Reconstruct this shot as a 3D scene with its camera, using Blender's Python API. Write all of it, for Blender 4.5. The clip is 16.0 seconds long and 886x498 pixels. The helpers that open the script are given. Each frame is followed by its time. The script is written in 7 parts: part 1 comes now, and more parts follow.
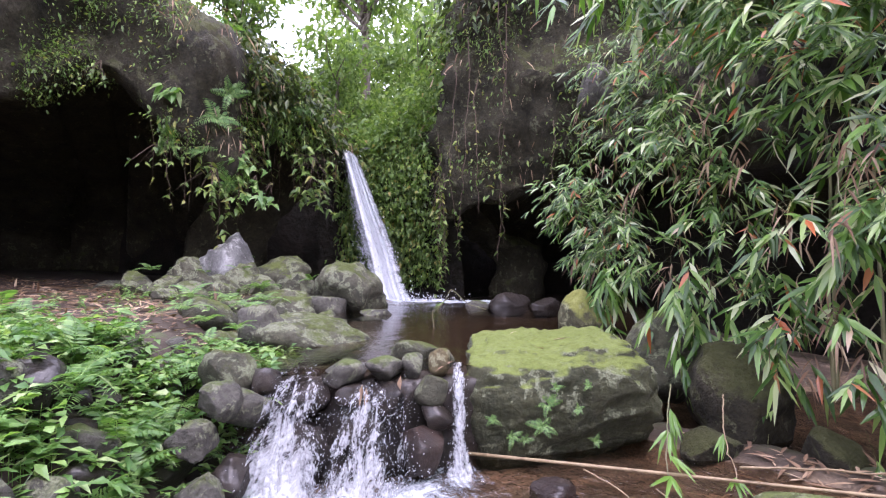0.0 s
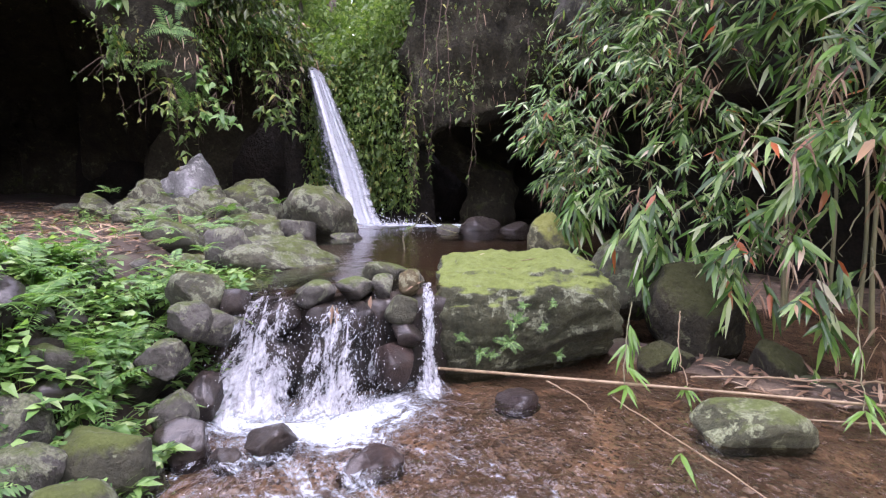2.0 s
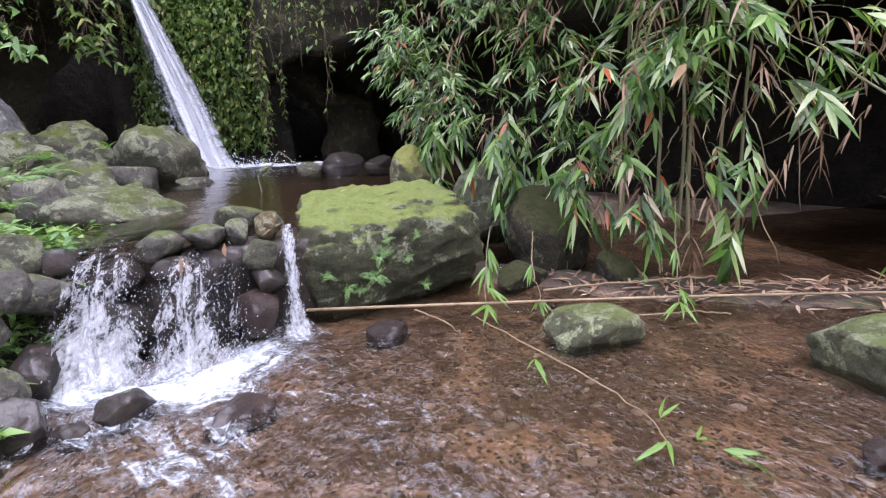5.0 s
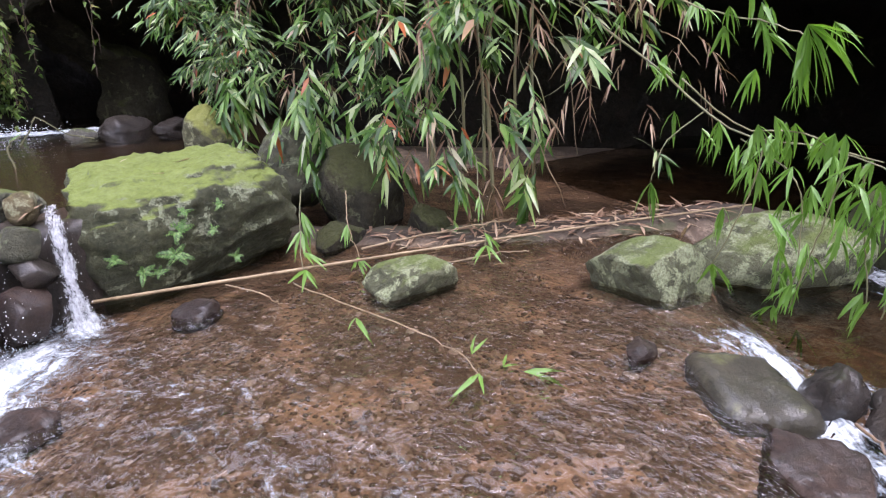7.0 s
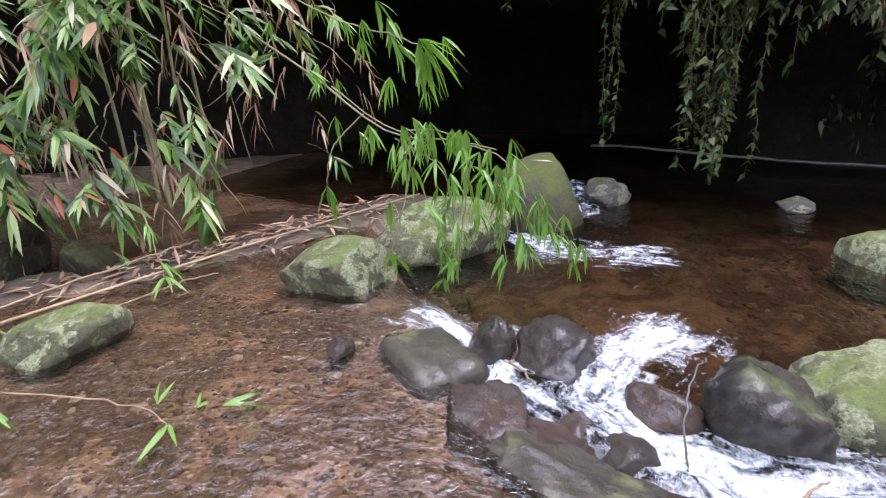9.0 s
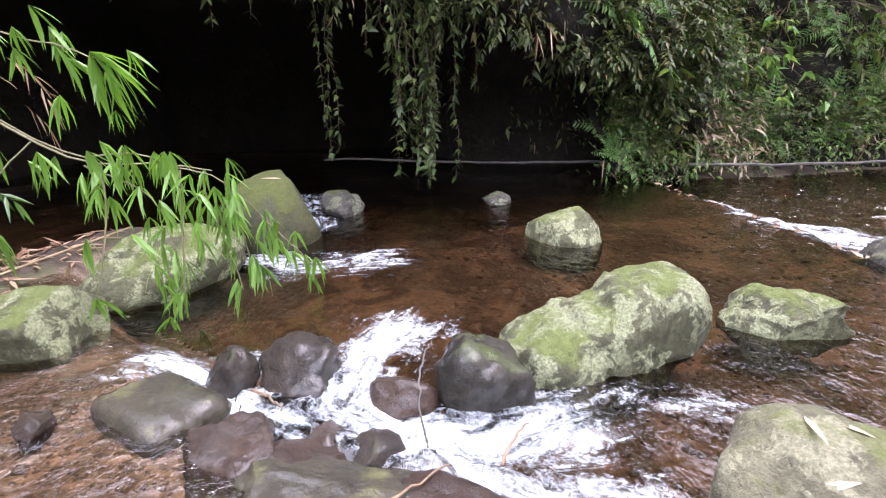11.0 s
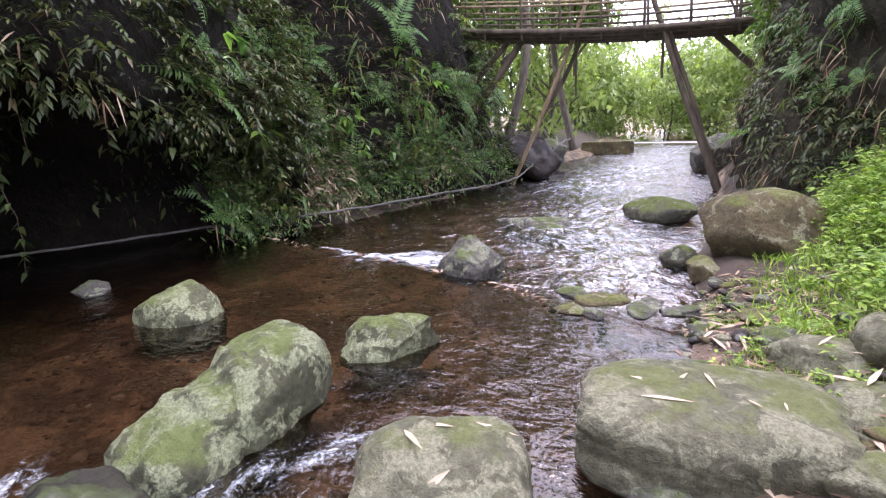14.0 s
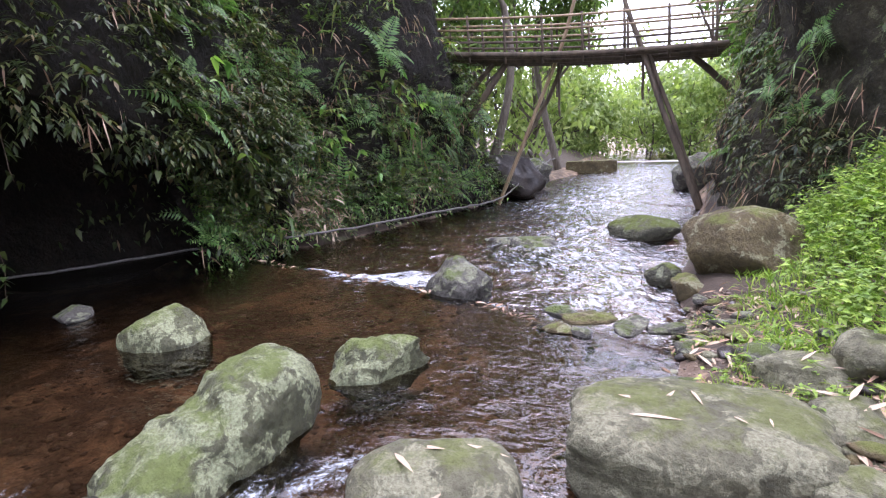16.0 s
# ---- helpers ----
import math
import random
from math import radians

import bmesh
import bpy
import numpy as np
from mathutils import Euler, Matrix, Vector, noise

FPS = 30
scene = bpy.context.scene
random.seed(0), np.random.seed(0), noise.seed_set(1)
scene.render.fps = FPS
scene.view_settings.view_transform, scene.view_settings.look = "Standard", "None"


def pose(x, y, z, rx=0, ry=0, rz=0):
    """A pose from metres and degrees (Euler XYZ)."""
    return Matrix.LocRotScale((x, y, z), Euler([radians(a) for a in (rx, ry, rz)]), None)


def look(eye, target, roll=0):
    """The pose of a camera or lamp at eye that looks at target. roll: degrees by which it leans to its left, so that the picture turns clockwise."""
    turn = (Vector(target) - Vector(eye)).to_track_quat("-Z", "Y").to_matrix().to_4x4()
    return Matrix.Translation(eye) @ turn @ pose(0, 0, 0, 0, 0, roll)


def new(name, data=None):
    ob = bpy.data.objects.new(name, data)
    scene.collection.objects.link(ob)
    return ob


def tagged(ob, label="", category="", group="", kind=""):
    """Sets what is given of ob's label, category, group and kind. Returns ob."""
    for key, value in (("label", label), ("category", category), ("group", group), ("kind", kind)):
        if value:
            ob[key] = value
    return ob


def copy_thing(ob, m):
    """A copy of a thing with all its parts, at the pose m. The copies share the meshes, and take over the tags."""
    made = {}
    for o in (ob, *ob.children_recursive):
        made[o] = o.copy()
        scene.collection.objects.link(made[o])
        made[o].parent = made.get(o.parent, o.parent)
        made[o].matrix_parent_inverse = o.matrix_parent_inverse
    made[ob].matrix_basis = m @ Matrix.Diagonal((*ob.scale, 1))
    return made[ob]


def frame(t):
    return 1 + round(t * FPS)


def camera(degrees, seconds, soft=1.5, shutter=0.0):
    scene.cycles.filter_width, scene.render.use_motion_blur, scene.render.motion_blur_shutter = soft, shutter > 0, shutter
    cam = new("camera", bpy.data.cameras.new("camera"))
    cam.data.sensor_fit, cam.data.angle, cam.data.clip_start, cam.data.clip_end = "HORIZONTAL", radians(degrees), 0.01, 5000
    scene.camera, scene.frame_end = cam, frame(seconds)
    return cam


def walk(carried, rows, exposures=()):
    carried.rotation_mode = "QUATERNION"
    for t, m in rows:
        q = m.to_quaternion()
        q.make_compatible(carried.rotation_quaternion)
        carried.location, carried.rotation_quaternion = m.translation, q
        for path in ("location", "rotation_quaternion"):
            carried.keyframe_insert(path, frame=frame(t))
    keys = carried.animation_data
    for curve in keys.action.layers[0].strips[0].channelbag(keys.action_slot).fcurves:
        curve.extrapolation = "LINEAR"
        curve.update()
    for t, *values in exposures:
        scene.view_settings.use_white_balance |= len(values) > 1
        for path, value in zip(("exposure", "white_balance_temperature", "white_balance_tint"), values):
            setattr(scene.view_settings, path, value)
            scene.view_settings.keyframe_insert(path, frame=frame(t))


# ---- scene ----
cam = camera(80.09, 16.0, 1.2)
# seconds, x, y, z, yaw, pitch, roll
ROWS = [
    (0.0, 0.002, -0.054, 1.522, -0.00, 0.83, -0.24),
    (0.5, 0.001, -0.047, 1.515, -0.59, -0.77, -0.42),
    (1.0, 0.001, -0.042, 1.506, -1.24, -2.72, -0.70),
    (1.5, 0.009, -0.036, 1.491, -2.14, -5.28, -0.73),
    (2.0, 0.017, -0.038, 1.486, -3.05, -7.19, -0.51),
    (2.5, 0.018, -0.041, 1.479, -4.25, -8.76, -0.21),
    (3.0, 0.023, -0.029, 1.470, -5.86, -10.11, 0.04),
    (3.2, 0.026, -0.016, 1.467, -6.40, -10.52, 0.16),
    (5.3, 0.100, -0.033, 1.478, -20.21, -14.96, 1.27),
    (5.5, 0.097, -0.025, 1.483, -22.16, -15.42, 1.12),
    (6.0, 0.119, -0.034, 1.485, -26.56, -16.84, 1.10),
    (6.5, 0.145, -0.040, 1.480, -31.10, -18.18, 1.26),
    (7.0, 0.197, -0.062, 1.476, -36.68, -19.35, 1.67),
    (7.5, 0.246, -0.101, 1.490, -42.85, -20.55, 1.65),
    (8.0, 0.294, -0.142, 1.487, -50.20, -21.26, 1.45),
    (8.5, 0.319, -0.171, 1.487, -58.65, -21.00, 1.59),
    (9.0, 0.327, -0.190, 1.489, -68.64, -19.75, 1.74),
    (9.2, 0.318, -0.200, 1.488, -71.73, -19.35, 1.73),
    (11.3, 0.316, -0.397, 1.485, -100.15, -18.49, 1.09),
    (11.5, 0.320, -0.439, 1.486, -103.17, -18.18, 1.13),
    (12.0, 0.328, -0.537, 1.500, -111.78, -17.57, 1.50),
    (12.5, 0.322, -0.549, 1.503, -120.08, -16.69, 1.85),
    (13.0, 0.301, -0.557, 1.510, -127.41, -15.60, 2.26),
    (13.5, 0.283, -0.567, 1.515, -132.19, -15.11, 2.64),
    (14.0, 0.269, -0.584, 1.523, -135.16, -14.30, 2.99),
    (14.5, 0.268, -0.576, 1.524, -136.24, -13.43, 3.16),
    (15.0, 0.265, -0.574, 1.530, -136.54, -12.86, 3.24),
    (15.5, 0.263, -0.573, 1.534, -136.65, -12.50, 3.27),
    (16.0, 0.260, -0.564, 1.541, -136.68, -12.30, 3.24),
]
walk(cam, [(t, pose(x, y, z, 90 + pitch, roll, yaw)) for t, x, y, z, yaw, pitch, roll in ROWS],
     [(0.0, 1.18, 5950, 37), (3.0, 1.14, 6050, 37), (5.5, 1.06, 5950, 30), (7.5, 1.24, 6050, 29), (9.0, 1.32, 6000, 29), (11.5, 1.78, 6250, 31), (12.5, 1.28, 6250, 32), (13.5, 1.18, 6150, 33), (16.0, 1.19, 5900, 32)])

from mathutils.bvhtree import BVHTree

# ---- light ----
world = bpy.data.worlds.new("sky")
scene.world = world
world.use_nodes = True
wn = world.node_tree
sky = wn.nodes.new("ShaderNodeTexSky")
sky.sky_type, sky.sun_disc = "NISHITA", False
sky.sun_elevation, sky.sun_rotation = radians(62), radians(150)
sky.dust_density, sky.ozone_density, sky.air_density = 4.0, 1.0, 1.0
hazy = wn.nodes.new("ShaderNodeMixRGB")
hazy.inputs[0].default_value = 0.75
hazy.inputs[2].default_value = (12.6, 13.4, 14.2, 1)
wn.links.new(sky.outputs[0], hazy.inputs[1])
wn.links.new(hazy.outputs[0], wn.nodes["Background"].inputs[0])
wn.nodes["Background"].inputs[1].default_value = 0.175
sun = new("sun", bpy.data.lights.new("sun", "SUN"))
sun.data.energy, sun.data.angle, sun.data.color = 0.8, radians(25), (1.0, 0.97, 0.93)
sun.matrix_world = look((3, -8, 30), (0, 0, 0))

rng = np.random.default_rng(7)


# ---- materials ----
class Graph:
    """Short hand for a node material."""

    def __init__(self, name):
        self.m = bpy.data.materials.new(name)
        self.m.use_nodes = True
        self.t = self.m.node_tree
        self.b = self.t.nodes["Principled BSDF"]
        self.out = self.t.nodes["Material Output"]
        self.co = self.node("ShaderNodeTexCoord").outputs["Object"]

    def node(self, kind, **props):
        n = self.t.nodes.new(kind)
        for k, v in props.items():
            if k == "blend_type":
                n.blend_type = v
            elif k == "operation":
                n.operation = v
            elif k == "data_type":
                n.data_type = v
            elif k == "feature":
                n.feature = v
        return n

    def link(self, a, b):
        self.t.links.new(a, b)

    def world_co(self):
        return self.node("ShaderNodeNewGeometry").outputs["Position"]

    def noise(self, scale, detail=4, rough=0.6, co=None, stretch=None, dist=0.0):
        n = self.node("ShaderNodeTexNoise")
        n.inputs["Scale"].default_value, n.inputs["Detail"].default_value = scale, detail
        n.inputs["Roughness"].default_value, n.inputs["Distortion"].default_value = rough, dist
        co = co or self.co
        if stretch:
            mp = self.node("ShaderNodeMapping")
            mp.inputs["Scale"].default_value = stretch
            self.link(co, mp.inputs["Vector"])
            co = mp.outputs[0]
        self.link(co, n.inputs["Vector"])
        return n.outputs["Fac"]

    def voronoi(self, scale, feature="F1", co=None):
        n = self.node("ShaderNodeTexVoronoi", feature=feature)
        n.inputs["Scale"].default_value = scale
        self.link(co or self.co, n.inputs["Vector"])
        return n

    def ramp(self, fac, stops):
        r = self.node("ShaderNodeValToRGB")
        e = r.color_ramp.elements
        while len(e) < len(stops):
            e.new(0.5)
        for el, (p, c) in zip(e, stops):
            el.position, el.color = p, (c, c, c, 1) if np.isscalar(c) else (*c, 1)
        self.link(fac, r.inputs[0])
        return r.outputs[0]

    def mix(self, fac, a, b, kind="MIX"):
        m = self.node("ShaderNodeMixRGB", blend_type=kind)
        for v, s in ((fac, m.inputs[0]), (a, m.inputs[1]), (b, m.inputs[2])):
            if isinstance(v, tuple):
                s.default_value = (*v, 1)
            elif isinstance(v, (int, float)):
                s.default_value = v
            else:
                self.link(v, s)
        return m.outputs[0]

    def math(self, op, a, b=0.0):
        m = self.node("ShaderNodeMath", operation=op)
        for v, s in ((a, m.inputs[0]), (b, m.inputs[1])):
            if isinstance(v, (int, float)):
                s.default_value = v
            else:
                self.link(v, s)
        return m.outputs[0]

    def bump(self, height, strength=0.4, dist=0.02, to=None):
        b = self.node("ShaderNodeBump")
        b.inputs["Strength"].default_value, b.inputs["Distance"].default_value = strength, dist
        self.link(height, b.inputs["Height"])
        if to is None:
            self.link(b.outputs[0], self.b.inputs["Normal"])
        return b.outputs[0]

    def colour(self, c):
        self.link(c, self.b.inputs["Base Color"])

    def rough(self, r):
        if isinstance(r, (int, float)):
            self.b.inputs["Roughness"].default_value = r
        else:
            self.link(r, self.b.inputs["Roughness"])


def rock_mat(name, dark, light, moss=0.5, moss_col=(0.08, 0.10, 0.03), lichen=0.3, lichen_col=(0.36, 0.42, 0.26), wet=0.6, grain=8, depth=0.075, upw=0.38):
    """Stone with moss on its upper faces and pale lichen blots."""
    g = Graph(name)
    co = g.world_co()
    big, fine = g.noise(2.3, 5, 0.65, co), g.noise(21, 6, 0.7, co)
    base = g.mix(g.ramp(big, [(0.3, 0.0), (0.7, 1.0)]), dark, light)
    base = g.mix(g.math("MULTIPLY", g.ramp(fine, [(0.35, 1.0), (0.6, 0.0)]), 0.55), base, tuple(0.35 * c for c in dark))
    up = g.node("ShaderNodeSeparateXYZ")
    g.link(g.node("ShaderNodeNewGeometry").outputs["Normal"], up.inputs[0])
    blots = g.noise(5.5, 5, 0.7, co, dist=0.4)
    lf = g.ramp(g.math("ADD", blots, g.math("MULTIPLY", up.outputs[2], 0.05)), [(0.62 - 0.2 * lichen, 0.0), (0.66 - 0.2 * lichen, 1.0)])
    speck = g.ramp(g.noise(60, 3, 0.6, co), [(0.4, 0.4), (0.6, 1.0)])
    base = g.mix(g.math("MULTIPLY", g.math("MULTIPLY", lf, speck), 0.75 if lichen > 0 else 0.0), base, lichen_col)
    mo = g.math("ADD", g.math("MULTIPLY", up.outputs[2], upw), g.math("MULTIPLY", g.noise(3.1, 5, 0.7, co), 1.28 - upw))
    mf = g.ramp(mo, [(0.95 - 0.55 * moss, 0.0), (1.06 - 0.5 * moss, 1.0)])
    mcol = g.mix(fine, tuple(0.5 * c for c in moss_col), tuple(1.5 * c for c in moss_col))
    base = g.mix(g.math("MULTIPLY", mf, 0.9), base, mcol)
    g.colour(base)
    if wet >= 0.3:
        g.rough(g.mix(mf, (wet, wet, wet), (0.95, 0.95, 0.95)))
    g.b.inputs["Specular IOR Level"].default_value = 0.35
    if wet < 0.3:  # a broken film of water
        g.rough(0.55)
        g.b.inputs["Coat Roughness"].default_value = wet
        g.link(g.ramp(g.noise(6, 5, 0.65, co, None, 0.5), [(0.46, 0.0), (0.55, 0.9)]), g.b.inputs["Coat Weight"])
    h = g.math("ADD", g.math("MULTIPLY", g.noise(grain, 8, 0.72, co), 1.0), g.math("MULTIPLY", g.noise(grain * 5.5, 4, 0.7, co), 0.3))
    relief = g.bump(h, 1.0, depth, to="both")
    g.link(relief, g.b.inputs["Normal"])
    g.link(g.bump(h, 0.3, depth, to="coat"), g.b.inputs["Coat Normal"])
    return g.m


def leaf_mat(name, stops, gloss=0.4, trans=0.3, sheen=0.45):
    """Leaves that differ one by one; stops along a random value."""
    g = Graph(name)
    rnd = g.node("ShaderNodeNewGeometry").outputs["Random Per Island"]
    col = g.ramp(rnd, stops)
    n = g.noise(1.3, 3, 0.6, g.world_co())
    col = g.mix(1.0, col, (1.1, 1.0, 1.08), "MULTIPLY")
    col = g.mix(g.ramp(n, [(0.3, 0.0), (0.7, 0.5)]), col, g.mix(1.0, col, (0.55, 0.6, 0.5), "MULTIPLY"))
    g.colour(col)
    g.rough(gloss)
    g.b.inputs["Specular IOR Level"].default_value = sheen
    tr = g.node("ShaderNodeBsdfTranslucent")
    g.link(g.mix(1.0, col, (1.3, 1.5, 0.5), "MULTIPLY"), tr.inputs[0])
    mx = g.node("ShaderNodeMixShader")
    mx.inputs[0].default_value = trans
    g.link(g.b.outputs[0], mx.inputs[1])
    g.link(tr.outputs[0], mx.inputs[2])
    g.link(mx.outputs[0], g.out.inputs[0])
    return g.m


M_grey = rock_mat("grey_stone", (0.05, 0.048, 0.04), (0.17, 0.16, 0.13), 0.35, (0.10, 0.13, 0.035), 0.35, (0.30, 0.32, 0.2))
M_lichen = rock_mat("lichen_stone", (0.05, 0.053, 0.026), (0.165, 0.17, 0.09), 0.42, (0.12, 0.15, 0.042), 0.58, (0.38, 0.42, 0.24), 0.5, 8, 0.06)
M_pale = rock_mat("pale_stone", (0.092, 0.09, 0.054), (0.225, 0.215, 0.135), 0.34, (0.12, 0.135, 0.045), 0.38, (0.33, 0.325, 0.21), 0.75, 8, 0.05)
M_mossy = rock_mat("mossy_stone", (0.035, 0.035, 0.022), (0.12, 0.118, 0.072), 0.50, (0.10, 0.125, 0.028), 0.30, (0.27, 0.30, 0.18), 0.6, 9, 0.06)
M_wet = rock_mat("wet_stone", (0.011, 0.008, 0.006), (0.045, 0.033, 0.022), 0.12, (0.05, 0.056, 0.02), 0.0, (0.1, 0.1, 0.1), 0.09, 9, 0.03)
M_greenwet = rock_mat("wet_green_stone", (0.011, 0.010, 0.007), (0.045, 0.038, 0.026), 0.28, (0.06, 0.08, 0.022), 0.0, (0.1, 0.1, 0.1), 0.10, 9, 0.03)
M_yellow = rock_mat("yellow_moss_stone", (0.06, 0.06, 0.03), (0.2, 0.19, 0.09), 0.75, (0.26, 0.27, 0.07), 0.3, (0.4, 0.4, 0.22))
M_olive = rock_mat("smooth_olive_stone", (0.03, 0.032, 0.014), (0.085, 0.086, 0.038), 0.65, (0.075, 0.09, 0.024), 0.0, (0.3, 0.3, 0.2), 0.6, 6, 0.03)
M_boulder = rock_mat("dark_mossy_boulder", (0.030, 0.034, 0.016), (0.115, 0.12, 0.06), 0.42, (0.20, 0.25, 0.06), 0.34, (0.34, 0.37, 0.24), 0.5, 9, 0.07, 0.72)
M_slab = rock_mat("wet_slab", (0.02, 0.018, 0.011), (0.062, 0.053, 0.032), 0.15, (0.1, 0.1, 0.04), 0.0, (0.1, 0.1, 0.1), 0.10, 7, 0.02)
M_red = rock_mat("red_stone", (0.016, 0.009, 0.006), (0.056, 0.031, 0.019), 0.0, (0.07, 0.09, 0.03), 0.0, (0.1, 0.1, 0.1), 0.10, 9, 0.03)
M_brown = rock_mat("brown_stone", (0.07, 0.055, 0.025), (0.19, 0.15, 0.07), 0.35, (0.14, 0.16, 0.04), 0.2, (0.33, 0.33, 0.2), 0.7)
M_cliff = rock_mat("cliff_rock", (0.020, 0.018, 0.010), (0.072, 0.062, 0.034), 0.62, (0.064, 0.068, 0.021), 0.25, (0.13, 0.135, 0.07), 0.9, 5, 0.13)
# dark soil of the banks; on the cave walls it paints in the shade
M_earth_shade = rock_mat("earth_and_cave_shade", (0.012, 0.010, 0.007), (0.032, 0.025, 0.016), 0.3, (0.032, 0.038, 0.013), 0.0, (0.2, 0.2, 0.16), 0.9, 2.0, 0.3)


def ground_mat():
    """Stream bed of sand and gravel; soil and leaf litter above the water."""
    g = Graph("ground_soil")
    co = g.world_co()
    n1, n2, n3 = g.noise(1.1, 5, 0.6, co), g.noise(9, 5, 0.7, co), g.noise(38, 4, 0.7, co)
    sand = g.mix(g.ramp(g.noise(1.5, 7, 0.68, co, None, 0.6), [(0.48, 0.0), (0.57, 1.0)]), (0.12, 0.082, 0.053), (0.36, 0.245, 0.15))
    v, v2 = g.voronoi(24, co=co), g.voronoi(62, co=co)
    peb = g.mix(g.ramp(v.outputs["Color"], [(0.2, 0.0), (0.8, 1.0)]), (0.07, 0.05, 0.036), (0.28, 0.21, 0.15))
    grit = g.mix(g.ramp(v2.outputs["Color"], [(0.15, 0.0), (0.85, 1.0)]), (0.06, 0.042, 0.03), (0.34, 0.26, 0.18))
    gravel = g.ramp(g.noise(2.2, 5, 0.65, co, None, 0.4), [(0.42, 0.9), (0.56, 0.05)])
    bed = g.mix(g.math("MULTIPLY", gravel, 0.75), sand, grit)
    pf = g.math("MULTIPLY", g.ramp(n2, [(0.42, 0.0), (0.58, 1.0)]), g.ramp(v.outputs["Distance"], [(0.3, 1.0), (0.5, 0.0)]))
    bed = g.mix(g.math("MULTIPLY", pf, 0.55), bed, peb)
    mud = g.ramp(g.noise(3.4, 6, 0.7, co, None, 0.6), [(0.50, 0.0), (0.66, 0.5)])
    bed = g.mix(mud, bed, (0.055, 0.038, 0.026))
    soil = g.mix(n2, (0.025, 0.018, 0.012), (0.075, 0.052, 0.033))
    soil = g.mix(g.ramp(n1, [(0.55, 0.0), (0.72, 0.8)]), soil, (0.07, 0.11, 0.03))
    sep = g.node("ShaderNodeSeparateXYZ")
    g.link(co, sep.inputs[0])
    fall_off = g.node("ShaderNodeMapRange")  # the water's level drops downstream
    for k, val in zip(("From Min", "From Max", "To Min", "To Max"), (-3.8, -5.5, 0.0, 0.27)):
        fall_off.inputs[k].default_value = val
    g.link(sep.outputs[1], fall_off.inputs["Value"])
    above = g.ramp(g.math("ADD", g.math("ADD", sep.outputs[2], fall_off.outputs[0]), g.math("MULTIPLY", n2, 0.06)), [(-0.005, 0.0), (0.06, 1.0)])
    g.colour(g.mix(above, bed, soil))
    g.rough(0.85)
    g.bump(g.math("ADD", g.math("MULTIPLY", n3, 0.5), g.math("MULTIPLY", v.outputs["Distance"], -0.6)), 0.6, 0.02)
    return g.m


def water_mat(name, tint, ripple=6.0, slope=0.15, along=(1, 1, 1), foamy=True, ior=1.38):
    """Shallow clear water: see-through with a mirror by the angle; torn foam where the current breaks."""
    g = Graph(name)
    co = g.world_co()
    fr = g.node("ShaderNodeFresnel")
    fr.inputs[0].default_value = ior
    gl = g.node("ShaderNodeBsdfGlossy")
    gl.inputs["Roughness"].default_value = 0.02
    gl.inputs["Color"].default_value = (1, 1, 1, 1)
    tp = g.node("ShaderNodeBsdfTransparent")
    tp.inputs[0].default_value = (*tint, 1)
    h = g.math("ADD", g.noise(ripple, 3, 0.5, co, along, 0.8), g.math("MULTIPLY", g.noise(ripple * 3.1, 2, 0.5, co, along, 0.6), 0.3))
    bn = g.bump(h, 1.0, slope / (1.9 * ripple), to="mine")
    g.link(bn, fr.inputs["Normal"])
    g.link(bn, gl.inputs["Normal"])
    mx = g.node("ShaderNodeMixShader")
    g.link(fr.outputs[0], mx.inputs[0])
    g.link(tp.outputs[0], mx.inputs[1])
    g.link(gl.outputs[0], mx.inputs[2])
    last = mx.outputs[0]
    if foamy:
        at, fl = g.node("ShaderNodeAttribute"), g.node("ShaderNodeAttribute")
        at.attribute_name, fl.attribute_name = "foam", "flow"
        streak = g.noise(1.0, 5, 0.62, fl.outputs["Vector"], (3.0, 8, 1), 1.1)
        fine = g.noise(30, 5, 0.7, co, None, 0.7)
        torn = g.math("ADD", g.math("MULTIPLY", g.math("SUBTRACT", streak, 0.5), 2.6), g.math("MULTIPLY", g.math("SUBTRACT", fine, 0.5), 1.5))
        f = g.math("ADD", at.outputs["Fac"], torn)
        f = g.ramp(f, [(0.26, 0.0), (0.58, 0.34), (1.08, 0.95)])
        f = g.math("MULTIPLY", f, g.ramp(at.outputs["Fac"], [(0.02, 0.0), (0.12, 1.0)]))
        g.colour(g.mix(g.ramp(g.math("ADD", g.math("MULTIPLY", streak, 0.5), g.math("MULTIPLY", fine, 0.5)), [(0.38, 0.0), (0.60, 1.0)]), (0.25, 0.295, 0.325), (0.60, 0.64, 0.665)))
        g.rough(0.45)
        g.link(g.bump(g.math("ADD", streak, g.math("MULTIPLY", fine, 0.4)), 0.8, 0.05, to="mine"), g.b.inputs["Normal"])
        m2 = g.node("ShaderNodeMixShader")
        g.link(f, m2.inputs[0])
        g.link(last, m2.inputs[1])
        g.link(g.b.outputs[0], m2.inputs[2])
        last = m2.outputs[0]
    g.link(last, g.out.inputs[0])
    return g.m


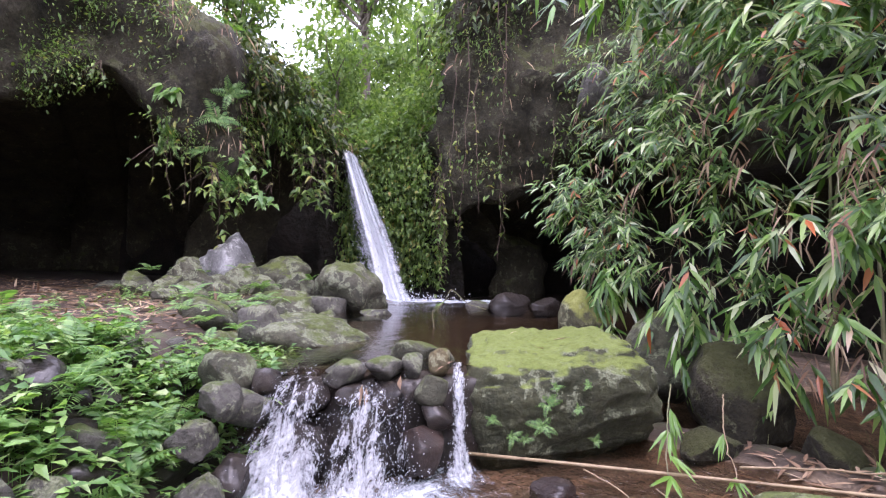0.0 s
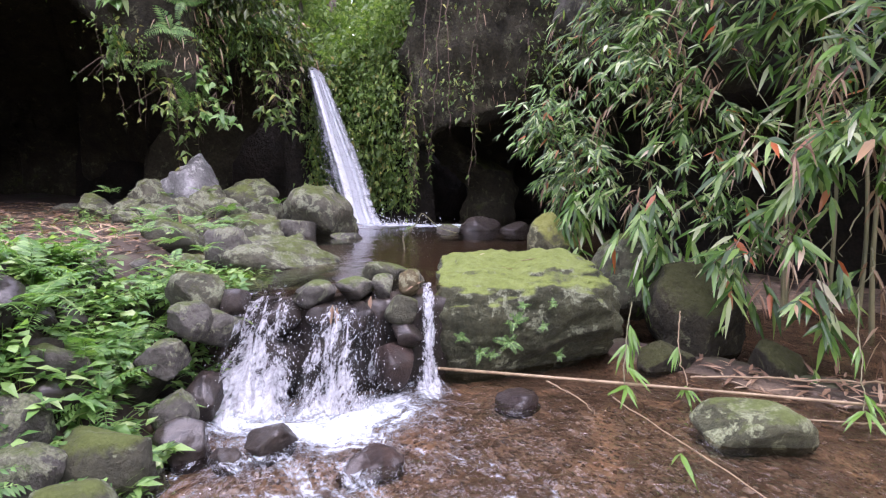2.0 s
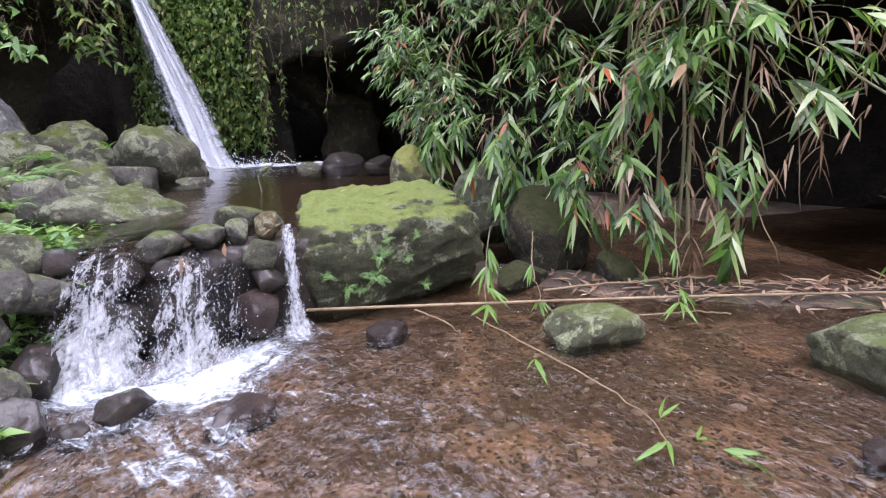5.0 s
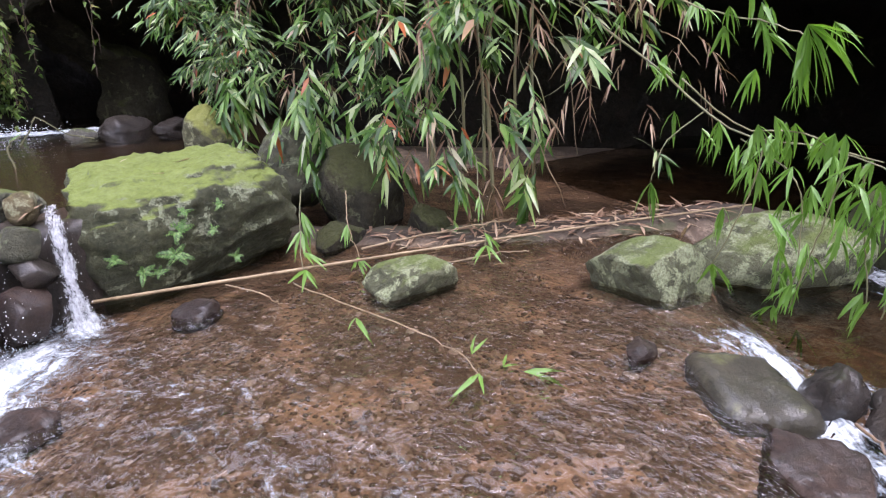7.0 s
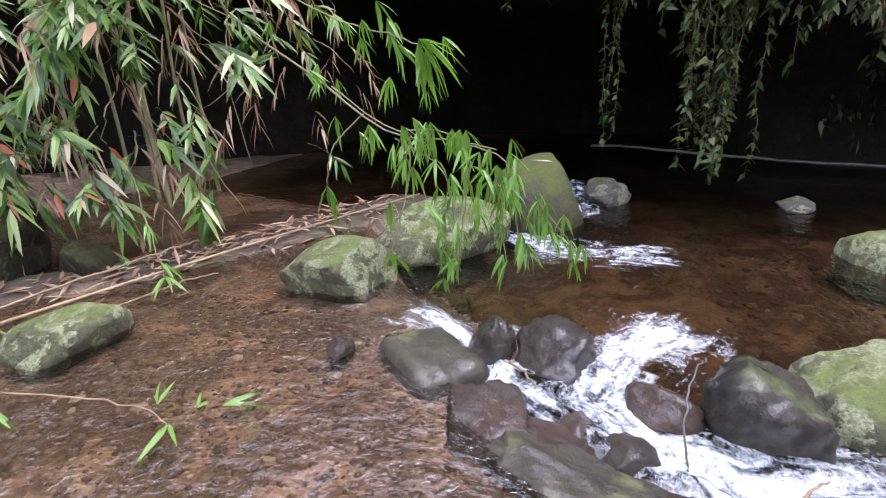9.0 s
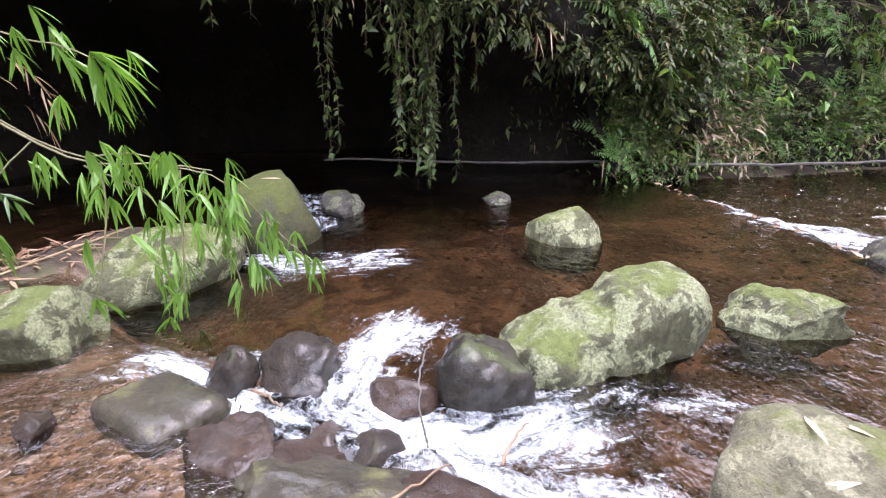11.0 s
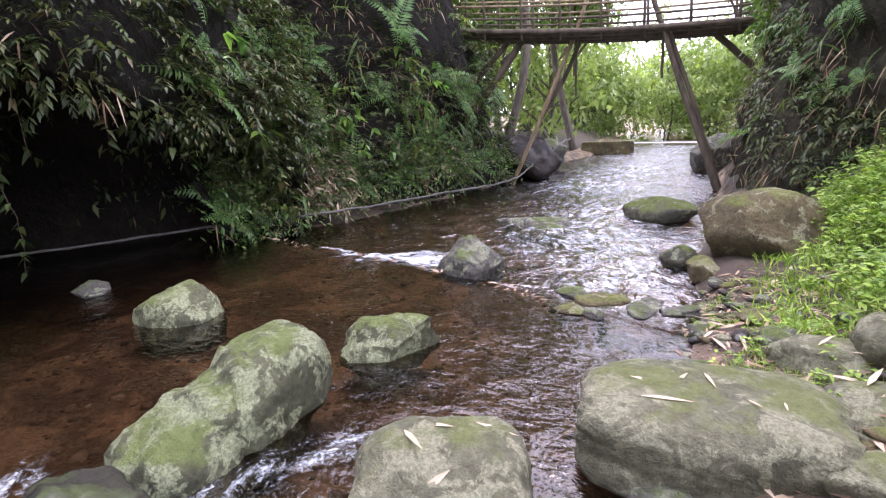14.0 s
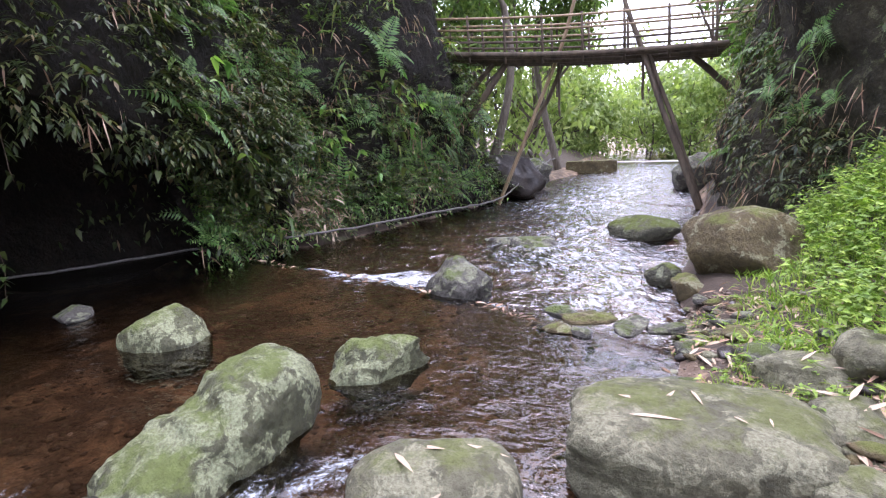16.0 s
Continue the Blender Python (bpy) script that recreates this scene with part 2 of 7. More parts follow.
def fall_mat(name, stretch, cover):
    """Falling white water, torn into strands and beads."""
    g = Graph(name)
    uv = g.node("ShaderNodeUVMap").outputs[0]
    n = g.noise(8, 5, 0.7, uv, stretch, 0.8)
    n2 = g.noise(34, 4, 0.7, uv, (stretch[0] * 0.8, stretch[1] * 1.3, 1), 0.6)
    f = g.math("ADD", g.math("MULTIPLY", n, 0.72), g.math("MULTIPLY", n2, 0.5))
    at = g.node("ShaderNodeAttribute")
    at.attribute_name = "foam"
    f = g.math("ADD", f, g.math("SUBTRACT", at.outputs["Fac"], 0.56))
    f = g.ramp(f, [(0.52 - cover, 0.0), (0.64 - cover, 0.55), (0.80 - cover, 1.0)])
    g.b.inputs["Base Color"].default_value = (0.84, 0.87, 0.9, 1)
    g.rough(0.3)
    g.bump(g.math("ADD", n, n2), 0.9, 0.05)
    tp = g.node("ShaderNodeBsdfTransparent")
    tp.inputs[0].default_value = (0.88, 0.88, 0.88, 1)
    mx = g.node("ShaderNodeMixShader")
    g.link(f, mx.inputs[0])
    g.link(tp.outputs[0], mx.inputs[1])
    g.link(g.b.outputs[0], mx.inputs[2])
    g.link(mx.outputs[0], g.out.inputs[0])
    return g.m


def plain_mat(name, a, b, scale=8, rough=0.8, stretch=None, bump=0.3):
    g = Graph(name)
    n = g.noise(scale, 5, 0.65, g.co, stretch)
    rnd = g.node("ShaderNodeObjectInfo").outputs["Random"]
    c = g.mix(g.ramp(n, [(0.3, 0.0), (0.7, 1.0)]), a, b)
    g.colour(g.mix(g.math("MULTIPLY", rnd, 0.3), c, g.mix(1.0, c, (0.6, 0.6, 0.6), "MULTIPLY")))
    g.rough(rough)
    g.bump(n, bump, 0.01)
    return g.m


M_ground = ground_mat()
M_pool = water_mat("pool_water", (0.63, 0.56, 0.485), 10.0, 0.9, (1.0, 0.65, 1), ior=1.55)
M_brook = water_mat("brook_water", (0.34, 0.28, 0.215), 8.0, 0.34, (0.7, 1.2, 1), ior=1.6)
M_deep = water_mat("stream_water", (0.40, 0.32, 0.25), 5.0, 0.80, (0.7, 1.0, 1), ior=2.1)
M_upper = water_mat("upper_water", (0.66, 0.56, 0.45), 9.0, 0.07)
M_fall = fall_mat("falling_water", (1.6, 0.85, 1), 0.10)
M_cascade = fall_mat("cascade_water", (1.9, 0.62, 1), -0.03)
# the palest stops paint sky sheen into some leaves; the last are dead orange
M_bamboo_leaf = leaf_mat("bamboo_leaf", [(0.0, (0.03, 0.085, 0.012)), (0.36, (0.07, 0.175, 0.026)), (0.62, (0.155, 0.32, 0.055)), (0.80, (0.32, 0.48, 0.16)), (0.962, (0.64, 0.70, 0.48)), (0.972, (0.40, 0.21, 0.09)), (1.0, (0.48, 0.13, 0.04))], 0.28, 0.34, 0.6)
M_dry_leaf = leaf_mat("dry_leaf", [(0.0, (0.13, 0.085, 0.05)), (0.4, (0.24, 0.155, 0.088)), (0.7, (0.34, 0.245, 0.15)), (1.0, (0.48, 0.39, 0.25))], 0.7, 0.1)
M_pale_leaf = leaf_mat("pale_dry_leaf", [(0.0, (0.40, 0.31, 0.19)), (1.0, (0.58, 0.50, 0.36))], 0.6, 0.1)
M_fern = leaf_mat("fern_leaf", [(0.0, (0.085, 0.195, 0.055)), (0.6, (0.16, 0.32, 0.09)), (1.0, (0.28, 0.44, 0.15))], 0.42, 0.36)
M_herb = leaf_mat("herb_leaf", [(0.0, (0.075, 0.185, 0.05)), (0.5, (0.15, 0.31, 0.08)), (0.85, (0.27, 0.45, 0.14)), (1.0, (0.44, 0.58, 0.28))], 0.32, 0.36)
M_ivy = leaf_mat("ivy_leaf", [(0.0, (0.055, 0.110, 0.025)), (0.6, (0.122, 0.220, 0.045)), (0.9, (0.195, 0.300, 0.060)), (1.0, (0.305, 0.270, 0.080))], 0.4, 0.3)
M_creeper = leaf_mat("creeper_leaf", [(0.0, (0.03, 0.06, 0.015)), (0.6, (0.068, 0.118, 0.028)), (0.9, (0.125, 0.175, 0.045)), (1.0, (0.28, 0.24, 0.07))], 0.4, 0.28)
M_bush = leaf_mat("bush_leaf", [(0.0, (0.020, 0.034, 0.011)), (0.55, (0.052, 0.084, 0.022)), (0.88, (0.115, 0.155, 0.046)), (1.0, (0.19, 0.14, 0.075))], 0.42, 0.28)
M_tree_leaf = leaf_mat("tree_leaf", [(0.0, (0.065, 0.125, 0.032)), (0.6, (0.13, 0.22, 0.058)), (1.0, (0.22, 0.31, 0.11))], 0.5, 0.45)
# distance haze put into the colour: paler than the near tree leaves
M_hazed_leaf = leaf_mat("far_leaf_hazed", [(0.0, (0.14, 0.21, 0.08)), (0.6, (0.24, 0.33, 0.13)), (1.0, (0.36, 0.44, 0.21))], 0.5, 0.5)
M_grass = leaf_mat("grass_blade", [(0.0, (0.12, 0.23, 0.034)), (0.6, (0.24, 0.40, 0.062)), (1.0, (0.38, 0.52, 0.10))], 0.5, 0.35)
M_culm = plain_mat("bamboo_culm", (0.10, 0.11, 0.05), (0.25, 0.22, 0.11), 6, 0.5, (1, 1, 0.2))
M_drycane = plain_mat("dry_bamboo", (0.17, 0.115, 0.06), (0.40, 0.30, 0.17), 9, 0.55, (1, 1, 0.15))
M_darkcane = plain_mat("weathered_bamboo", (0.05, 0.04, 0.028), (0.16, 0.12, 0.08), 7, 0.8, (1, 1, 0.2))
M_bark = plain_mat("bark", (0.07, 0.055, 0.04), (0.20, 0.17, 0.13), 12, 0.9, (1, 1, 0.25), 0.8)
M_twig = plain_mat("green_twig", (0.05, 0.07, 0.02), (0.14, 0.15, 0.05), 9, 0.6)
M_vine = plain_mat("vine_stem", (0.06, 0.04, 0.028), (0.17, 0.12, 0.08), 20, 0.85)
M_wood = plain_mat("wet_wood", (0.10, 0.06, 0.035), (0.30, 0.20, 0.12), 16, 0.5, (1, 1, 0.2))
M_hose = plain_mat("water_hose", (0.06, 0.055, 0.05), (0.14, 0.13, 0.115), 14, 0.5)


# ---- mesh helpers ----
def np_mesh(name, verts, quads, mat, smooth=True, uv=None, foam=None, flow=None):
    """A mesh from arrays of corners and four-cornered faces."""
    me = bpy.data.meshes.new(name)
    nv, nf = len(verts), len(quads)
    me.vertices.add(nv)
    me.vertices.foreach_set("co", np.asarray(verts, np.float32).ravel())
    me.loops.add(nf * 4)
    me.loops.foreach_set("vertex_index", np.asarray(quads, np.int32).ravel())
    me.polygons.add(nf)
    me.polygons.foreach_set("loop_start", np.arange(0, nf * 4, 4, dtype=np.int32))
    me.polygons.foreach_set("use_smooth", np.full(nf, smooth))
    me.update(calc_edges=True)
    me.validate()
    if uv is not None:
        layer = me.uv_layers.new(name="UVMap")
        layer.data.foreach_set("uv", np.asarray(uv, np.float32)[np.asarray(quads).ravel()].ravel())
    if foam is not None:
        at = me.attributes.new("foam", "FLOAT", "POINT")
        at.data.foreach_set("value", np.asarray(foam, np.float32).ravel())
    if flow is not None:
        at = me.attributes.new("flow", "FLOAT_VECTOR", "POINT")
        at.data.foreach_set("vector", np.asarray(flow, np.float32).ravel())
    me.materials.append(mat)
    return me


def bm_mesh(name, bm, mat, smooth=True):
    me = bpy.data.meshes.new(name)
    bm.to_mesh(me)
    bm.free()
    me.materials.append(mat)
    for p in me.polygons:
        p.use_smooth = smooth
    return me


def part(name, me, parent, label="", kind=""):
    """Links a mesh as one object under a thing."""
    ob = new(name, me)
    ob.parent = parent
    return tagged(ob, label, kind=kind)


def grid_quads(n, m):
    i, j = np.meshgrid(np.arange(n - 1), np.arange(m - 1), indexing="ij")
    a = (i * m + j).ravel()
    return np.stack([a, a + m, a + m + 1, a + 1], 1)


def wob(p, scale, amp, seed=0.0, octaves=3):
    """Smooth random offsets for an array of points."""
    out = np.zeros(len(p))
    for k in range(octaves):
        f = scale * 2.0 ** k
        out += amp / 1.8 ** k * np.array([noise.noise((x * f + seed, y * f - seed, z * f + 3 * k)) for x, y, z in p])
    return out


def step(t, a, b):
    t = np.clip((t - a) / (b - a), 0, 1)
    return t * t * (3 - 2 * t)


def seg_dist(x, y, pts):
    """Distance to a line of points in plan, and how far along it."""
    best, along = np.full(np.shape(x), 1e9), np.zeros(np.shape(x))
    for k, ((ax, ay), (bx, by)) in enumerate(zip(pts[:-1], pts[1:])):
        dx, dy = bx - ax, by - ay
        t = np.clip(((x - ax) * dx + (y - ay) * dy) / (dx * dx + dy * dy), 0, 1)
        d = np.hypot(x - ax - t * dx, y - ay - t * dy)
        along = np.where(d < best, k + t, along)
        best = np.minimum(best, d)
    return best, along


def side(x, y, pts):
    """Signed distance to a line: above zero on its left."""
    d, _ = seg_dist(x, y, pts)
    best, sign = np.full(np.shape(x), 1e9), np.ones(np.shape(x))
    for (ax, ay), (bx, by) in zip(pts[:-1], pts[1:]):
        dx, dy = bx - ax, by - ay
        t = np.clip(((x - ax) * dx + (y - ay) * dy) / (dx * dx + dy * dy), 0, 1)
        e = np.hypot(x - ax - t * dx, y - ay - t * dy)
        s = np.sign(dx * (y - ay) - dy * (x - ax))
        sign = np.where(e < best, s, sign)
        best = np.minimum(best, e)
    return d * sign


# lines of the plan
DAM = [(-40, -7.0), (-6, 2.2), (-1.3, 3.55), (0.2, 3.98), (2.3, 5.3), (3.3, 7.6), (4.2, 10.0), (8, 30)]
LIP = [(6.2, 14), (5.7, 5.0), (5.2, 2.5), (3.7, 1.45), (3.1, 0.72), (2.3, 0.36), (2.05, -0.1), (1.5, -1.0), (0.6, -1.9), (-30, -9)]
WEIR = [(14, -3.9), (8.0, -4.05), (5.74, -4.3), (3.5, -4.42), (2.65, -4.3), (-20, -3)]
BANK_R = [(0.9, -2.0), (1.35, -3.3), (1.65, -4.0), (1.95, -5.3), (2.5, -6.6), (3.2, -9.6), (4.1, -12.5), (6.5, -20), (8.6, -28), (10, -50)]
BANK_L = [(9.6, 1.0), (9.2, -2.0), (8.5, -4.2), (8.0, -5.8), (8.3, -8.0), (8.9, -11.2), (10.6, -16), (12.6, -24), (14, -28), (18, -50)]
TERRACE = [(-1.75, 0.0), (-1.55, 1.8), (-1.2, 2.7), (-1.32, 3.6), (-1.25, 4.6), (-1.75, 6.2), (-1.9, 8.0), (-1.4, 10.5), (-1.0, 14)]
RIDGE = [(1.5, 4.9), (2.9, 3.6), (4.2, 2.85), (5.6, 2.3)]


def water_z(x, y):
    pool1 = step(-side(x, y, LIP), -0.05, 0.30)
    low = -0.12 - 0.13 * step(side(x, y, WEIR), -0.1, 0.45) - 0.35 * np.clip((-y - 6) / 21, 0, 1.3)
    return np.where(True, pool1 * 0.0 + (1 - pool1) * low, 0)


def ground_z(x, y):
    bumps = np.reshape(wob(np.stack([x.ravel(), y.ravel(), 0 * x.ravel()], 1), 1.6, 0.05), x.shape)
    in_pool1 = step(-side(x, y, LIP), -0.12, 0.15)
    weir_d, _ = seg_dist(x, y, WEIR)
    low = water_z(x, y) - 0.26 + 0.22 * np.exp(-(weir_d / 0.35) ** 2) * (x > 2.4)
    bed = in_pool1 * (-0.075 + 0.01 * np.exp(-(np.abs(side(x, y, LIP)) / 0.35) ** 2)) + (1 - in_pool1) * low
    # above the dam
    up = step(side(x, y, DAM), 0.06, 0.30)
    bed = bed * (1 - up) + up * 0.50
    # terrace at the foot of the cliff
    tl = side(x, y, TERRACE)
    base = water_z(x, y) - 0.3
    bed = np.maximum(bed, base + (0.86 - base) * step(tl, -0.12, 1.15) + 0.25 * step(tl, 2.5, 12))
    # strip under the bamboo
    rd, _ = seg_dist(x, y, RIDGE)
    bed = np.maximum(bed, base + (0.045 - base) * np.exp(-(rd / 0.5) ** 4))
    # banks downstream
    br = -side(x, y, BANK_R)
    bed = np.maximum(bed, base + (0.15 * step(br, -0.5, 0.5) - base * step(br, -0.3, 0.5) * 0.7 + 0.22 * step(br, 0.5, 1.8) + 1.35 * step(br, 0.9, 3.0)) * step(-y, 1.0, 3.0))
    bl = side(x, y, BANK_L)
    bed = np.maximum(bed, base + (0.42 * step(bl, -0.4, 0.4) + 0.9 * step(bl, 0.4, 3)) * step(-y, 2.5, 4.5))
    far = step(np.hypot(x - 2, y), 30, 45)
    bed = bed * (1 - far) + far * (-0.9 - 0.03 * np.clip(np.hypot(x, y) - 30, 0, 60))
    return bed + bumps * (0.6 + 1.2 * step(tl, 0.5, 2))


u = np.linspace(-1, 1, 340)
gx = 2.0 + 2.0 * np.sinh(6.4 * u)
gy = 0.5 + 2.0 * np.sinh(6.4 * u)
GX, GY = np.meshgrid(gx, gy, indexing="ij")
GZ = ground_z(GX, GY)
ground = new("ground", np_mesh("ground", np.stack([GX.ravel(), GY.ravel(), GZ.ravel()], 1), grid_quads(340, 340), M_ground))
tagged(ground, "brown gravel and sand stream bed rising into soil banks", "ground", kind="structure")


def height(x, y):
    i = min(max(int(np.searchsorted(gx, x)) - 1, 0), 338)
    j = min(max(int(np.searchsorted(gy, y)) - 1, 0), 338)
    a, b = (x - gx[i]) / (gx[i + 1] - gx[i]), (y - gy[j]) / (gy[j + 1] - gy[j])
    return float(GZ[i, j] * (1 - a) * (1 - b) + GZ[i + 1, j] * a * (1 - b) + GZ[i, j + 1] * (1 - a) * b + GZ[i + 1, j + 1] * a * b)


# ---- water ----
FLOWS = [  # white currents, and painted sky reflections downstream: line, width, strength
    ([(-1.2, 3.3), (-0.85, 3.05), (-0.4, 3.05), (-0.2, 3.3)], 0.30, 1.05),
    ([(-0.8, 3.15), (-0.75, 2.75), (-0.45, 2.3)], 0.38, 0.38),
    ([(-0.3, 3.1), (0.1, 2.8), (0.5, 2.3)], 0.34, 0.12),
    ([(-1.15, 3.1), (-1.25, 2.5), (-1.1, 1.9)], 0.3, 0.2),
    ([(-0.95, 10.0), (-0.3, 9.8), (1.1, 9.65)], 0.36, 1.15),
    ([(-0.8, 9.4), (0.2, 9.2)], 0.5, 0.3),
    ([(0.05, 3.75), (0.12, 3.5)], 0.16, 0.8),
    ([(0.1, 3.2), (0.6, 2.3), (0.7, 1.2)], 0.5, 0.1),
    ([(3.05, 1.0), (2.95, 0.75), (2.72, 0.5), (2.5, 0.2)], 0.19, 0.8),
    ([(3.1, 0.55), (3.05, 0.35)], 0.14, 0.8),
    ([(3.45, -0.35), (3.05, -0.1), (2.65, 0.0), (2.38, -0.3), (2.28, -0.65), (2.35, -1.05)], 0.26, 0.86),
    ([(2.2, -0.5), (1.9, -0.8), (1.7, -1.2)], 0.25, 0.72),
    ([(2.4, -1.05), (2.55, -1.5), (2.4, -1.9)], 0.13, 0.36),
    ([(5.0, 0.9), (4.75, 0.5), (4.8, -0.2)], 0.26, 0.62),
    ([(5.9, 0.5), (6.4, 0.6), (7.5, 0.9)], 0.2, 0.6),
    ([(5.75, -4.4), (5.5, -4.75), (5.2, -5.1)], 0.22, 0.85),
    ([(5.35, -4.45), (5.1, -4.8), (4.9, -5.15)], 0.24, 1.0),
    ([(4.95, -4.5), (4.75, -4.85), (4.6, -5.1)], 0.2, 0.8),
    ([(6.3, -4.35), (5.9, -4.45)], 0.12, 0.8),
    ([(4.4, -4.5), (3.4, -4.6)], 0.12, 0.45),
    # faint foam painted in for the bright sky mirrored downstream
    ([(3.9, -6.6), (3.2, -6.2), (2.6, -5.6)], 0.8, 0.34),
    ([(5.0, -9.5), (4.6, -7.6), (3.4, -6.8)], 1.0, 0.40),
    ([(6.5, -12), (8, -18), (10.5, -27)], 1.8, 0.46),
]


def flow_at(x, y):
    """Whiteness of the water, and how far along and across its current a place lies."""
    f, u, v = np.zeros(np.shape(x)), np.zeros(np.shape(x)), np.zeros(np.shape(x))
    best = np.full(np.shape(x), -1e9)
    for n, (pts, w, s) in enumerate(FLOWS):
        d, _ = seg_dist(x, y, pts)
        f = np.maximum(f, s * np.exp(-(d / w) ** 2))
        take = s - d / w > best
        best = np.where(take, s - d / w, best)
        run, near = 4.0 * n, np.full(np.shape(x), 1e9)
        for k, ((ax, ay), (bx, by)) in enumerate(zip(pts[:-1], pts[1:])):
            ln = math.hypot(bx - ax, by - ay)
            t = ((x - ax) * (bx - ax) + (y - ay) * (by - ay)) / ln
            c = np.clip(t, 0 if k else -9, ln if k < len(pts) - 2 else ln + 9)
            e = np.hypot(x - ax - np.clip(t, 0, ln) * (bx - ax) / ln, y - ay - np.clip(t, 0, ln) * (by - ay) / ln)
            mine = take & (e < near)
            near = np.minimum(near, e)
            u = np.where(mine, run + c, u)
            v = np.where(mine, ((bx - ax) * (y - ay) - (by - ay) * (x - ax)) / ln, v)
            run += ln
    return f, u, v


def water_sheet(name, x0, x1, y0, y1, cell, z_of, keep, mat, label, ripple=0.0065, wave=2.4):
    nx, ny = int((x1 - x0) / cell) + 1, int((y1 - y0) / cell) + 1
    X, Y = np.meshgrid(np.linspace(x0, x1, nx), np.linspace(y0, y1, ny), indexing="ij")
    Zw = z_of(X, Y)
    F, U, W = (a.ravel() for a in flow_at(X, Y))
    P = np.stack([X.ravel(), Y.ravel(), Zw.ravel()], 1)
    flat = P * np.array([1, 1, 0])
    calm = 1 - 0.75 * np.exp(-(((P[:, 0] - 4.4) / 2.2) ** 2 + ((P[:, 1] + 2.2) / 1.5) ** 2))
    P[:, 2] += wob(flat, wave, 2.0 * ripple * calm + 0.02 * F, 4.0, 3)
    churn = 0.03 * np.exp(-(((P[:, 0] + 0.4) / 1.3) ** 2 + ((P[:, 1] - 2.5) / 0.9) ** 2))
    P[:, 2] += wob(flat, 5.5, churn, 8.0, 2)
    white = F > 0.15
    P[white, 2] += 0.012 * F[white] + wob(np.stack([U * 2.4, W * 7.0, 0 * U], 1)[white], 1.0, 0.05 * F[white], 2.0, 3)
    Q = grid_quads(nx, ny)
    ok = keep(X, Y).ravel()
    Q = Q[ok[Q[:, 0]]]
    ob = new(name, np_mesh(name, P, Q, mat, foam=F, flow=np.stack([U, W, 0 * U], 1)))
    ob.visible_shadow = False
    return tagged(ob, label, "water", kind="structure")


water_sheet("water_shallow_pool", -2.2, 5.6, -2.4, 6.0, 0.036, water_z, lambda x, y: ((side(x, y, DAM) < 0.02) | (x > 1.2)) & (side(x, y, LIP) < 0.06), M_pool,
            "shallow clear water over brown gravel")
water_sheet("water_stream", 0.2, 12.2, -6.0, 6.0, 0.038, water_z, lambda x, y: (side(x, y, LIP) >= 0.06) & (side(x, y, WEIR) < 0.3), M_brook,
            "clear brown stream water with white rapids")
water_sheet("water_downstream", 1.0, 9.4, -13.0, -4.2, 0.055, water_z, lambda x, y: side(x, y, WEIR) > 0.22, M_deep,
            "rippled stream water reflecting the bright sky", 0.011, 2.2)
water_sheet("water_far_stream", 2.0, 19.0, -48, -13.0, 0.16, water_z, lambda x, y: x < 19.1, M_deep,
            "distant stream water reflecting the bright sky", 0.012, 1.3)
water_sheet("water_upper_pool", -2.6, 7.0, 3.6, 12.6, 0.06, lambda x, y: 0.68 + 0 * x, lambda x, y: (side(x, y, DAM) > 0.0) & ((x < 1.3) | (y > 5.6)), M_upper,
            "calm brown pool below the waterfall", 0.0015, 3.0)


# ---- cliffs and banks ----
WALLS = {}


def catmull(rows, n):
    rows = np.asarray(rows, float)
    k = len(rows)
    out = []
    for t in np.linspace(0, k - 1.0001, n):
        i = int(t)
        f = t - i
        p0, p1, p2, p3 = rows[max(i - 1, 0)], rows[i], rows[min(i + 1, k - 1)], rows[min(i + 2, k - 1)]
        out.append(0.5 * (2 * p1 + (p2 - p0) * f + (2 * p0 - 5 * p1 + 4 * p2 - p3) * f * f + (3 * p1 - p0 - 3 * p2 + p3) * f ** 3))
    return np.array(out)


def wall(name, plan, profiles, mat, label, nu=90, nv=60, rough=0.28, seed=0.0):
    """A rock face along a plan; profiles give (back, height) from the foot up, one row a station."""
    P = catmull(plan, nu)
    T = np.gradient(P, axis=0)
    T /= np.linalg.norm(T, axis=1)[:, None]
    N = np.stack([-T[:, 1], T[:, 0]], 1)  # away from the stream
    prof = catmull(np.array(profiles, float).reshape(len(profiles), -1), nu).reshape(nu, -1, 2)
    V = np.zeros((nu, nv, 3))
    for i in range(nu):
        q = catmull(prof[i], nv)
        V[i, :, 0] = P[i, 0] + N[i, 0] * q[:, 0]
        V[i, :, 1] = P[i, 1] + N[i, 1] * q[:, 0]
        V[i, :, 2] = q[:, 1]
    flat = V.reshape(-1, 3)
    off = wob(flat, 0.55, rough, seed, 5)
    V[:, :, 0] += (N[:, None, 0] * off.reshape(nu, nv))
    V[:, :, 1] += (N[:, None, 1] * off.reshape(nu, nv))
    V[:, :, 2] += 0.4 * wob(flat, 0.7, rough, seed + 9, 4).reshape(nu, nv)
    me = np_mesh(name, V.reshape(-1, 3), grid_quads(nu, nv)[:, ::-1], mat)
    ob = tagged(new(name, me), label, "cliff", kind="structure")
    WALLS[name] = V
    return ob


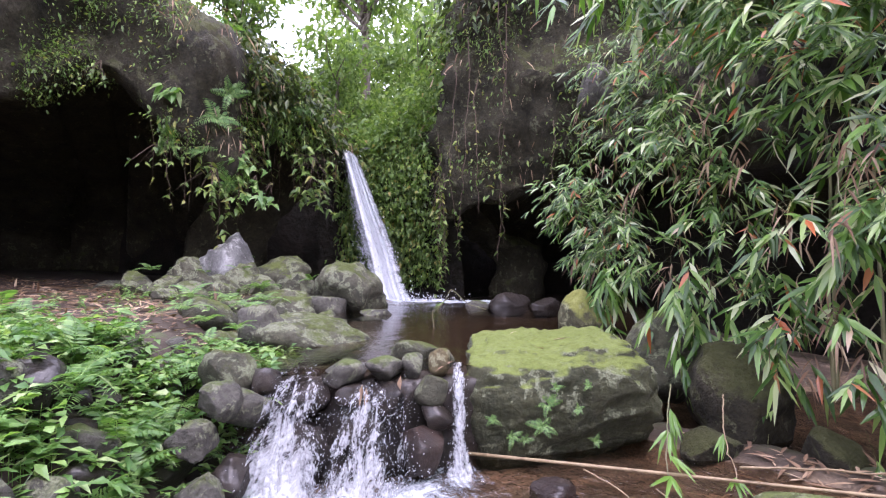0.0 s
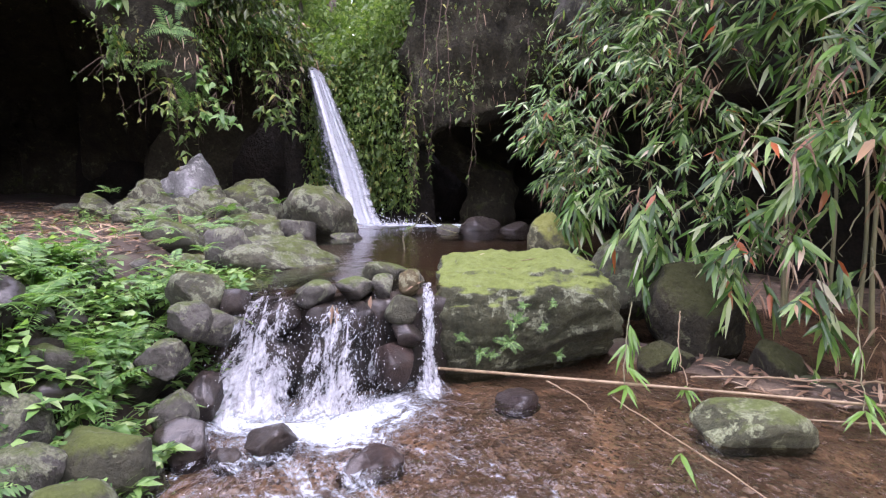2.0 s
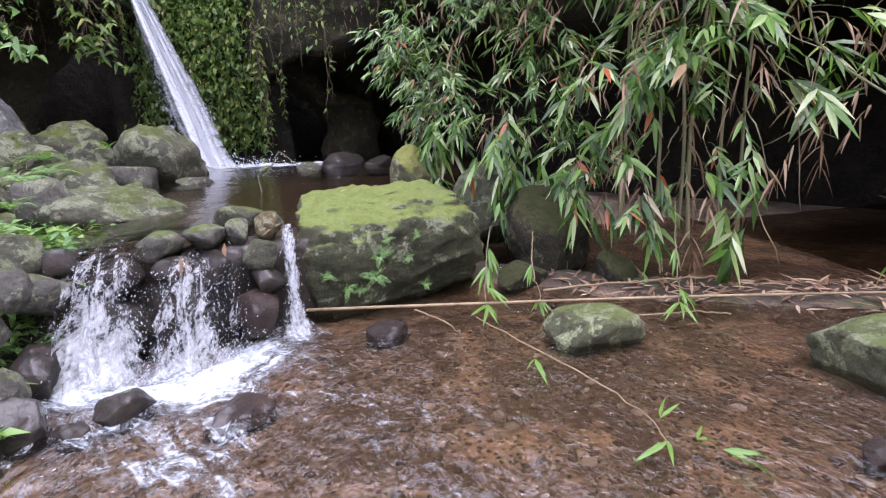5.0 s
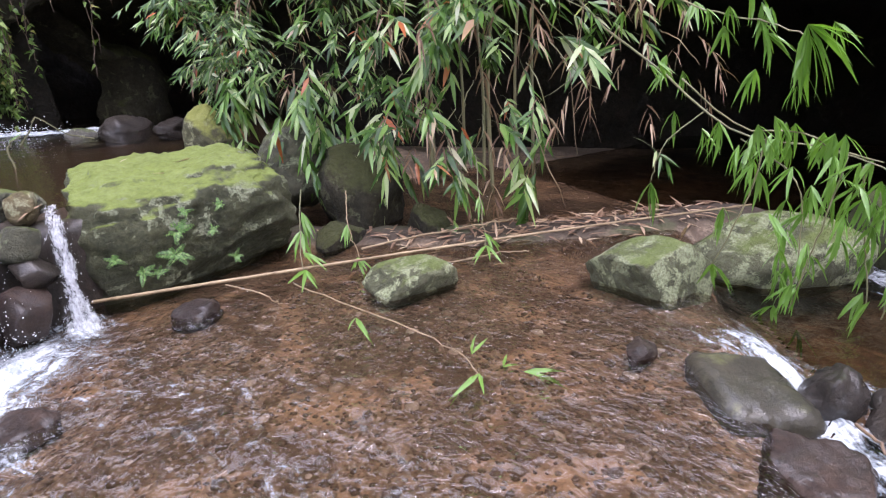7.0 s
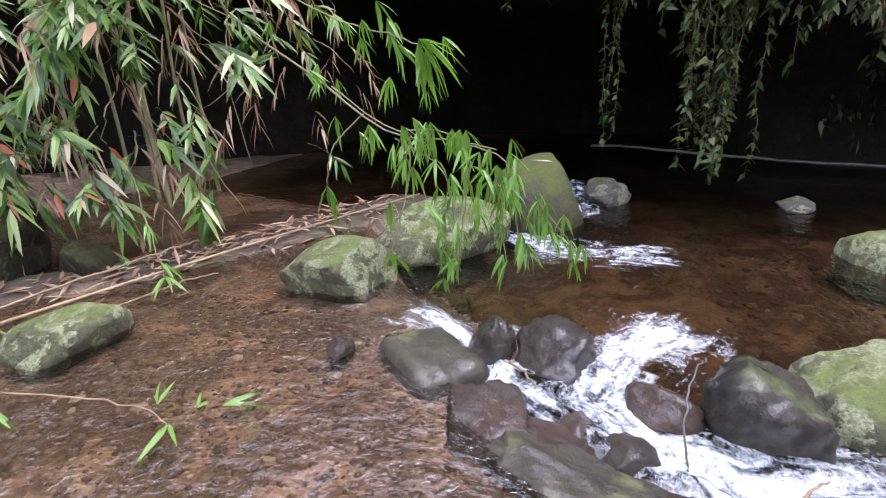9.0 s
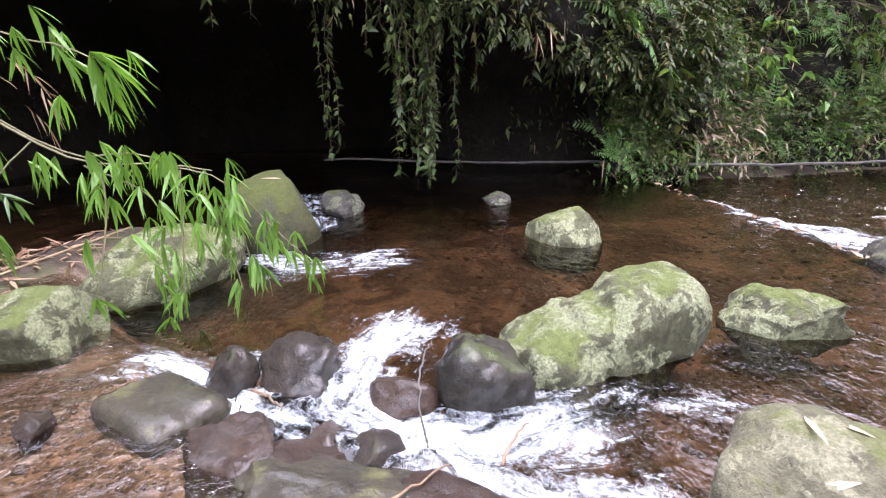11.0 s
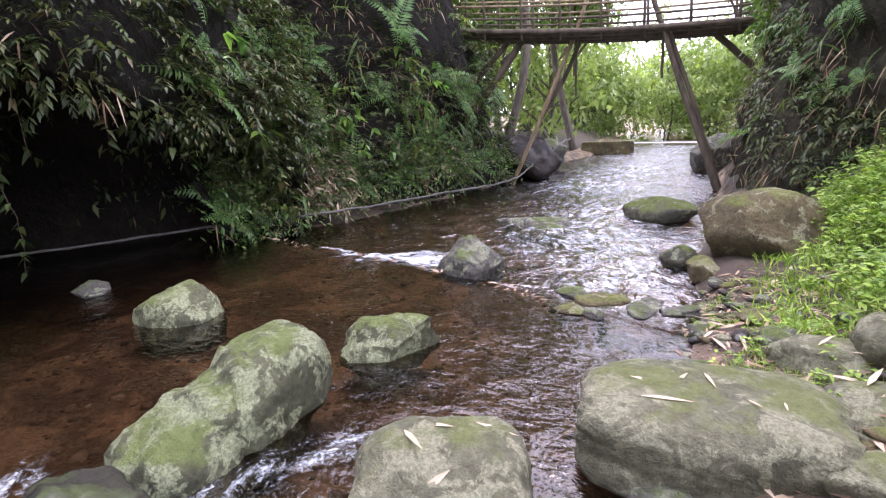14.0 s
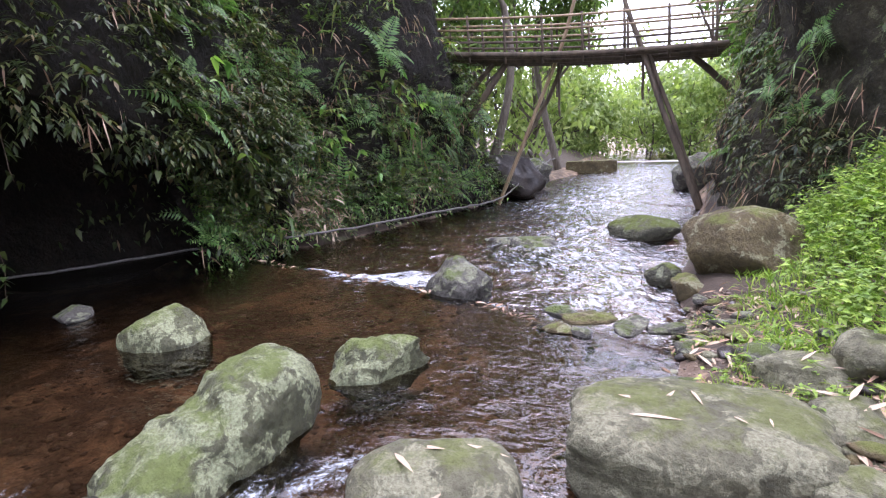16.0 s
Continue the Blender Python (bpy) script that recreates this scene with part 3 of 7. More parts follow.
# left cliff over its cave: plan, lip height, how far the lip stands out, cave depth, height of the face and the top
LEFT = [(-16, -2, 3.9, 0.0, 8.0, 6.5, 10.0), (-10.5, 4.2, 4.1, 0.0, 8.0, 7.0, 10.5), (-7.5, 7.2, 3.75, 0.0, 8.0, 7.0, 10.5), (-6.4, 7.95, 4.0, 0.1, 7.5, 6.9, 10.2),
        (-5.8, 8.25, 4.5, 0.25, 7.2, 6.9, 10.0), (-5.25, 8.5, 4.4, 0.2, 7.0, 6.8, 9.8), (-4.65, 8.87, 3.6, -0.05, 6.3, 6.2, 8.8), (-4.1, 9.17, 3.0, -0.3, 5.8, 5.7, 8.0),
        (-3.8, 9.35, 2.75, -0.35, 5.6, 5.5, 7.7), (-3.5, 9.52, 3.55, 0.1, 5.2, 5.3, 7.2), (-2.95, 9.86, 3.7, 0.15, 4.2, 4.9, 6.2), (-2.5, 10.2, 3.5, 0.15, 3.9, 4.4, 5.2)]
LEFT_PROFILES = [[(dp, 0.3), (dp, 0.62 * lip), (0.42 * dp, lip + 0.7), (0.25 + st, lip), (st - 0.15, lip + 0.55), (0.35 + st, fc), (dp + 0.6, tp), (dp + 5, tp + 0.8)] for _, _, lip, st, dp, fc, tp in LEFT]
wall("cliff_left", [p[:2] for p in LEFT] + [(-2.05, 11.3)],
     LEFT_PROFILES + [[(2.2, 0.3), (2.2, 2.2), (1.0, 3.0), (0.15, 3.0), (0.0, 3.3), (0.2, 3.5), (1.5, 3.7), (6, 4)]],
     M_cliff, "dark rock cliff with an overhanging cave, mossy and overgrown", 190, 100, 0.42, 1.0)
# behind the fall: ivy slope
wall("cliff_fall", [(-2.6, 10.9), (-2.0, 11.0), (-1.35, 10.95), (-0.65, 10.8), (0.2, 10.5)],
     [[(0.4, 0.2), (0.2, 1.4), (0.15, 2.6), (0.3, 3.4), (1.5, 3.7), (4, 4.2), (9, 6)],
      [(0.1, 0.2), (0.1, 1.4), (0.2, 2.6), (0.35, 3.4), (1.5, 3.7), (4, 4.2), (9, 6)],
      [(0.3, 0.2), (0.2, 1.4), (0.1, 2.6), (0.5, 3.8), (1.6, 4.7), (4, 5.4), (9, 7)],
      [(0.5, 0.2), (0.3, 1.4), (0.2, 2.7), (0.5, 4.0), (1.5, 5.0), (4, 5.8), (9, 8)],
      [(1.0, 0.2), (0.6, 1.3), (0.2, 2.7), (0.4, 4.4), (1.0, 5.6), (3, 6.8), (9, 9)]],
     M_earth_shade, "ivy-clad rock slope beside the waterfall", 70, 70, 0.12, 3.0)
# right cliff, undercut, running behind the bamboo
wall("cliff_right", [(-0.4, 11.2), (0.1, 10.4), (1.4, 9.9), (3.2, 9.5), (5.5, 8.6), (8.2, 6.6)],
     [[(2.0, 0.2), (2.0, 1.4), (0.8, 2.2), (0.1, 2.2), (0.1, 3.2), (0.4, 5.2), (1.5, 7.2), (8, 10)],
      [(3.4, 0.2), (3.2, 1.5), (1.0, 2.7), (0.1, 2.35), (-0.1, 3.4), (0.2, 5.6), (1.2, 8.0), (8, 11)],
      [(4.6, 0.2), (4.6, 1.8), (1.6, 3.1), (0.2, 2.7), (-0.1, 3.6), (0.1, 6.0), (1.0, 8.6), (8, 12)],
      [(5.0, 0.2), (5.0, 2.2), (1.8, 3.8), (0.2, 3.5), (-0.1, 4.2), (0.1, 6.2), (1.0, 8.6), (8, 12)],
      [(3.6, 0.0), (3.2, 1.6), (1.2, 3.0), (0.2, 3.1), (0.0, 3.9), (0.2, 6.0), (1.0, 8.6), (8, 12)],
      [(3.6, -0.4), (3.4, 1.2), (1.6, 2.4), (0.3, 3.2), (0.0, 4.2), (0.2, 6.4), (1.0, 8.6), (8, 12)]],
     M_cliff, "dark undercut rock cliff with hanging vines", 160, 110, 0.48, 5.0)
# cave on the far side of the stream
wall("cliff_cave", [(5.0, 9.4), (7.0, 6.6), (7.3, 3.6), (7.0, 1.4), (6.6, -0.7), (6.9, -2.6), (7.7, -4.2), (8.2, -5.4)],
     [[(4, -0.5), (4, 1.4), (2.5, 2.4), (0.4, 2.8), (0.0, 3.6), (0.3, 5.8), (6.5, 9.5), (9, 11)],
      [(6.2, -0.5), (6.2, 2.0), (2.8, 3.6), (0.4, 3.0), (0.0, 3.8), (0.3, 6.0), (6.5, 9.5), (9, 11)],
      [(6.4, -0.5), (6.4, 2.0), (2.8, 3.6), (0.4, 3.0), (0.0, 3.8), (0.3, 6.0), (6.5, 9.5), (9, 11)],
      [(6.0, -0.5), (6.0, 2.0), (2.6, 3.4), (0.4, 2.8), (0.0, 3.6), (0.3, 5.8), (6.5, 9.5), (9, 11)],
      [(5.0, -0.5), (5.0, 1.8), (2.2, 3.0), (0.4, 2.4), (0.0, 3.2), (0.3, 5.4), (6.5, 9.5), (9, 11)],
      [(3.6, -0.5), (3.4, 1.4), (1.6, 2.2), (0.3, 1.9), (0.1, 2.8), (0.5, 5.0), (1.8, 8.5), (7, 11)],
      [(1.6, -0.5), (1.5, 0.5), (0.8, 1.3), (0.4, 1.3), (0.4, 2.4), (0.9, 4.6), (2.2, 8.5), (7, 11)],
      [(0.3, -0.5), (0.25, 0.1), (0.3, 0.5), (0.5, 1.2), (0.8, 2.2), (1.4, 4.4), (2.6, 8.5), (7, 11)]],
     M_earth_shade, "dark cave wall under an overgrown overhang", 170, 80, 0.26, 7.0)
# bank of the stream down to the bridge
wall("bank_far_side", [(7.5, -3.6), (8.0, -5.2), (8.1, -6.8), (8.5, -9.0), (9.1, -11.6), (10.9, -16.2)],
     [[(0.4, -0.5), (0.5, 0.2), (0.8, 0.9), (1.2, 2.4), (1.9, 4.6), (3.0, 7.5), (8, 10)],
      [(0.2, -0.5), (0.4, 0.1), (0.9, 0.6), (1.5, 2.0), (2.2, 4.4), (3.2, 7.5), (8, 10)],
      [(0.2, -0.5), (0.4, 0.1), (0.9, 0.6), (1.4, 1.8), (2.0, 4.0), (3.0, 7.0), (8, 10)],
      [(0.1, -0.5), (0.3, 0.1), (0.7, 0.6), (0.9, 1.7), (1.2, 3.8), (1.9, 6.6), (7, 9)],
      [(0.1, -0.6), (0.2, 0.1), (0.5, 0.6), (0.7, 1.8), (0.9, 3.2), (1.6, 4.6), (7, 6)],
      [(0.4, -0.8), (0.6, -0.2), (1.2, 0.2), (2.0, 0.6), (3, 1.0), (4, 1.2), (8, 1.6)]],
     M_earth_shade, "steep earth bank covered with bushes and ferns", 130, 80, 0.42, 11.0)
# cliff on the near side by the bridge (runs the other way, so that it backs away from the stream)
wall("cliff_near_side", [(6.2, -19.2), (4.3, -14.6), (3.3, -11.5), (2.2, -9.0), (0.5, -7.7), (-2.5, -6.8), (-7, -6)],
     [[(0.3, -0.8), (0.5, 0.0), (1.0, 0.4), (1.5, 0.8), (2.0, 1.2), (3.0, 1.6), (8, 2)],
      [(0.0, -0.8), (0.1, 0.5), (0.2, 1.4), (0.3, 2.2), (0.6, 2.9), (1.5, 3.4), (7, 4.5)],
      [(0.0, -0.8), (0.2, 0.5), (0.3, 1.4), (0.4, 2.6), (0.4, 4.2), (0.9, 6.5), (7, 9)],
      [(0.2, -0.5), (0.7, 0.5), (1.0, 1.2), (1.0, 2.4), (0.8, 4.2), (1.0, 7.0), (7, 9.5)],
      [(0.3, -0.2), (1.0, 0.6), (1.4, 1.4), (1.4, 2.6), (1.1, 4.4), (1.2, 7.0), (7, 9.5)],
      [(0.3, 0.0), (1.0, 0.8), (1.6, 1.6), (1.8, 3.0), (1.8, 5.0), (2.2, 7.0), (7, 9.5)],
      [(0.3, 0.0), (1.0, 0.8), (1.6, 1.6), (2.4, 3.0), (3.0, 5.0), (4.0, 7.0), (9, 9.5)]],
     M_cliff, "dark rock cliff with roots and hanging grass beside the bridge", 130, 90, 0.42, 13.0)
# slope behind the viewer closes the gorge
wall("bank_behind", [(-6, -7.5), (-9.5, -4), (-11.5, 0), (-13, 4)],
     [[(0.3, -0.2), (1.0, 0.8), (2.0, 2.0), (3.0, 4.0), (4.0, 6.0), (9, 9)]] * 4,
     M_earth_shade, "overgrown slope behind the stream", 30, 30, 0.3, 17.0)
# back of both caves; their deep shade is put into the dark colour
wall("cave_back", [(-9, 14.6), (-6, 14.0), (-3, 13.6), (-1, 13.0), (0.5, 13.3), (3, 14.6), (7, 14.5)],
     [[(0, 0.0), (0, 1.4), (0.1, 2.6), (0.3, 3.4), (1.2, 3.7), (3, 3.9)]] * 7, M_earth_shade, "dark rear rock of the caves beside the waterfall", 60, 40, 0.25, 23.0)

# added closure, shade-dark, hiding lit ground behind the bamboo
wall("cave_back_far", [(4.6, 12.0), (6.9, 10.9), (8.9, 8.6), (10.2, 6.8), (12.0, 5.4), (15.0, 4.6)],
     [[(0, -0.8), (0.1, 1.2), (0.0, 2.6), (0.1, 3.6), (0.6, 4.6), (3, 5.2)]] * 6, M_earth_shade, "dark rear rock of the cave behind the bamboo", 60, 40, 0.25, 29.0)


# ---- stones ----
def rock_mesh(name, size, mat, seed, facets=10, rough=0.06, squash=2.2, sub=4, lift=0.0):
    """A stone: a rounded block cut by random planes, then worn."""
    r = random.Random(seed)
    bm = bmesh.new()
    bmesh.ops.create_icosphere(bm, subdivisions=sub, radius=1)
    cuts = []
    for _ in range(facets):
        v = Vector((r.uniform(-1, 1), r.uniform(-1, 1), r.uniform(-0.6, 1))).normalized()
        cuts.append((v, r.uniform(0.60, 0.86)))
    for v in bm.verts:
        p = v.co
        k = (abs(p.x) ** squash + abs(p.y) ** squash + abs(p.z) ** squash) ** (-1 / squash)
        p = p * k
        for n, d in cuts:
            e = p.dot(n) - d
            if e > 0:
                p = p - n * e * 0.9
        q = p * 1.7 + Vector((seed * 3.1, 0, 0))
        p = p * (1 + rough * 1.6 * noise.noise(q) + rough * 0.9 * noise.noise(q * 2.7) + rough * 0.7 * (0.4 - abs(noise.noise(q * 4.1))) + rough * 0.6 * noise.noise(q * 6.1) + rough * 0.35 * noise.noise(q * 13))
        p.z *= 1 + lift * p.x if p.z > 0 else 1
        v.co = Vector((p.x * size[0] / 2, p.y * size[1] / 2, p.z * size[2] / 2))
    return bm_mesh(name, bm, mat)


def rock(x, y, z, size, mat, label, seed, turn=0, tilt=(0, 0), name="boulder", group="", facets=10, rough=0.06, squash=2.4, sub=4, lift=0.0):
    """z is the height of the stone's middle."""
    ob = new(name, rock_mesh(name, size, mat, seed, facets, rough, squash, sub, lift))
    ob.matrix_world = pose(x, y, z, tilt[0], tilt[1], turn)
    return tagged(ob, label, "rock", group)


def lobed_rock(label, middle, lobes, mat, seed, rough=0.05, sub=5, name="boulder", melt=0.09):
    """A boulder grown from several rounded lobes melted together; lobes: place, half sizes, tilt."""
    bm = bmesh.new()
    bmesh.ops.create_icosphere(bm, subdivisions=sub, radius=1)
    C, R = np.array([l[0] for l in lobes]), np.array([l[1] for l in lobes])
    tilt = np.radians([l[2] for l in lobes])
    D = np.array([v.co for v in bm.verts])
    O = np.array(middle)
    t = np.full(len(D), 1.6)
    for _ in range(40):
        p = O + D * t[:, None]
        e = []
        for c, r_, a in zip(C, R, tilt):
            q = p - c
            q = np.stack([q[:, 0], q[:, 1] * math.cos(a) - q[:, 2] * math.sin(a), q[:, 1] * math.sin(a) + q[:, 2] * math.cos(a)], 1)
            e.append(((np.abs(q / r_) ** 2.6).sum(1) ** (1 / 2.6) - 1) * r_.min())
        e = -melt * np.log(np.exp(-np.array(e) / melt).sum(0))
        t = np.maximum(t - 0.7 * e, 0.02)
    for v, d, k in zip(bm.verts, D, t):
        p = Vector(d) * k
        q = p * 4.0 + Vector((seed * 3.1, 0, 0))
        n = rough * (0.5 * noise.noise(q) + 0.35 * noise.noise(q * 2.3) + 0.3 * (0.3 - abs(noise.noise(q * 3.7))) + 0.14 * noise.noise(q * 8))
        v.co = p * (1 + n / max(k, 0.2))
    ob = new(name, bm_mesh(name, bm, mat))
    ob.location = middle
    return tagged(ob, label, "rock")


# by the dam
rock(0.90, 4.52, 0.24, (1.62, 1.12, 1.16), M_boulder, "large blocky boulder, bright moss on its flat top", 3, 6, (9, -4), facets=2, rough=0.055, squash=4.6, sub=6)
rock(1.62, 5.95, 0.84, (0.56, 0.5, 0.62), M_yellow, "round yellow-green mossy boulder by the pool", 5, 0)
rock(2.15, 5.25, 0.55, (0.95, 0.8, 0.9), M_mossy, "mossy boulder half hidden under bamboo", 6, 20)
# dark cliff material on these three stands in for the bamboo's shade
rock(2.55, 4.6, 0.28, (1.1, 0.9, 1.0), M_cliff, "dark wet boulder in the shade of the bamboo", 8, 40)
rock(2.10, 4.05, 0.05, (0.5, 0.4, 0.3), M_cliff, "dark wet stone at the foot of a boulder", 9, 10)
rock(2.95, 3.95, 0.05, (0.6, 0.45, 0.4), M_cliff, "dark wet stone under the bamboo", 10, 70)
# shallow pool
rock(2.04, 2.93, 0.05, (0.74, 0.55, 0.36), M_lichen, "low green lichen-covered boulder in shallow water", 12, -20, rough=0.04)
rock(3.32, 1.80, 0.07, (0.86, 0.62, 0.58), M_lichen, "pointed pale green boulder standing in water", 13, -35, (0, 6))
rock(4.5, 1.5, 0.02, (1.3, 0.75, 0.6), M_lichen, "long low pale green boulder under bamboo leaves", 14, -38, facets=2)
rock(5.72, 0.88, 0.0, (1.15, 1.0, 1.06), M_olive, "upright smooth olive boulder beside the rapids", 15, -20, facets=2, rough=0.03, squash=2.3)
rock(6.6, 0.25, -0.05, (0.75, 0.5, 0.36), M_grey, "grey stone in the dark rapids", 16, 20)
rock(6.75, -1.65, -0.08, (0.45, 0.35, 0.2), M_grey, "small grey stone at the cave's edge", 17, 0, name="stone")
rock(0.70, 3.42, -0.02, (0.36, 0.30, 0.20), M_red, "wet reddish stone breaking the surface", 18, 15, name="stone")
rock(2.48, 1.32, -0.01, (0.26, 0.18, 0.14), M_red, "small wet red-brown stone", 19, 30, name="stone")
rock(-0.79, 2.82, 0.02, (0.30, 0.26, 0.24), M_wet, "dark round wet stone in the foam", 20, 0, name="stone", rough=0.03)
rock(-1.0, 2.72, -0.02, (0.2, 0.18, 0.14), M_wet, "dark wet stone beside the foam", 120, 0, name="stone")
rock(-0.22, 2.62, -0.03, (0.36, 0.28, 0.2), M_red, "wet red-brown stone in the current", 21, 25, name="stone")
rock(2.60, 0.82, -0.14, (0.44, 0.58, 0.36), M_slab, "flat wet slab at the edge of the rapids", 22, -38, (0, 4), squash=6, facets=1, rough=0.04)
rock(2.20, 0.15, -0.12, (0.50, 0.5, 0.22), M_red, "wet red-brown ledge stone washed by the rapids", 23, 10)
rock(2.92, 0.58, -0.08, (0.30, 0.26, 0.34), M_wet, "dark upright wet stone in the rapids", 24, 0, name="stone", facets=4, rough=0.1)
rock(2.98, 0.20, -0.10, (0.52, 0.44, 0.34), M_wet, "dark wet stone parting the rapids", 25, 30, facets=4, rough=0.1)
rock(2.66, -0.36, -0.12, (0.40, 0.36, 0.24), M_red, "red-brown stone in white water", 26, 0, name="stone")
rock(2.40, 0.02, -0.16, (0.3, 0.26, 0.2), M_red, "small red-brown stone in white water", 27, 0, name="stone")
rock(2.24, -0.2, -0.15, (0.34, 0.3, 0.2), M_wet, "dark stone under the white water", 28, 0, name="stone")
rock(2.66, -0.78, -0.05, (0.5, 0.48, 0.5), M_greenwet, "dark rounded wet boulder with a green flank", 29, 0, facets=3, rough=0.09)
rock(2.45, 0.35, -0.12, (0.22, 0.18, 0.16), M_wet, "small dark stone in white water", 30, 0, name="stone")
for k, (x, y, sx, sy, turn) in enumerate(((1.98, -0.06, 0.8, 0.40, 66), (1.70, -0.60, 0.8, 0.40, 58), (1.36, -1.08, 0.8, 0.42, 46), (2.25, 0.40, 0.5, 0.36, 20))):
    rock(x, y, -0.085, (sx, sy, 0.17), M_red if k % 2 else M_slab, "flat wet brown ledge stone along the rapids", 130 + k, turn, facets=2, squash=4.5, rough=0.07, sub=5)
# lower pool
lobed_rock("long humped boulder with green and yellow lichen", (3.04, -1.56, -0.08), [((2.97, -1.20, -0.20), (0.32, 0.29, 0.26), 0), ((3.02, -1.48, -0.09), (0.29, 0.30, 0.22), -10), ((3.09, -1.83, 0.04), (0.29, 0.32, 0.27), 8), ((3.13, -1.93, 0.14), (0.2, 0.17, 0.15), 0), ((3.05, -1.5, -0.36), (0.25, 0.45, 0.18), 0)], M_lichen, 31, 0.11, 5, melt=0.055)
rock(3.12, -2.78, -0.05, (0.74, 0.46, 0.42), M_lichen, "pale angular boulder with green lichen", 33, 58, rough=0.08, squash=2.8, facets=8)
rock(5.22, -2.05, -0.16, (0.76, 0.66, 0.74), M_lichen, "rounded boulder with a mossy green cap", 34, 40, facets=4, rough=0.05)
rock(1.62, -1.83, -0.02, (0.72, 0.62, 0.54), M_pale, "flat-topped pale boulder strewn with dry leaves", 35, 40, squash=4, facets=1, rough=0.05)
rock(0.98, -2.92, 0.03, (1.12, 0.70, 0.46), M_pale, "broad flat slab boulder with fallen dry leaves", 36, 27, (0, 0), squash=4.5, facets=0, rough=0.04, sub=5)
rock(4.02, -4.68, -0.06, (1.0, 0.6, 0.55), M_grey, "jagged grey and white boulder in the riffle", 37, -12, rough=0.12)
rock(5.2, -7.6, -0.33, (1.55, 0.9, 0.40), M_grey, "flat grey stone just above the water", 38, -8, rough=0.03)
rock(3.8, -9.0, -0.24, (1.3, 0.9, 0.56), M_mossy, "low rounded mossy boulder in the stream", 39, 0, rough=0.03)
rock(1.75, -6.65, 0.12, (1.3, 1.0, 0.95), M_brown, "big ochre-brown boulder on the bank", 40, -8, facets=6)
rock(2.48, -6.42, -0.2, (0.42, 0.36, 0.36), M_mossy, "mossy stone at the water's edge", 41, 0, name="stone")
rock(2.05, -5.95, -0.12, (0.4, 0.3, 0.3), M_brown, "brown stone below a big boulder", 42, 0, name="stone")
rock(0.68, -3.92, height(0.68, -3.92) - 0.03, (0.62, 0.52, 0.40), M_pale, "smooth grey-green boulder on the bank", 43, 10)
rock(0.36, -4.1, height(0.36, -4.1) - 0.03, (0.52, 0.46, 0.36), M_pale, "grey boulder on the leaf-strewn bank", 44, 30)
rock(0.44, -3.46, height(0.44, -3.46) - 0.02, (0.5, 0.42, 0.3), M_pale, "pale stone beside the slab", 45, 60)
rock(0.35, -2.95, height(0.35, -2.95) - 0.01, (0.5, 0.4, 0.26), M_pale, "pale stone at the slab's foot", 46, 20)
rock(0.9, -2.45, -0.1, (0.4, 0.3, 0.24), M_grey, "grey stone under the slab", 47, 0, name="stone")
for k, (x, y, sx, sy) in enumerate(((2.72, -4.62, 0.34, 0.26), (2.42, -4.6, 0.46, 0.3), (2.05, -4.62, 0.42, 0.3), (2.3, -4.25, 0.2, 0.16), (2.5, -4.2, 0.26, 0.2), (1.78, -4.7, 0.3, 0.24), (1.5, -4.35, 0.3, 0.22), (1.25, -4.6, 0.34, 0.26), (1.0, -4.2, 0.32, 0.26), (1.35, -3.75, 0.3, 0.24))):
    rock(x, y, max(height(x, y), -0.14) + 0.03, (sx, sy, 0.085), M_brown if k % 3 == 1 else M_grey, "flat worn stone at the end of the riffle", 160 + k, 40 * k, name="flat_stone", group="flat stones by the riffle", squash=4.5, facets=9, rough=0.09, sub=3)
# round the upper pool
M_pile = rock_mat("pile_stone", (0.045, 0.045, 0.03), (0.18, 0.175, 0.115), 0.46, (0.095, 0.12, 0.028), 0.48, (0.32, 0.35, 0.22), 0.6, 8, 0.08)
M_shiny = rock_mat("shiny_wet_stone", (0.08, 0.08, 0.072), (0.36, 0.36, 0.34), 0.22, (0.08, 0.1, 0.03), 0.2, (0.5, 0.5, 0.46), 0.2, 6, 0.08)
rock(-3.68, 8.9, 1.28, (0.95, 0.8, 1.25), M_shiny, "shiny wet grey boulder on the rock pile", 48, 20, facets=14, rough=0.1, squash=3)
rock(-4.2, 8.75, 1.08, (0.95, 0.8, 0.95), M_pile, "mossy boulder on the rock pile", 49, 0, facets=14, rough=0.1, squash=3)
rock(-3.25, 8.6, 1.0, (0.85, 0.7, 0.85), M_pile, "mossy angular boulder in the rock pile", 50, 50, facets=14, rough=0.1, squash=3)
rock(-2.85, 9.4, 1.15, (0.95, 0.8, 0.95), M_mossy, "mossy boulder behind the rock pile", 51, 10, facets=12, rough=0.08)
rock(-2.45, 8.9, 0.95, (0.75, 0.6, 0.7), M_pile, "grey-green stone beside the pool", 52, 0, facets=14, rough=0.1)
rp = random.Random(91)
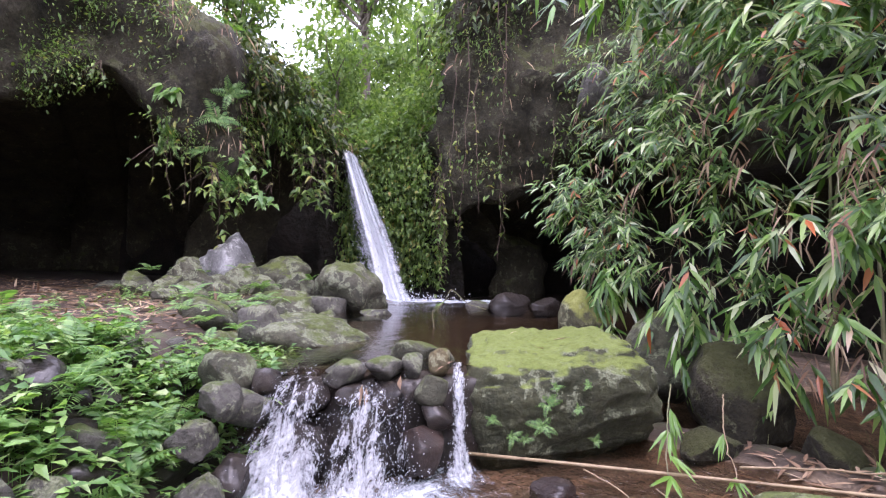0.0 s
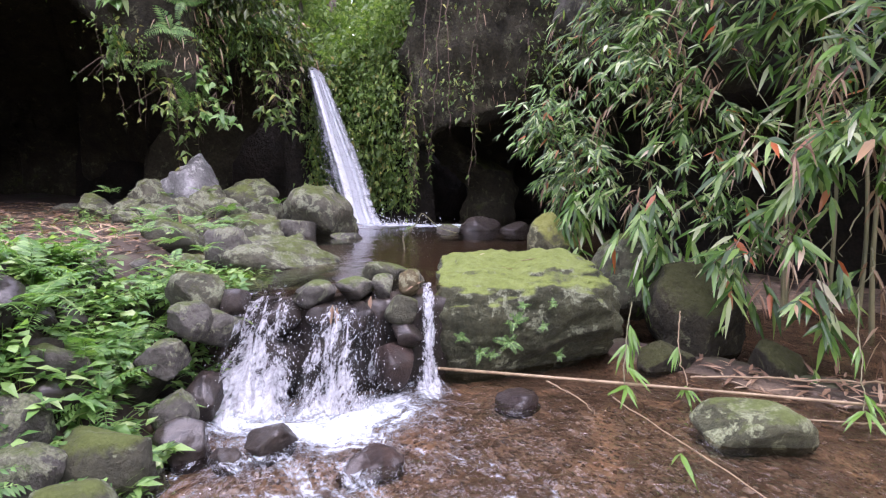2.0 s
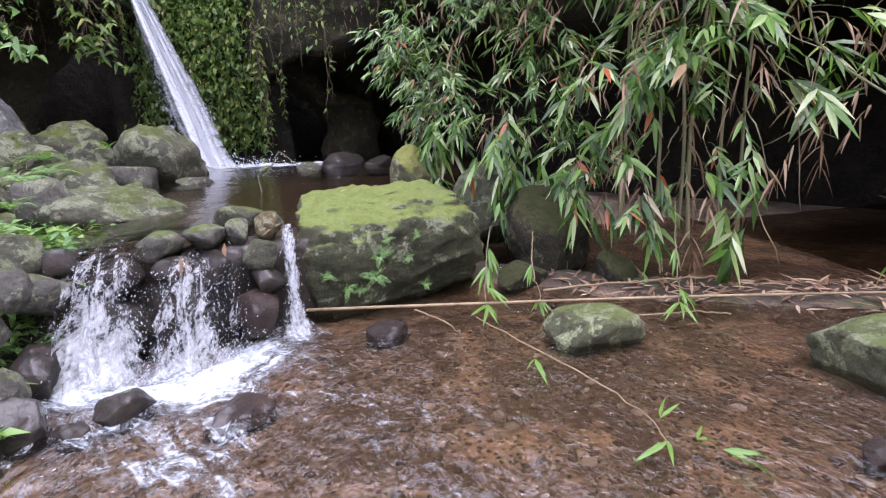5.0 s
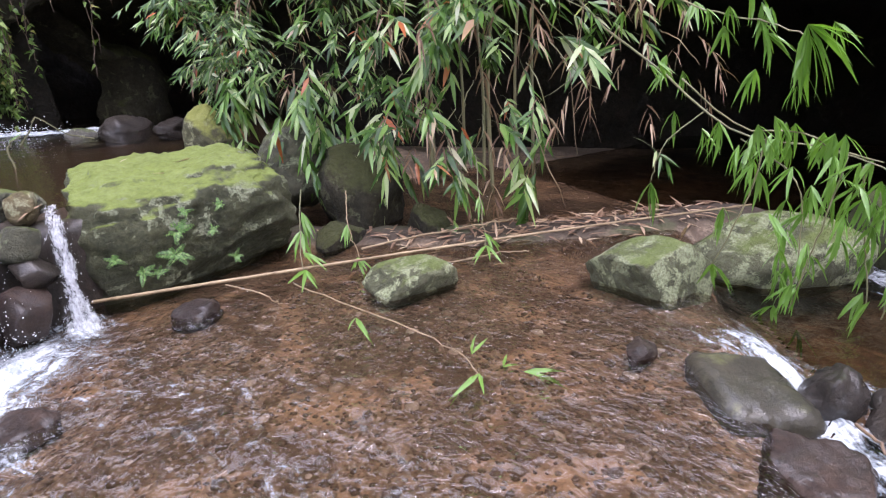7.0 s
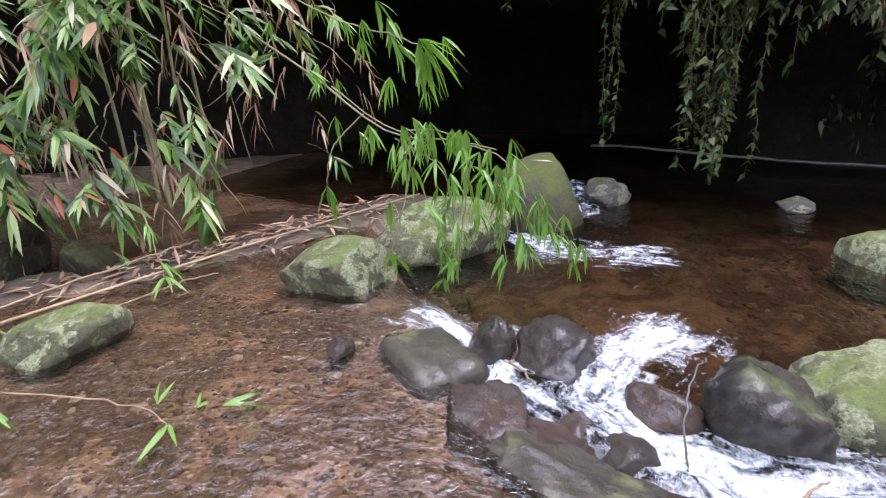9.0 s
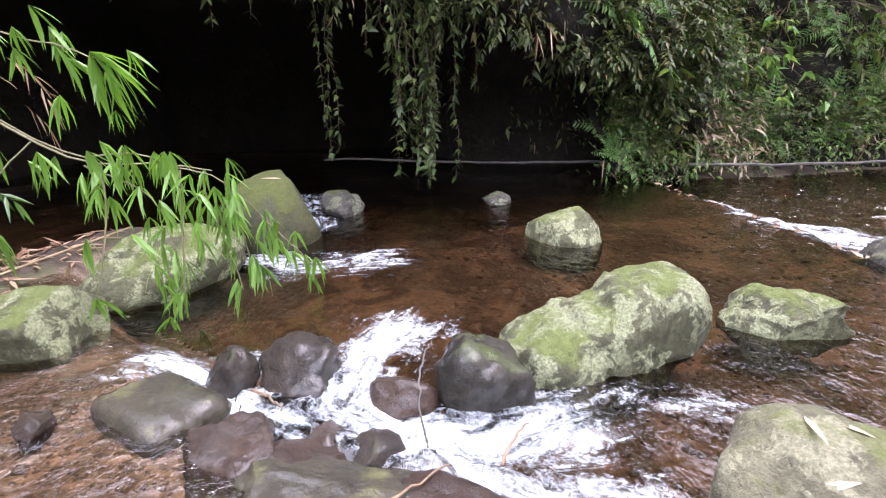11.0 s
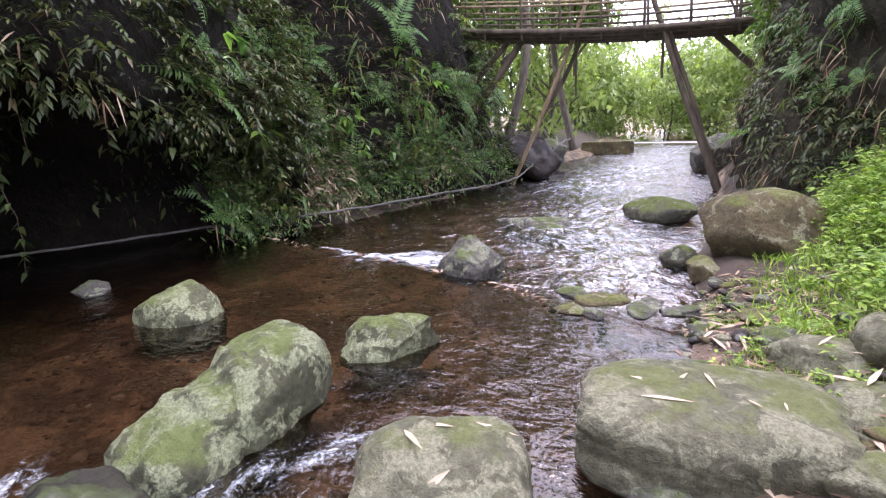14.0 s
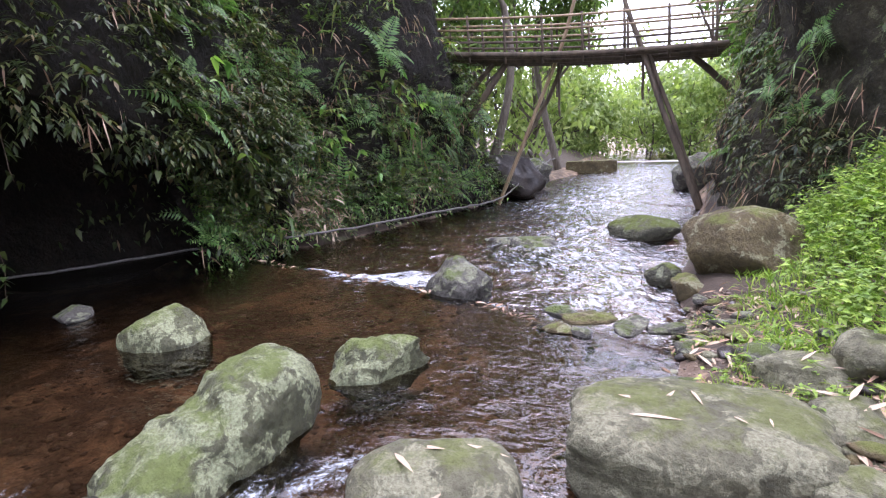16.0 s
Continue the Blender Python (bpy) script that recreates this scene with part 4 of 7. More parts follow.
for k, (x, y, s_) in enumerate(((-4.9, 8.5, 0.6), (-4.3, 8.25, 0.55), (-3.85, 8.1, 0.6), (-3.4, 8.2, 0.5), (-3.0, 8.6, 0.6), (-2.75, 8.1, 0.55), (-3.2, 7.6, 0.55), (-2.6, 7.5, 0.5), (-2.0, 8.3, 0.5), (-2.05, 7.1, 0.55),
                                (-2.7, 6.8, 0.5), (-3.3, 6.9, 0.45), (-2.2, 6.2, 0.5), (-1.75, 6.1, 0.45), (-2.9, 6.1, 0.4), (-1.6, 5.7, 0.4), (-2.2, 5.3, 0.4), (-1.7, 7.4, 0.4), (-3.9, 7.4, 0.45), (-1.62, 4.72, 0.34), (-1.95, 4.75, 0.3))):
    rock(x, y, height(x, y) + 0.18 * s_, (s_ * rp.uniform(0.9, 1.3), s_ * rp.uniform(0.7, 1.0), s_ * rp.uniform(0.65, 0.95)), M_pile, "mossy angular stone of the rock pile", 500 + k, rp.uniform(0, 180),
         (rp.uniform(-14, 14), rp.uniform(-14, 14)), name="pile_stone", group="stones of the rock pile", facets=13, rough=0.09, squash=3.2)
rock(-1.42, 8.55, 0.92, (1.25, 1.0, 1.0), M_pile, "big grey-green boulder at the foot of the waterfall", 53, 30, facets=8, rough=0.09, squash=3)
rock(-1.75, 7.9, 0.75, (0.62, 0.5, 0.45), M_grey, "grey stone at the pool's edge", 54, 0)
rock(-2.3, 7.5, 0.85, (0.8, 0.6, 0.5), M_pile, "mossy stone above the pool", 55, 0, facets=14, rough=0.1)
rock(-1.95, 6.6, 0.75, (0.9, 0.7, 0.5), M_pile, "mossy stone on the pool bank", 56, 30, facets=14, rough=0.1)
rock(-1.32, 5.25, 0.72, (1.1, 0.8, 0.42), M_pile, "broad pale boulder dipping into the pool", 57, 20, facets=10, rough=0.09, squash=3)
rock(-1.75, 5.0, 0.85, (0.5, 0.4, 0.4), M_grey, "grey stone on the bank", 58, 0, name="stone")
rock(-2.5, 5.6, 0.9, (0.7, 0.5, 0.4), M_mossy, "mossy stone on the bank", 59, 0)
rock(-6.1, 9.9, 0.92, (1.0, 0.6, 0.35), M_grey, "flat grey stone on the leaf-strewn terrace", 60, 0)
rock(-0.95, 7.6, 0.68, (0.5, 0.35, 0.2), M_grey, "small grey stone in the pool", 61, 0, name="stone")
rock(1.15, 9.1, 0.68, (0.85, 0.6, 0.44), M_wet, "grey boulder across the pool", 62, 0)
rock(1.75, 9.0, 0.66, (0.55, 0.5, 0.34), M_wet, "grey stone across the pool", 63, 0, name="stone")
rock(0.55, 8.9, 0.68, (0.45, 0.35, 0.2), M_grey, "low stone at the pool's far edge", 64, 0, name="stone")
rock(9.4, -13.0, 0.15, (1.9, 1.5, 1.4), M_wet, "dark wet rock outcrop below the bridge", 65, 30, rough=0.12)
rock(10.4, -15.2, 0.05, (1.6, 1.6, 1.1), M_grey, "grey rock outcrop below the bridge", 66, 0, rough=0.12)
rock(5.6, -16.8, -0.1, (1.5, 1.8, 1.5), M_grey, "mossy rock outcrop at the foot of the bridge cliff", 67, 0, rough=0.1)

rock(2.75, 9.35, 4.5, (0.85, 0.7, 0.95), M_grey, "grey rock block jutting from the undercut cliff", 68, 10, (0, 8), facets=6)
# dam of piled stones
DAM_STONES = [
    (-0.72, 3.80, 0.67, 0.30, 0.19, M_grey), (-0.42, 3.90, 0.70, 0.29, 0.19, M_grey), (-0.22, 3.95, 0.70, 0.19, 0.18, M_grey),
    (-0.02, 3.98, 0.72, 0.22, 0.19, M_brown), (-0.07, 3.78, 0.56, 0.27, 0.22, M_mossy), (-0.63, 3.74, 0.53, 0.25, 0.16, M_wet),
    (-0.04, 3.72, 0.38, 0.26, 0.18, M_wet), (-0.14, 3.62, 0.20, 0.36, 0.34, M_red), (-1.22, 3.60, 0.66, 0.30, 0.18, M_wet),
    (-1.33, 3.42, 0.52, 0.38, 0.26, M_grey), (-0.23, 4.45, 0.70, 0.46, 0.24, M_mossy), (-1.46, 3.55, 0.72, 0.34, 0.34, M_mossy),
    (0.02, 4.30, 0.68, 0.22, 0.14, M_grey), (-0.95, 3.72, 0.50, 0.35, 0.24, M_wet), (-0.40, 3.76, 0.50, 0.30, 0.22, M_wet),
    (-0.55, 3.70, 0.28, 0.34, 0.28, M_wet), (-0.95, 3.60, 0.22, 0.42, 0.34, M_wet)]
for k, (x, y, z, w, h, m) in enumerate(DAM_STONES):
    kind = "mossy" if m is M_mossy else "dark wet" if m is M_wet else "reddish wet" if m is M_red else "grey-brown"
    rock(x, y, z, (w * 1.08, w * 0.95, h * 1.1), m, kind + " round stone piled in the dam", 200 + k, 37 * k, name="dam_stone", group="stones of the dam", rough=0.04, sub=3)
dam = new("dam_core", rock_mesh("dam_core", (1.9, 0.5, 0.85), M_wet, 91, 2, 0.05, 6, 5))
dam.matrix_world = pose(-0.55, 3.98, 0.2, 0, 0, 15)
tagged(dam, "dark wet rubble core of the low stone dam", "dam", kind="structure")

# stones of the left bank
r = random.Random(5)
for k in range(36):
    t = r.random()
    y = 1.7 + 3.0 * r.random()
    foot = -1.28 - 0.25 * max(0, 2.3 - y)
    x = foot - 1.2 * t ** 1.3
    s = r.uniform(0.2, 0.42)
    m = r.choice([M_grey, M_grey, M_mossy, M_wet])
    rock(x, y, height(x, y) + 0.02, (s, s * r.uniform(0.7, 1), s * r.uniform(0.6, 0.9)), m, ("mossy" if m is M_mossy else "dark") + " stone in the overgrown bank wall", 300 + k, r.uniform(0, 180),
         name="bank_stone", group="stones of the bank wall", rough=0.05, sub=3)
for k, (x, y, z, w, h, m, words) in enumerate(((-1.47, 2.45, 0.10, 0.46, 0.44, M_mossy, "big mossy round boulder at the foot of the bank"), (-1.24, 2.78, 0.04, 0.34, 0.30, M_wet, "dark wet stone at the foot of the bank"),
                                                  (-1.42, 2.05, 0.05, 0.40, 0.36, M_mossy, "mossy stone at the water's edge"), (-1.36, 2.95, 0.16, 0.30, 0.26, M_grey, "grey stone in the bank wall"),
                                                  (-1.66, 2.2, 0.22, 0.3, 0.26, M_grey, "grey stone low in the bank wall"), (-1.3, 3.2, 0.14, 0.32, 0.3, M_wet, "dark wet stone beside the cascade"),
                                                  (-1.5, 3.12, 0.4, 0.32, 0.26, M_grey, "grey stone beside the cascade"), (-1.42, 3.3, 0.60, 0.32, 0.24, M_grey, "grey stone at the dam's shoulder"))):
    rock(x, y, z, (w, w * 0.9, h), m, words, 350 + k, 40 * k, facets=7, rough=0.06)
# pebbles on the near shore and in the riffle
M_pebbles = [M_pale, M_grey, M_brown, M_wet, M_pale]
PEB = [rock_mesh("shore_stone", (1, 0.8, 0.34), M_pebbles[k], 400 + k, 7, 0.07, 3.0, 2) for k in range(5)]
for k in range(260):
    t = r.random()
    if k < 60:
        x, y = 2.9 - 1.5 * t, -4.45 - 0.25 * t + r.gauss(0, 0.16)
    elif k < 200:
        y = r.uniform(-5.6, -3.3)
        x = 1.75 + 0.1 * (-4 - y) - abs(r.gauss(0, 0.55))
    else:
        y = r.uniform(-3.4, -2.4)
        x = r.uniform(-0.2, 0.75)
    s = r.uniform(0.04, 0.14) * (1.8 if r.random() < 0.12 else 1)
    ob = new("shore_stone", PEB[r.randrange(5)])
    ob.matrix_world = pose(x, y, height(x, y) + 0.12 * s, r.uniform(-15, 15), r.uniform(-15, 15), r.uniform(0, 360)) @ Matrix.Diagonal((s, s, s, 1))
    tagged(ob, "worn stone on the gravel shore", "stone", "stones on the shore")


# ---- plants ----
SHAPES = {"lance": ((0, 0.28, 0.64, 1), (0.12, 1.0, 0.72, 0.02)), "oval": ((0, 0.42, 1), (0.15, 1.0, 0.03)),
          "heart": ((0, 0.14, 0.55, 1), (0.55, 1.0, 0.7, 0.03)), "short": ((0, 0.45, 1), (0.2, 1.0, 0.03))}


def unit(v):
    return v / np.maximum(np.linalg.norm(v, axis=-1, keepdims=True), 1e-9)


def leaf_arrays(P, D, L, W, shape="lance", droop=0.25, fold=0.12, tilt=0.5, rg=rng, face=(0, 0, 0)):
    """Corners and faces of many leaves: place, direction, length and width of each."""
    P, D = np.asarray(P, float), unit(np.asarray(D, float))
    n = len(P)
    L, W = np.broadcast_to(L, n)[:, None], np.broadcast_to(W, n)[:, None]
    s, w = (np.array(a) for a in SHAPES[shape])
    K = len(s)
    up = unit(np.array([0, 0, 1.0]) + np.array(face) + tilt * rg.normal(size=(n, 3)))
    S = unit(np.cross(D, up) + 1e-6)
    N = np.cross(S, D)
    V = np.zeros((n, K, 3, 3))
    down = np.array([0, 0, -1.0])
    for k in range(K):
        c = P + D * L * s[k] + down * droop * L * s[k] ** 2
        e = S * W * 0.5 * w[k]
        f = N * W * fold * w[k]
        V[:, k, 0], V[:, k, 1], V[:, k, 2] = c - e + f, c, c + e + f
    base = (np.arange(n) * K * 3)[:, None]
    q = []
    for k in range(K - 1):
        a = k * 3
        q += [[a, a + 1, a + 4, a + 3], [a + 1, a + 2, a + 5, a + 4]]
    Q = (base[:, :, None] + np.array(q)[None]).reshape(-1, 4)
    return V.reshape(-1, 3), Q


def join_arrays(parts):
    vs, qs, o = [], [], 0
    for v, q in parts:
        vs.append(v)
        qs.append(q + o)
        o += len(v)
    return np.concatenate(vs), np.concatenate(qs)


def tube_arrays(path, r0, r1, sides=5):
    path = np.asarray(path, float)
    n = len(path)
    T = unit(np.gradient(path, axis=0))
    ref = np.where(np.abs(T[:, 2:3]) > 0.9, np.array([[1.0, 0, 0]]), np.array([[0, 0, 1.0]]))
    A = unit(np.cross(T, ref))
    B = np.cross(T, A)
    r = np.linspace(r0, r1, n)[:, None, None] if np.isscalar(r0) else np.asarray(r0)[:, None, None]
    a = np.linspace(0, 2 * np.pi, sides, endpoint=False)
    V = path[:, None] + r * (np.cos(a)[None, :, None] * A[:, None] + np.sin(a)[None, :, None] * B[:, None])
    q = []
    for i in range(n - 1):
        for k in range(sides):
            k2 = (k + 1) % sides
            q.append((i * sides + k, i * sides + k2, (i + 1) * sides + k2, (i + 1) * sides + k))
    q.append((0, 0 + sides - 1, 0 + max(sides - 2, 1), 1))
    e = (n - 1) * sides
    q.append((e, e + 1, e + max(sides - 2, 1), e + sides - 1))
    return V.reshape(-1, 3), np.array(q)


def tube_mesh(name, path, r0, r1, mat, sides=6):
    v, q = tube_arrays(path, r0, r1, sides)
    return np_mesh(name, v, q, mat)


def curve_pts(pts, n=24, jitter=0.0, seed=0):
    p = catmull(pts, n)
    if jitter:
        p += jitter * np.random.default_rng(seed).normal(size=p.shape) * np.linspace(0.2, 1, n)[:, None]
    return p


class Leaves:
    """Gathers sprays and clumps, to be joined into one mesh."""

    def __init__(self, seed):
        self.g = np.random.default_rng(seed)
        self.P, self.D, self.L, self.W, self.tubes = [], [], [], [], []

    def add(self, p, d, l, w):
        self.P.append(p), self.D.append(d), self.L.append(l), self.W.append(w)

    def spray(self, base, d, length, n, leaf, width, sag=0.5, bare=0.25):
        """A drooping twig with leaves in two rows and a fan at its tip."""
        g = self.g
        d = unit(np.asarray(d, float))
        s = unit(np.cross(d, (0, 0, 1.0)) + 1e-6)
        t = np.linspace(0, 1, 5)[:, None]
        path = base + d * length * t + np.array([0, 0, -1.0]) * sag * length * t ** 2
        self.tubes.append(tube_arrays(path, 0.0025, 0.0012, 3))
        for k in range(n):
            f = bare + (1 - bare) * (k + 1) / n
            i = min(int(f * 4), 3)
            p = path[i] + (path[i + 1] - path[i]) * (f * 4 - i)
            along = unit(path[i + 1] - path[i])
            sign = 1 if k % 2 else -1
            dd = along + sign * s * g.uniform(0.4, 1.2) + np.array([0, 0, -1.0]) * g.uniform(-0.1, 0.6) + 0.3 * g.normal(size=3)
            self.add(p, dd, leaf * g.uniform(0.7, 1.25), width * g.uniform(0.8, 1.2))
        self.add(path[-1], unit(path[-1] - path[-2]) + 0.2 * g.normal(size=3), leaf * g.uniform(0.9, 1.3), width)

    def mesh(self, name, mat, shape="lance", droop=0.3, fold=0.12, tilt=0.5, face=(0, 0, 0)):
        v, q = leaf_arrays(np.array(self.P), np.array(self.D), np.array(self.L), np.array(self.W), shape, droop, fold, tilt, self.g, face)
        return np_mesh(name, v, q, mat, smooth=False)

    def twigs(self, name, mat):
        v, q = join_arrays(self.tubes)
        return np_mesh(name, v, q, mat)


def on_wall(name, n, u=(0, 1), v=(0, 1), g=rng):
    """Random places on a rock face and its outward normals."""
    V = WALLS[name]
    nu, nv = V.shape[:2]
    a, b = g.uniform(u[0], u[1], n) * (nu - 2), g.uniform(v[0], v[1], n) * (nv - 2)
    i, j = a.astype(int), b.astype(int)
    fa, fb = (a - i)[:, None], (b - j)[:, None]
    p = V[i, j] * (1 - fa) * (1 - fb) + V[i + 1, j] * fa * (1 - fb) + V[i, j + 1] * (1 - fa) * fb + V[i + 1, j + 1] * fa * fb
    nrm = unit(np.cross(V[i, j + 1] - V[i, j], V[i + 1, j] - V[i, j]))
    return p, -nrm


def patchy(p, scale, cut, seed=0.0):
    return np.array([noise.noise((x * scale + seed, y * scale, z * scale)) for x, y, z in p]) > cut


def cover(name, label, wall_name, n, u, v, leaf, width, mat, shape="oval", cut=-0.2, seed=0, stand=0.12, droop=0.35, hang=0.5, clump=5, spread=0.16):
    """A coat of clumped leaves on a rock face."""
    g = np.random.default_rng(seed)
    p, nr = on_wall(wall_name, n, u, v, g)
    ok = patchy(p, 0.9, cut, seed)
    p, nr = p[ok], nr[ok]
    k = clump
    P = np.repeat(p, k, 0) + spread * g.normal(size=(len(p) * k, 3)) + np.repeat(nr, k, 0) * g.uniform(0, stand, (len(p) * k, 1))
    D = np.repeat(nr, k, 0) * 0.7 + 0.75 * g.normal(size=P.shape) + np.array([0, 0, -hang])
    L = np.repeat(g.uniform(leaf[0], leaf[1], len(p)), k) * g.uniform(0.6, 1.2, len(P))
    vv, q = leaf_arrays(P, D, L, L * width, shape, droop, 0.1, 0.6, g)
    return tagged(new(name, np_mesh(name, vv, q, mat, smooth=False)), label, "foliage", kind="stuff")


def sprigs(name, label, wall_name, n, u, v, leaf, width, mat, shape="oval", cut=-0.2, seed=0, reach=0.3, pairs=4, hang=0.3, stand=0.2):
    """A coat of leafy twigs on a rock face, leaflets in two rows along each."""
    g = np.random.default_rng(seed)
    p, nr = on_wall(wall_name, n, u, v, g)
    ok = patchy(p, 0.9, cut, seed)
    p, nr = p[ok] + nr[ok] * g.uniform(0, stand, (ok.sum(), 1)), nr[ok]
    m = len(p)
    d = unit(nr * 0.8 + 0.6 * g.normal(size=(m, 3)) + np.array([0, 0, 0.25]))
    ln = reach * g.uniform(0.6, 1.3, (m, 1))
    s = unit(np.cross(d, (0.1, 0, 1.0)) + 1e-6)
    down = np.array([0, 0, -1.0])
    P, D, L = [], [], []
    size = g.uniform(leaf[0], leaf[1], m)
    for k in range(pairs * 2 + 1):
        f = 0.2 + 0.8 * (k // 2 + 1) / (pairs + 0.5) if k < pairs * 2 else 1.0
        sign = (1 if k % 2 else -1) if k < pairs * 2 else 0
        P.append(p + d * ln * f + down * hang * ln * f * f)
        D.append(d * 0.7 + s * sign + down * 2 * hang * f + 0.22 * g.normal(size=(m, 3)))
        L.append(size * (1.1 - 0.45 * abs(f - 0.5)) * g.uniform(0.8, 1.15, m))
    L = np.concatenate(L)
    vv, q = leaf_arrays(np.concatenate(P), np.concatenate(D), L, L * width, shape, 0.25, 0.1, 0.25, g)
    return tagged(new(name, np_mesh(name, vv, q, mat, smooth=False)), label, "foliage", kind="stuff")


def vines(name, label, tops, mat, leaf=0.1, lens=(1, 2), gap=0.05, seed=0, stem=0.006, bare=0.0, shape="heart"):
    """Hanging creepers, each a thing with its stem and its leaves."""
    g = np.random.default_rng(seed)
    for top in tops:
        lv = Leaves(g.integers(0, 10 ** 6))
        ln = g.uniform(*lens)
        m = max(int(ln / 0.12), 4)
        path = np.stack([np.cumsum(0.022 * g.normal(size=m)), np.cumsum(0.022 * g.normal(size=m)), -np.linspace(0, ln, m)], 1)
        lv.tubes.append(tube_arrays(path, stem, stem * 0.4, 4))
        for z in np.arange(0, ln, gap):
            if g.random() < bare:
                continue
            i = min(int(z / ln * (m - 1)), m - 2)
            a = g.uniform(0, 6.28)
            lv.add(path[i] + (path[i + 1] - path[i]) * g.random(), (math.cos(a), math.sin(a), g.uniform(-1.1, 0.1)), leaf * g.uniform(0.6, 1.3), leaf * g.uniform(0.45, 0.75))
        thing = tagged(new(name), label, "vine", "hanging vines")
        thing.location = top
        part("stem", lv.twigs("stem", M_vine), thing)
        if lv.P:
            part("leaves", lv.mesh("leaves", mat, shape, 0.3), thing, kind="stuff")


# ---- bamboo leaning over the stream ----
CURTAIN = catmull([(1.75, 7.0, 1.2, 2.1), (2.10, 6.1, 1.2, 3.6), (2.55, 5.2, 1.0, 5.0), (2.85, 4.3, 0.55, 5.2), (3.1, 3.55, 0.25, 5.2),
                   (3.65, 3.1, 0.35, 4.8), (4.5, 3.1, 0.45, 4.2), (5.2, 2.8, 1.0, 3.8)], 200)
bamboo = new("bamboo_clump")
bamboo.location = (4.3, 4.4, 0.1)
tagged(bamboo, "dense green bamboo clump drooping over the stream", "bamboo")


def held(ob, thing):
    ob.matrix_parent_inverse = Matrix.Translation(thing.location).inverted()
    return ob


bl = Leaves(21)
g = bl.g
for k in range(5600):
    i = g.integers(0, 199)
    x, y, zb, zt = CURTAIN[i]
    tx, ty = CURTAIN[i + 1][:2] - CURTAIN[i][:2]
    nrm = np.array([ty, -tx]) / math.hypot(tx, ty)  # towards the viewer
    if nrm[1] > 0:
        nrm = -nrm
    if i > 112 and g.random() < (0.5 if i < 128 else 0.86):
        continue
    if 80 < i < 113 and g.random() < 0.35:
        continue
    back = abs(g.normal()) * 0.45 - 0.12
    z = zb + (zt - zb) * g.random() ** 0.9
    if i > 70 and z < zb + 1.1 and g.random() < 0.6:
        continue
    edge = 0.25 * math.sin(3 * z + i * 0.11) + 0.15 * math.sin(7 * z - i * 0.31)
    base = np.array([x - nrm[0] * (back - edge), y - nrm[1] * (back - edge), z + 0.2])
    low = 1 - min(max((z - zb) / 2.2, 0), 1)
    if noise.noise(base * 1.9) < 0.05 + 0.25 * low and g.random() < 0.93:
        continue
    d = np.array([nrm[0] * 0.55 + g.normal() * 0.8, nrm[1] * 0.55 + g.normal() * 0.7, g.uniform(-0.5, 0.6)])
    big = (0.125 + 0.095 * min(max((i - 40) / 80, 0), 1)) * (1.15 if g.random() < 0.5 else 0.75)
    bl.spray(base, d, g.uniform(0.22, 0.5), g.integers(5, 10), big, big * 0.2, 0.4, 0.55)
for k in range(620):  # unseen crown added overhead to shade the boulders and lower leaves
    base = np.array([4.0, 6.1, 5.6]) + g.normal(size=3) * np.array([1.0, 0.7, 0.35])
    bl.spray(base, (g.normal(), g.normal(), -0.4), 0.5, 7, 0.34, 0.07, 0.5, 0.4)
for x, y, z, n in ((2.75, 4.25, 0.95, 13), (3.0, 3.7, 0.75, 6), (3.6, 3.2, 0.75, 6), (2.3, 5.0, 1.15, 18), (1.95, 5.9, 1.35, 14)):
    for k in range(n):  # pointed bunches hanging low
        bl.spray(np.array([x, y, z]) + g.normal(size=3) * np.array([0.12, 0.12, 0.25]), (0.4 * g.normal(), 0.4 * g.normal() - 0.2, -1.0), 0.3, 6, 0.24, 0.045, 0.2, 0.5)
held(part("foliage", bl.mesh("foliage", M_bamboo_leaf, "lance", 0.18, 0.08, 0.35, (-0.55, -0.8, 0)), bamboo, "narrow green leaves, some paled as highlights, some orange and dead", "stuff"), bamboo)
held(part("twig", bl.twigs("twig", M_twig), bamboo, "thin green leaf-bearing twigs", kind="stuff"), bamboo)
dl = Leaves(22)
g = dl.g
for k in range(110):
    i = g.integers(0, 199)
    x, y, zb, zt = CURTAIN[i]
    base = np.array([x + 0.15 * g.normal() + 0.1, y + 0.15 * g.normal() + 0.1, zb + g.uniform(0, 1.0) * 2.2 + 0.3])
    dl.spray(base, (1.5 * g.normal() - 0.4, 1.5 * g.normal() - 0.5, -0.6), 0.25, 5, 0.17, 0.022, 0.6)
held(part("dead_foliage", dl.mesh("dead_foliage", M_dry_leaf, "lance", 0.5, 0.2), bamboo, "dry orange-brown hanging leaves", "stuff"), bamboo)
r = random.Random(8)
for k in range(8):
    bx, by = 4.1 + 2.0 * r.random(), 4.7 + 1.4 * r.random()
    i = r.randrange(20, 195)
    x, y, zb, zt = CURTAIN[i]
    path = curve_pts([(bx, by, -0.1), (bx + 0.1, by + 0.2, 1.6), ((bx * 0.8 + x * 0.2) + 0.3, (by * 0.8 + y * 0.2) + 0.3, 3.2 + r.random()), (x + 0.35, y + 0.3, 3.8 + r.random()), (x, y - 0.1, 3.4)], 26)
    held(part("culm", tube_mesh("culm", path, 0.026, 0.006, M_culm, 7), bamboo), bamboo)
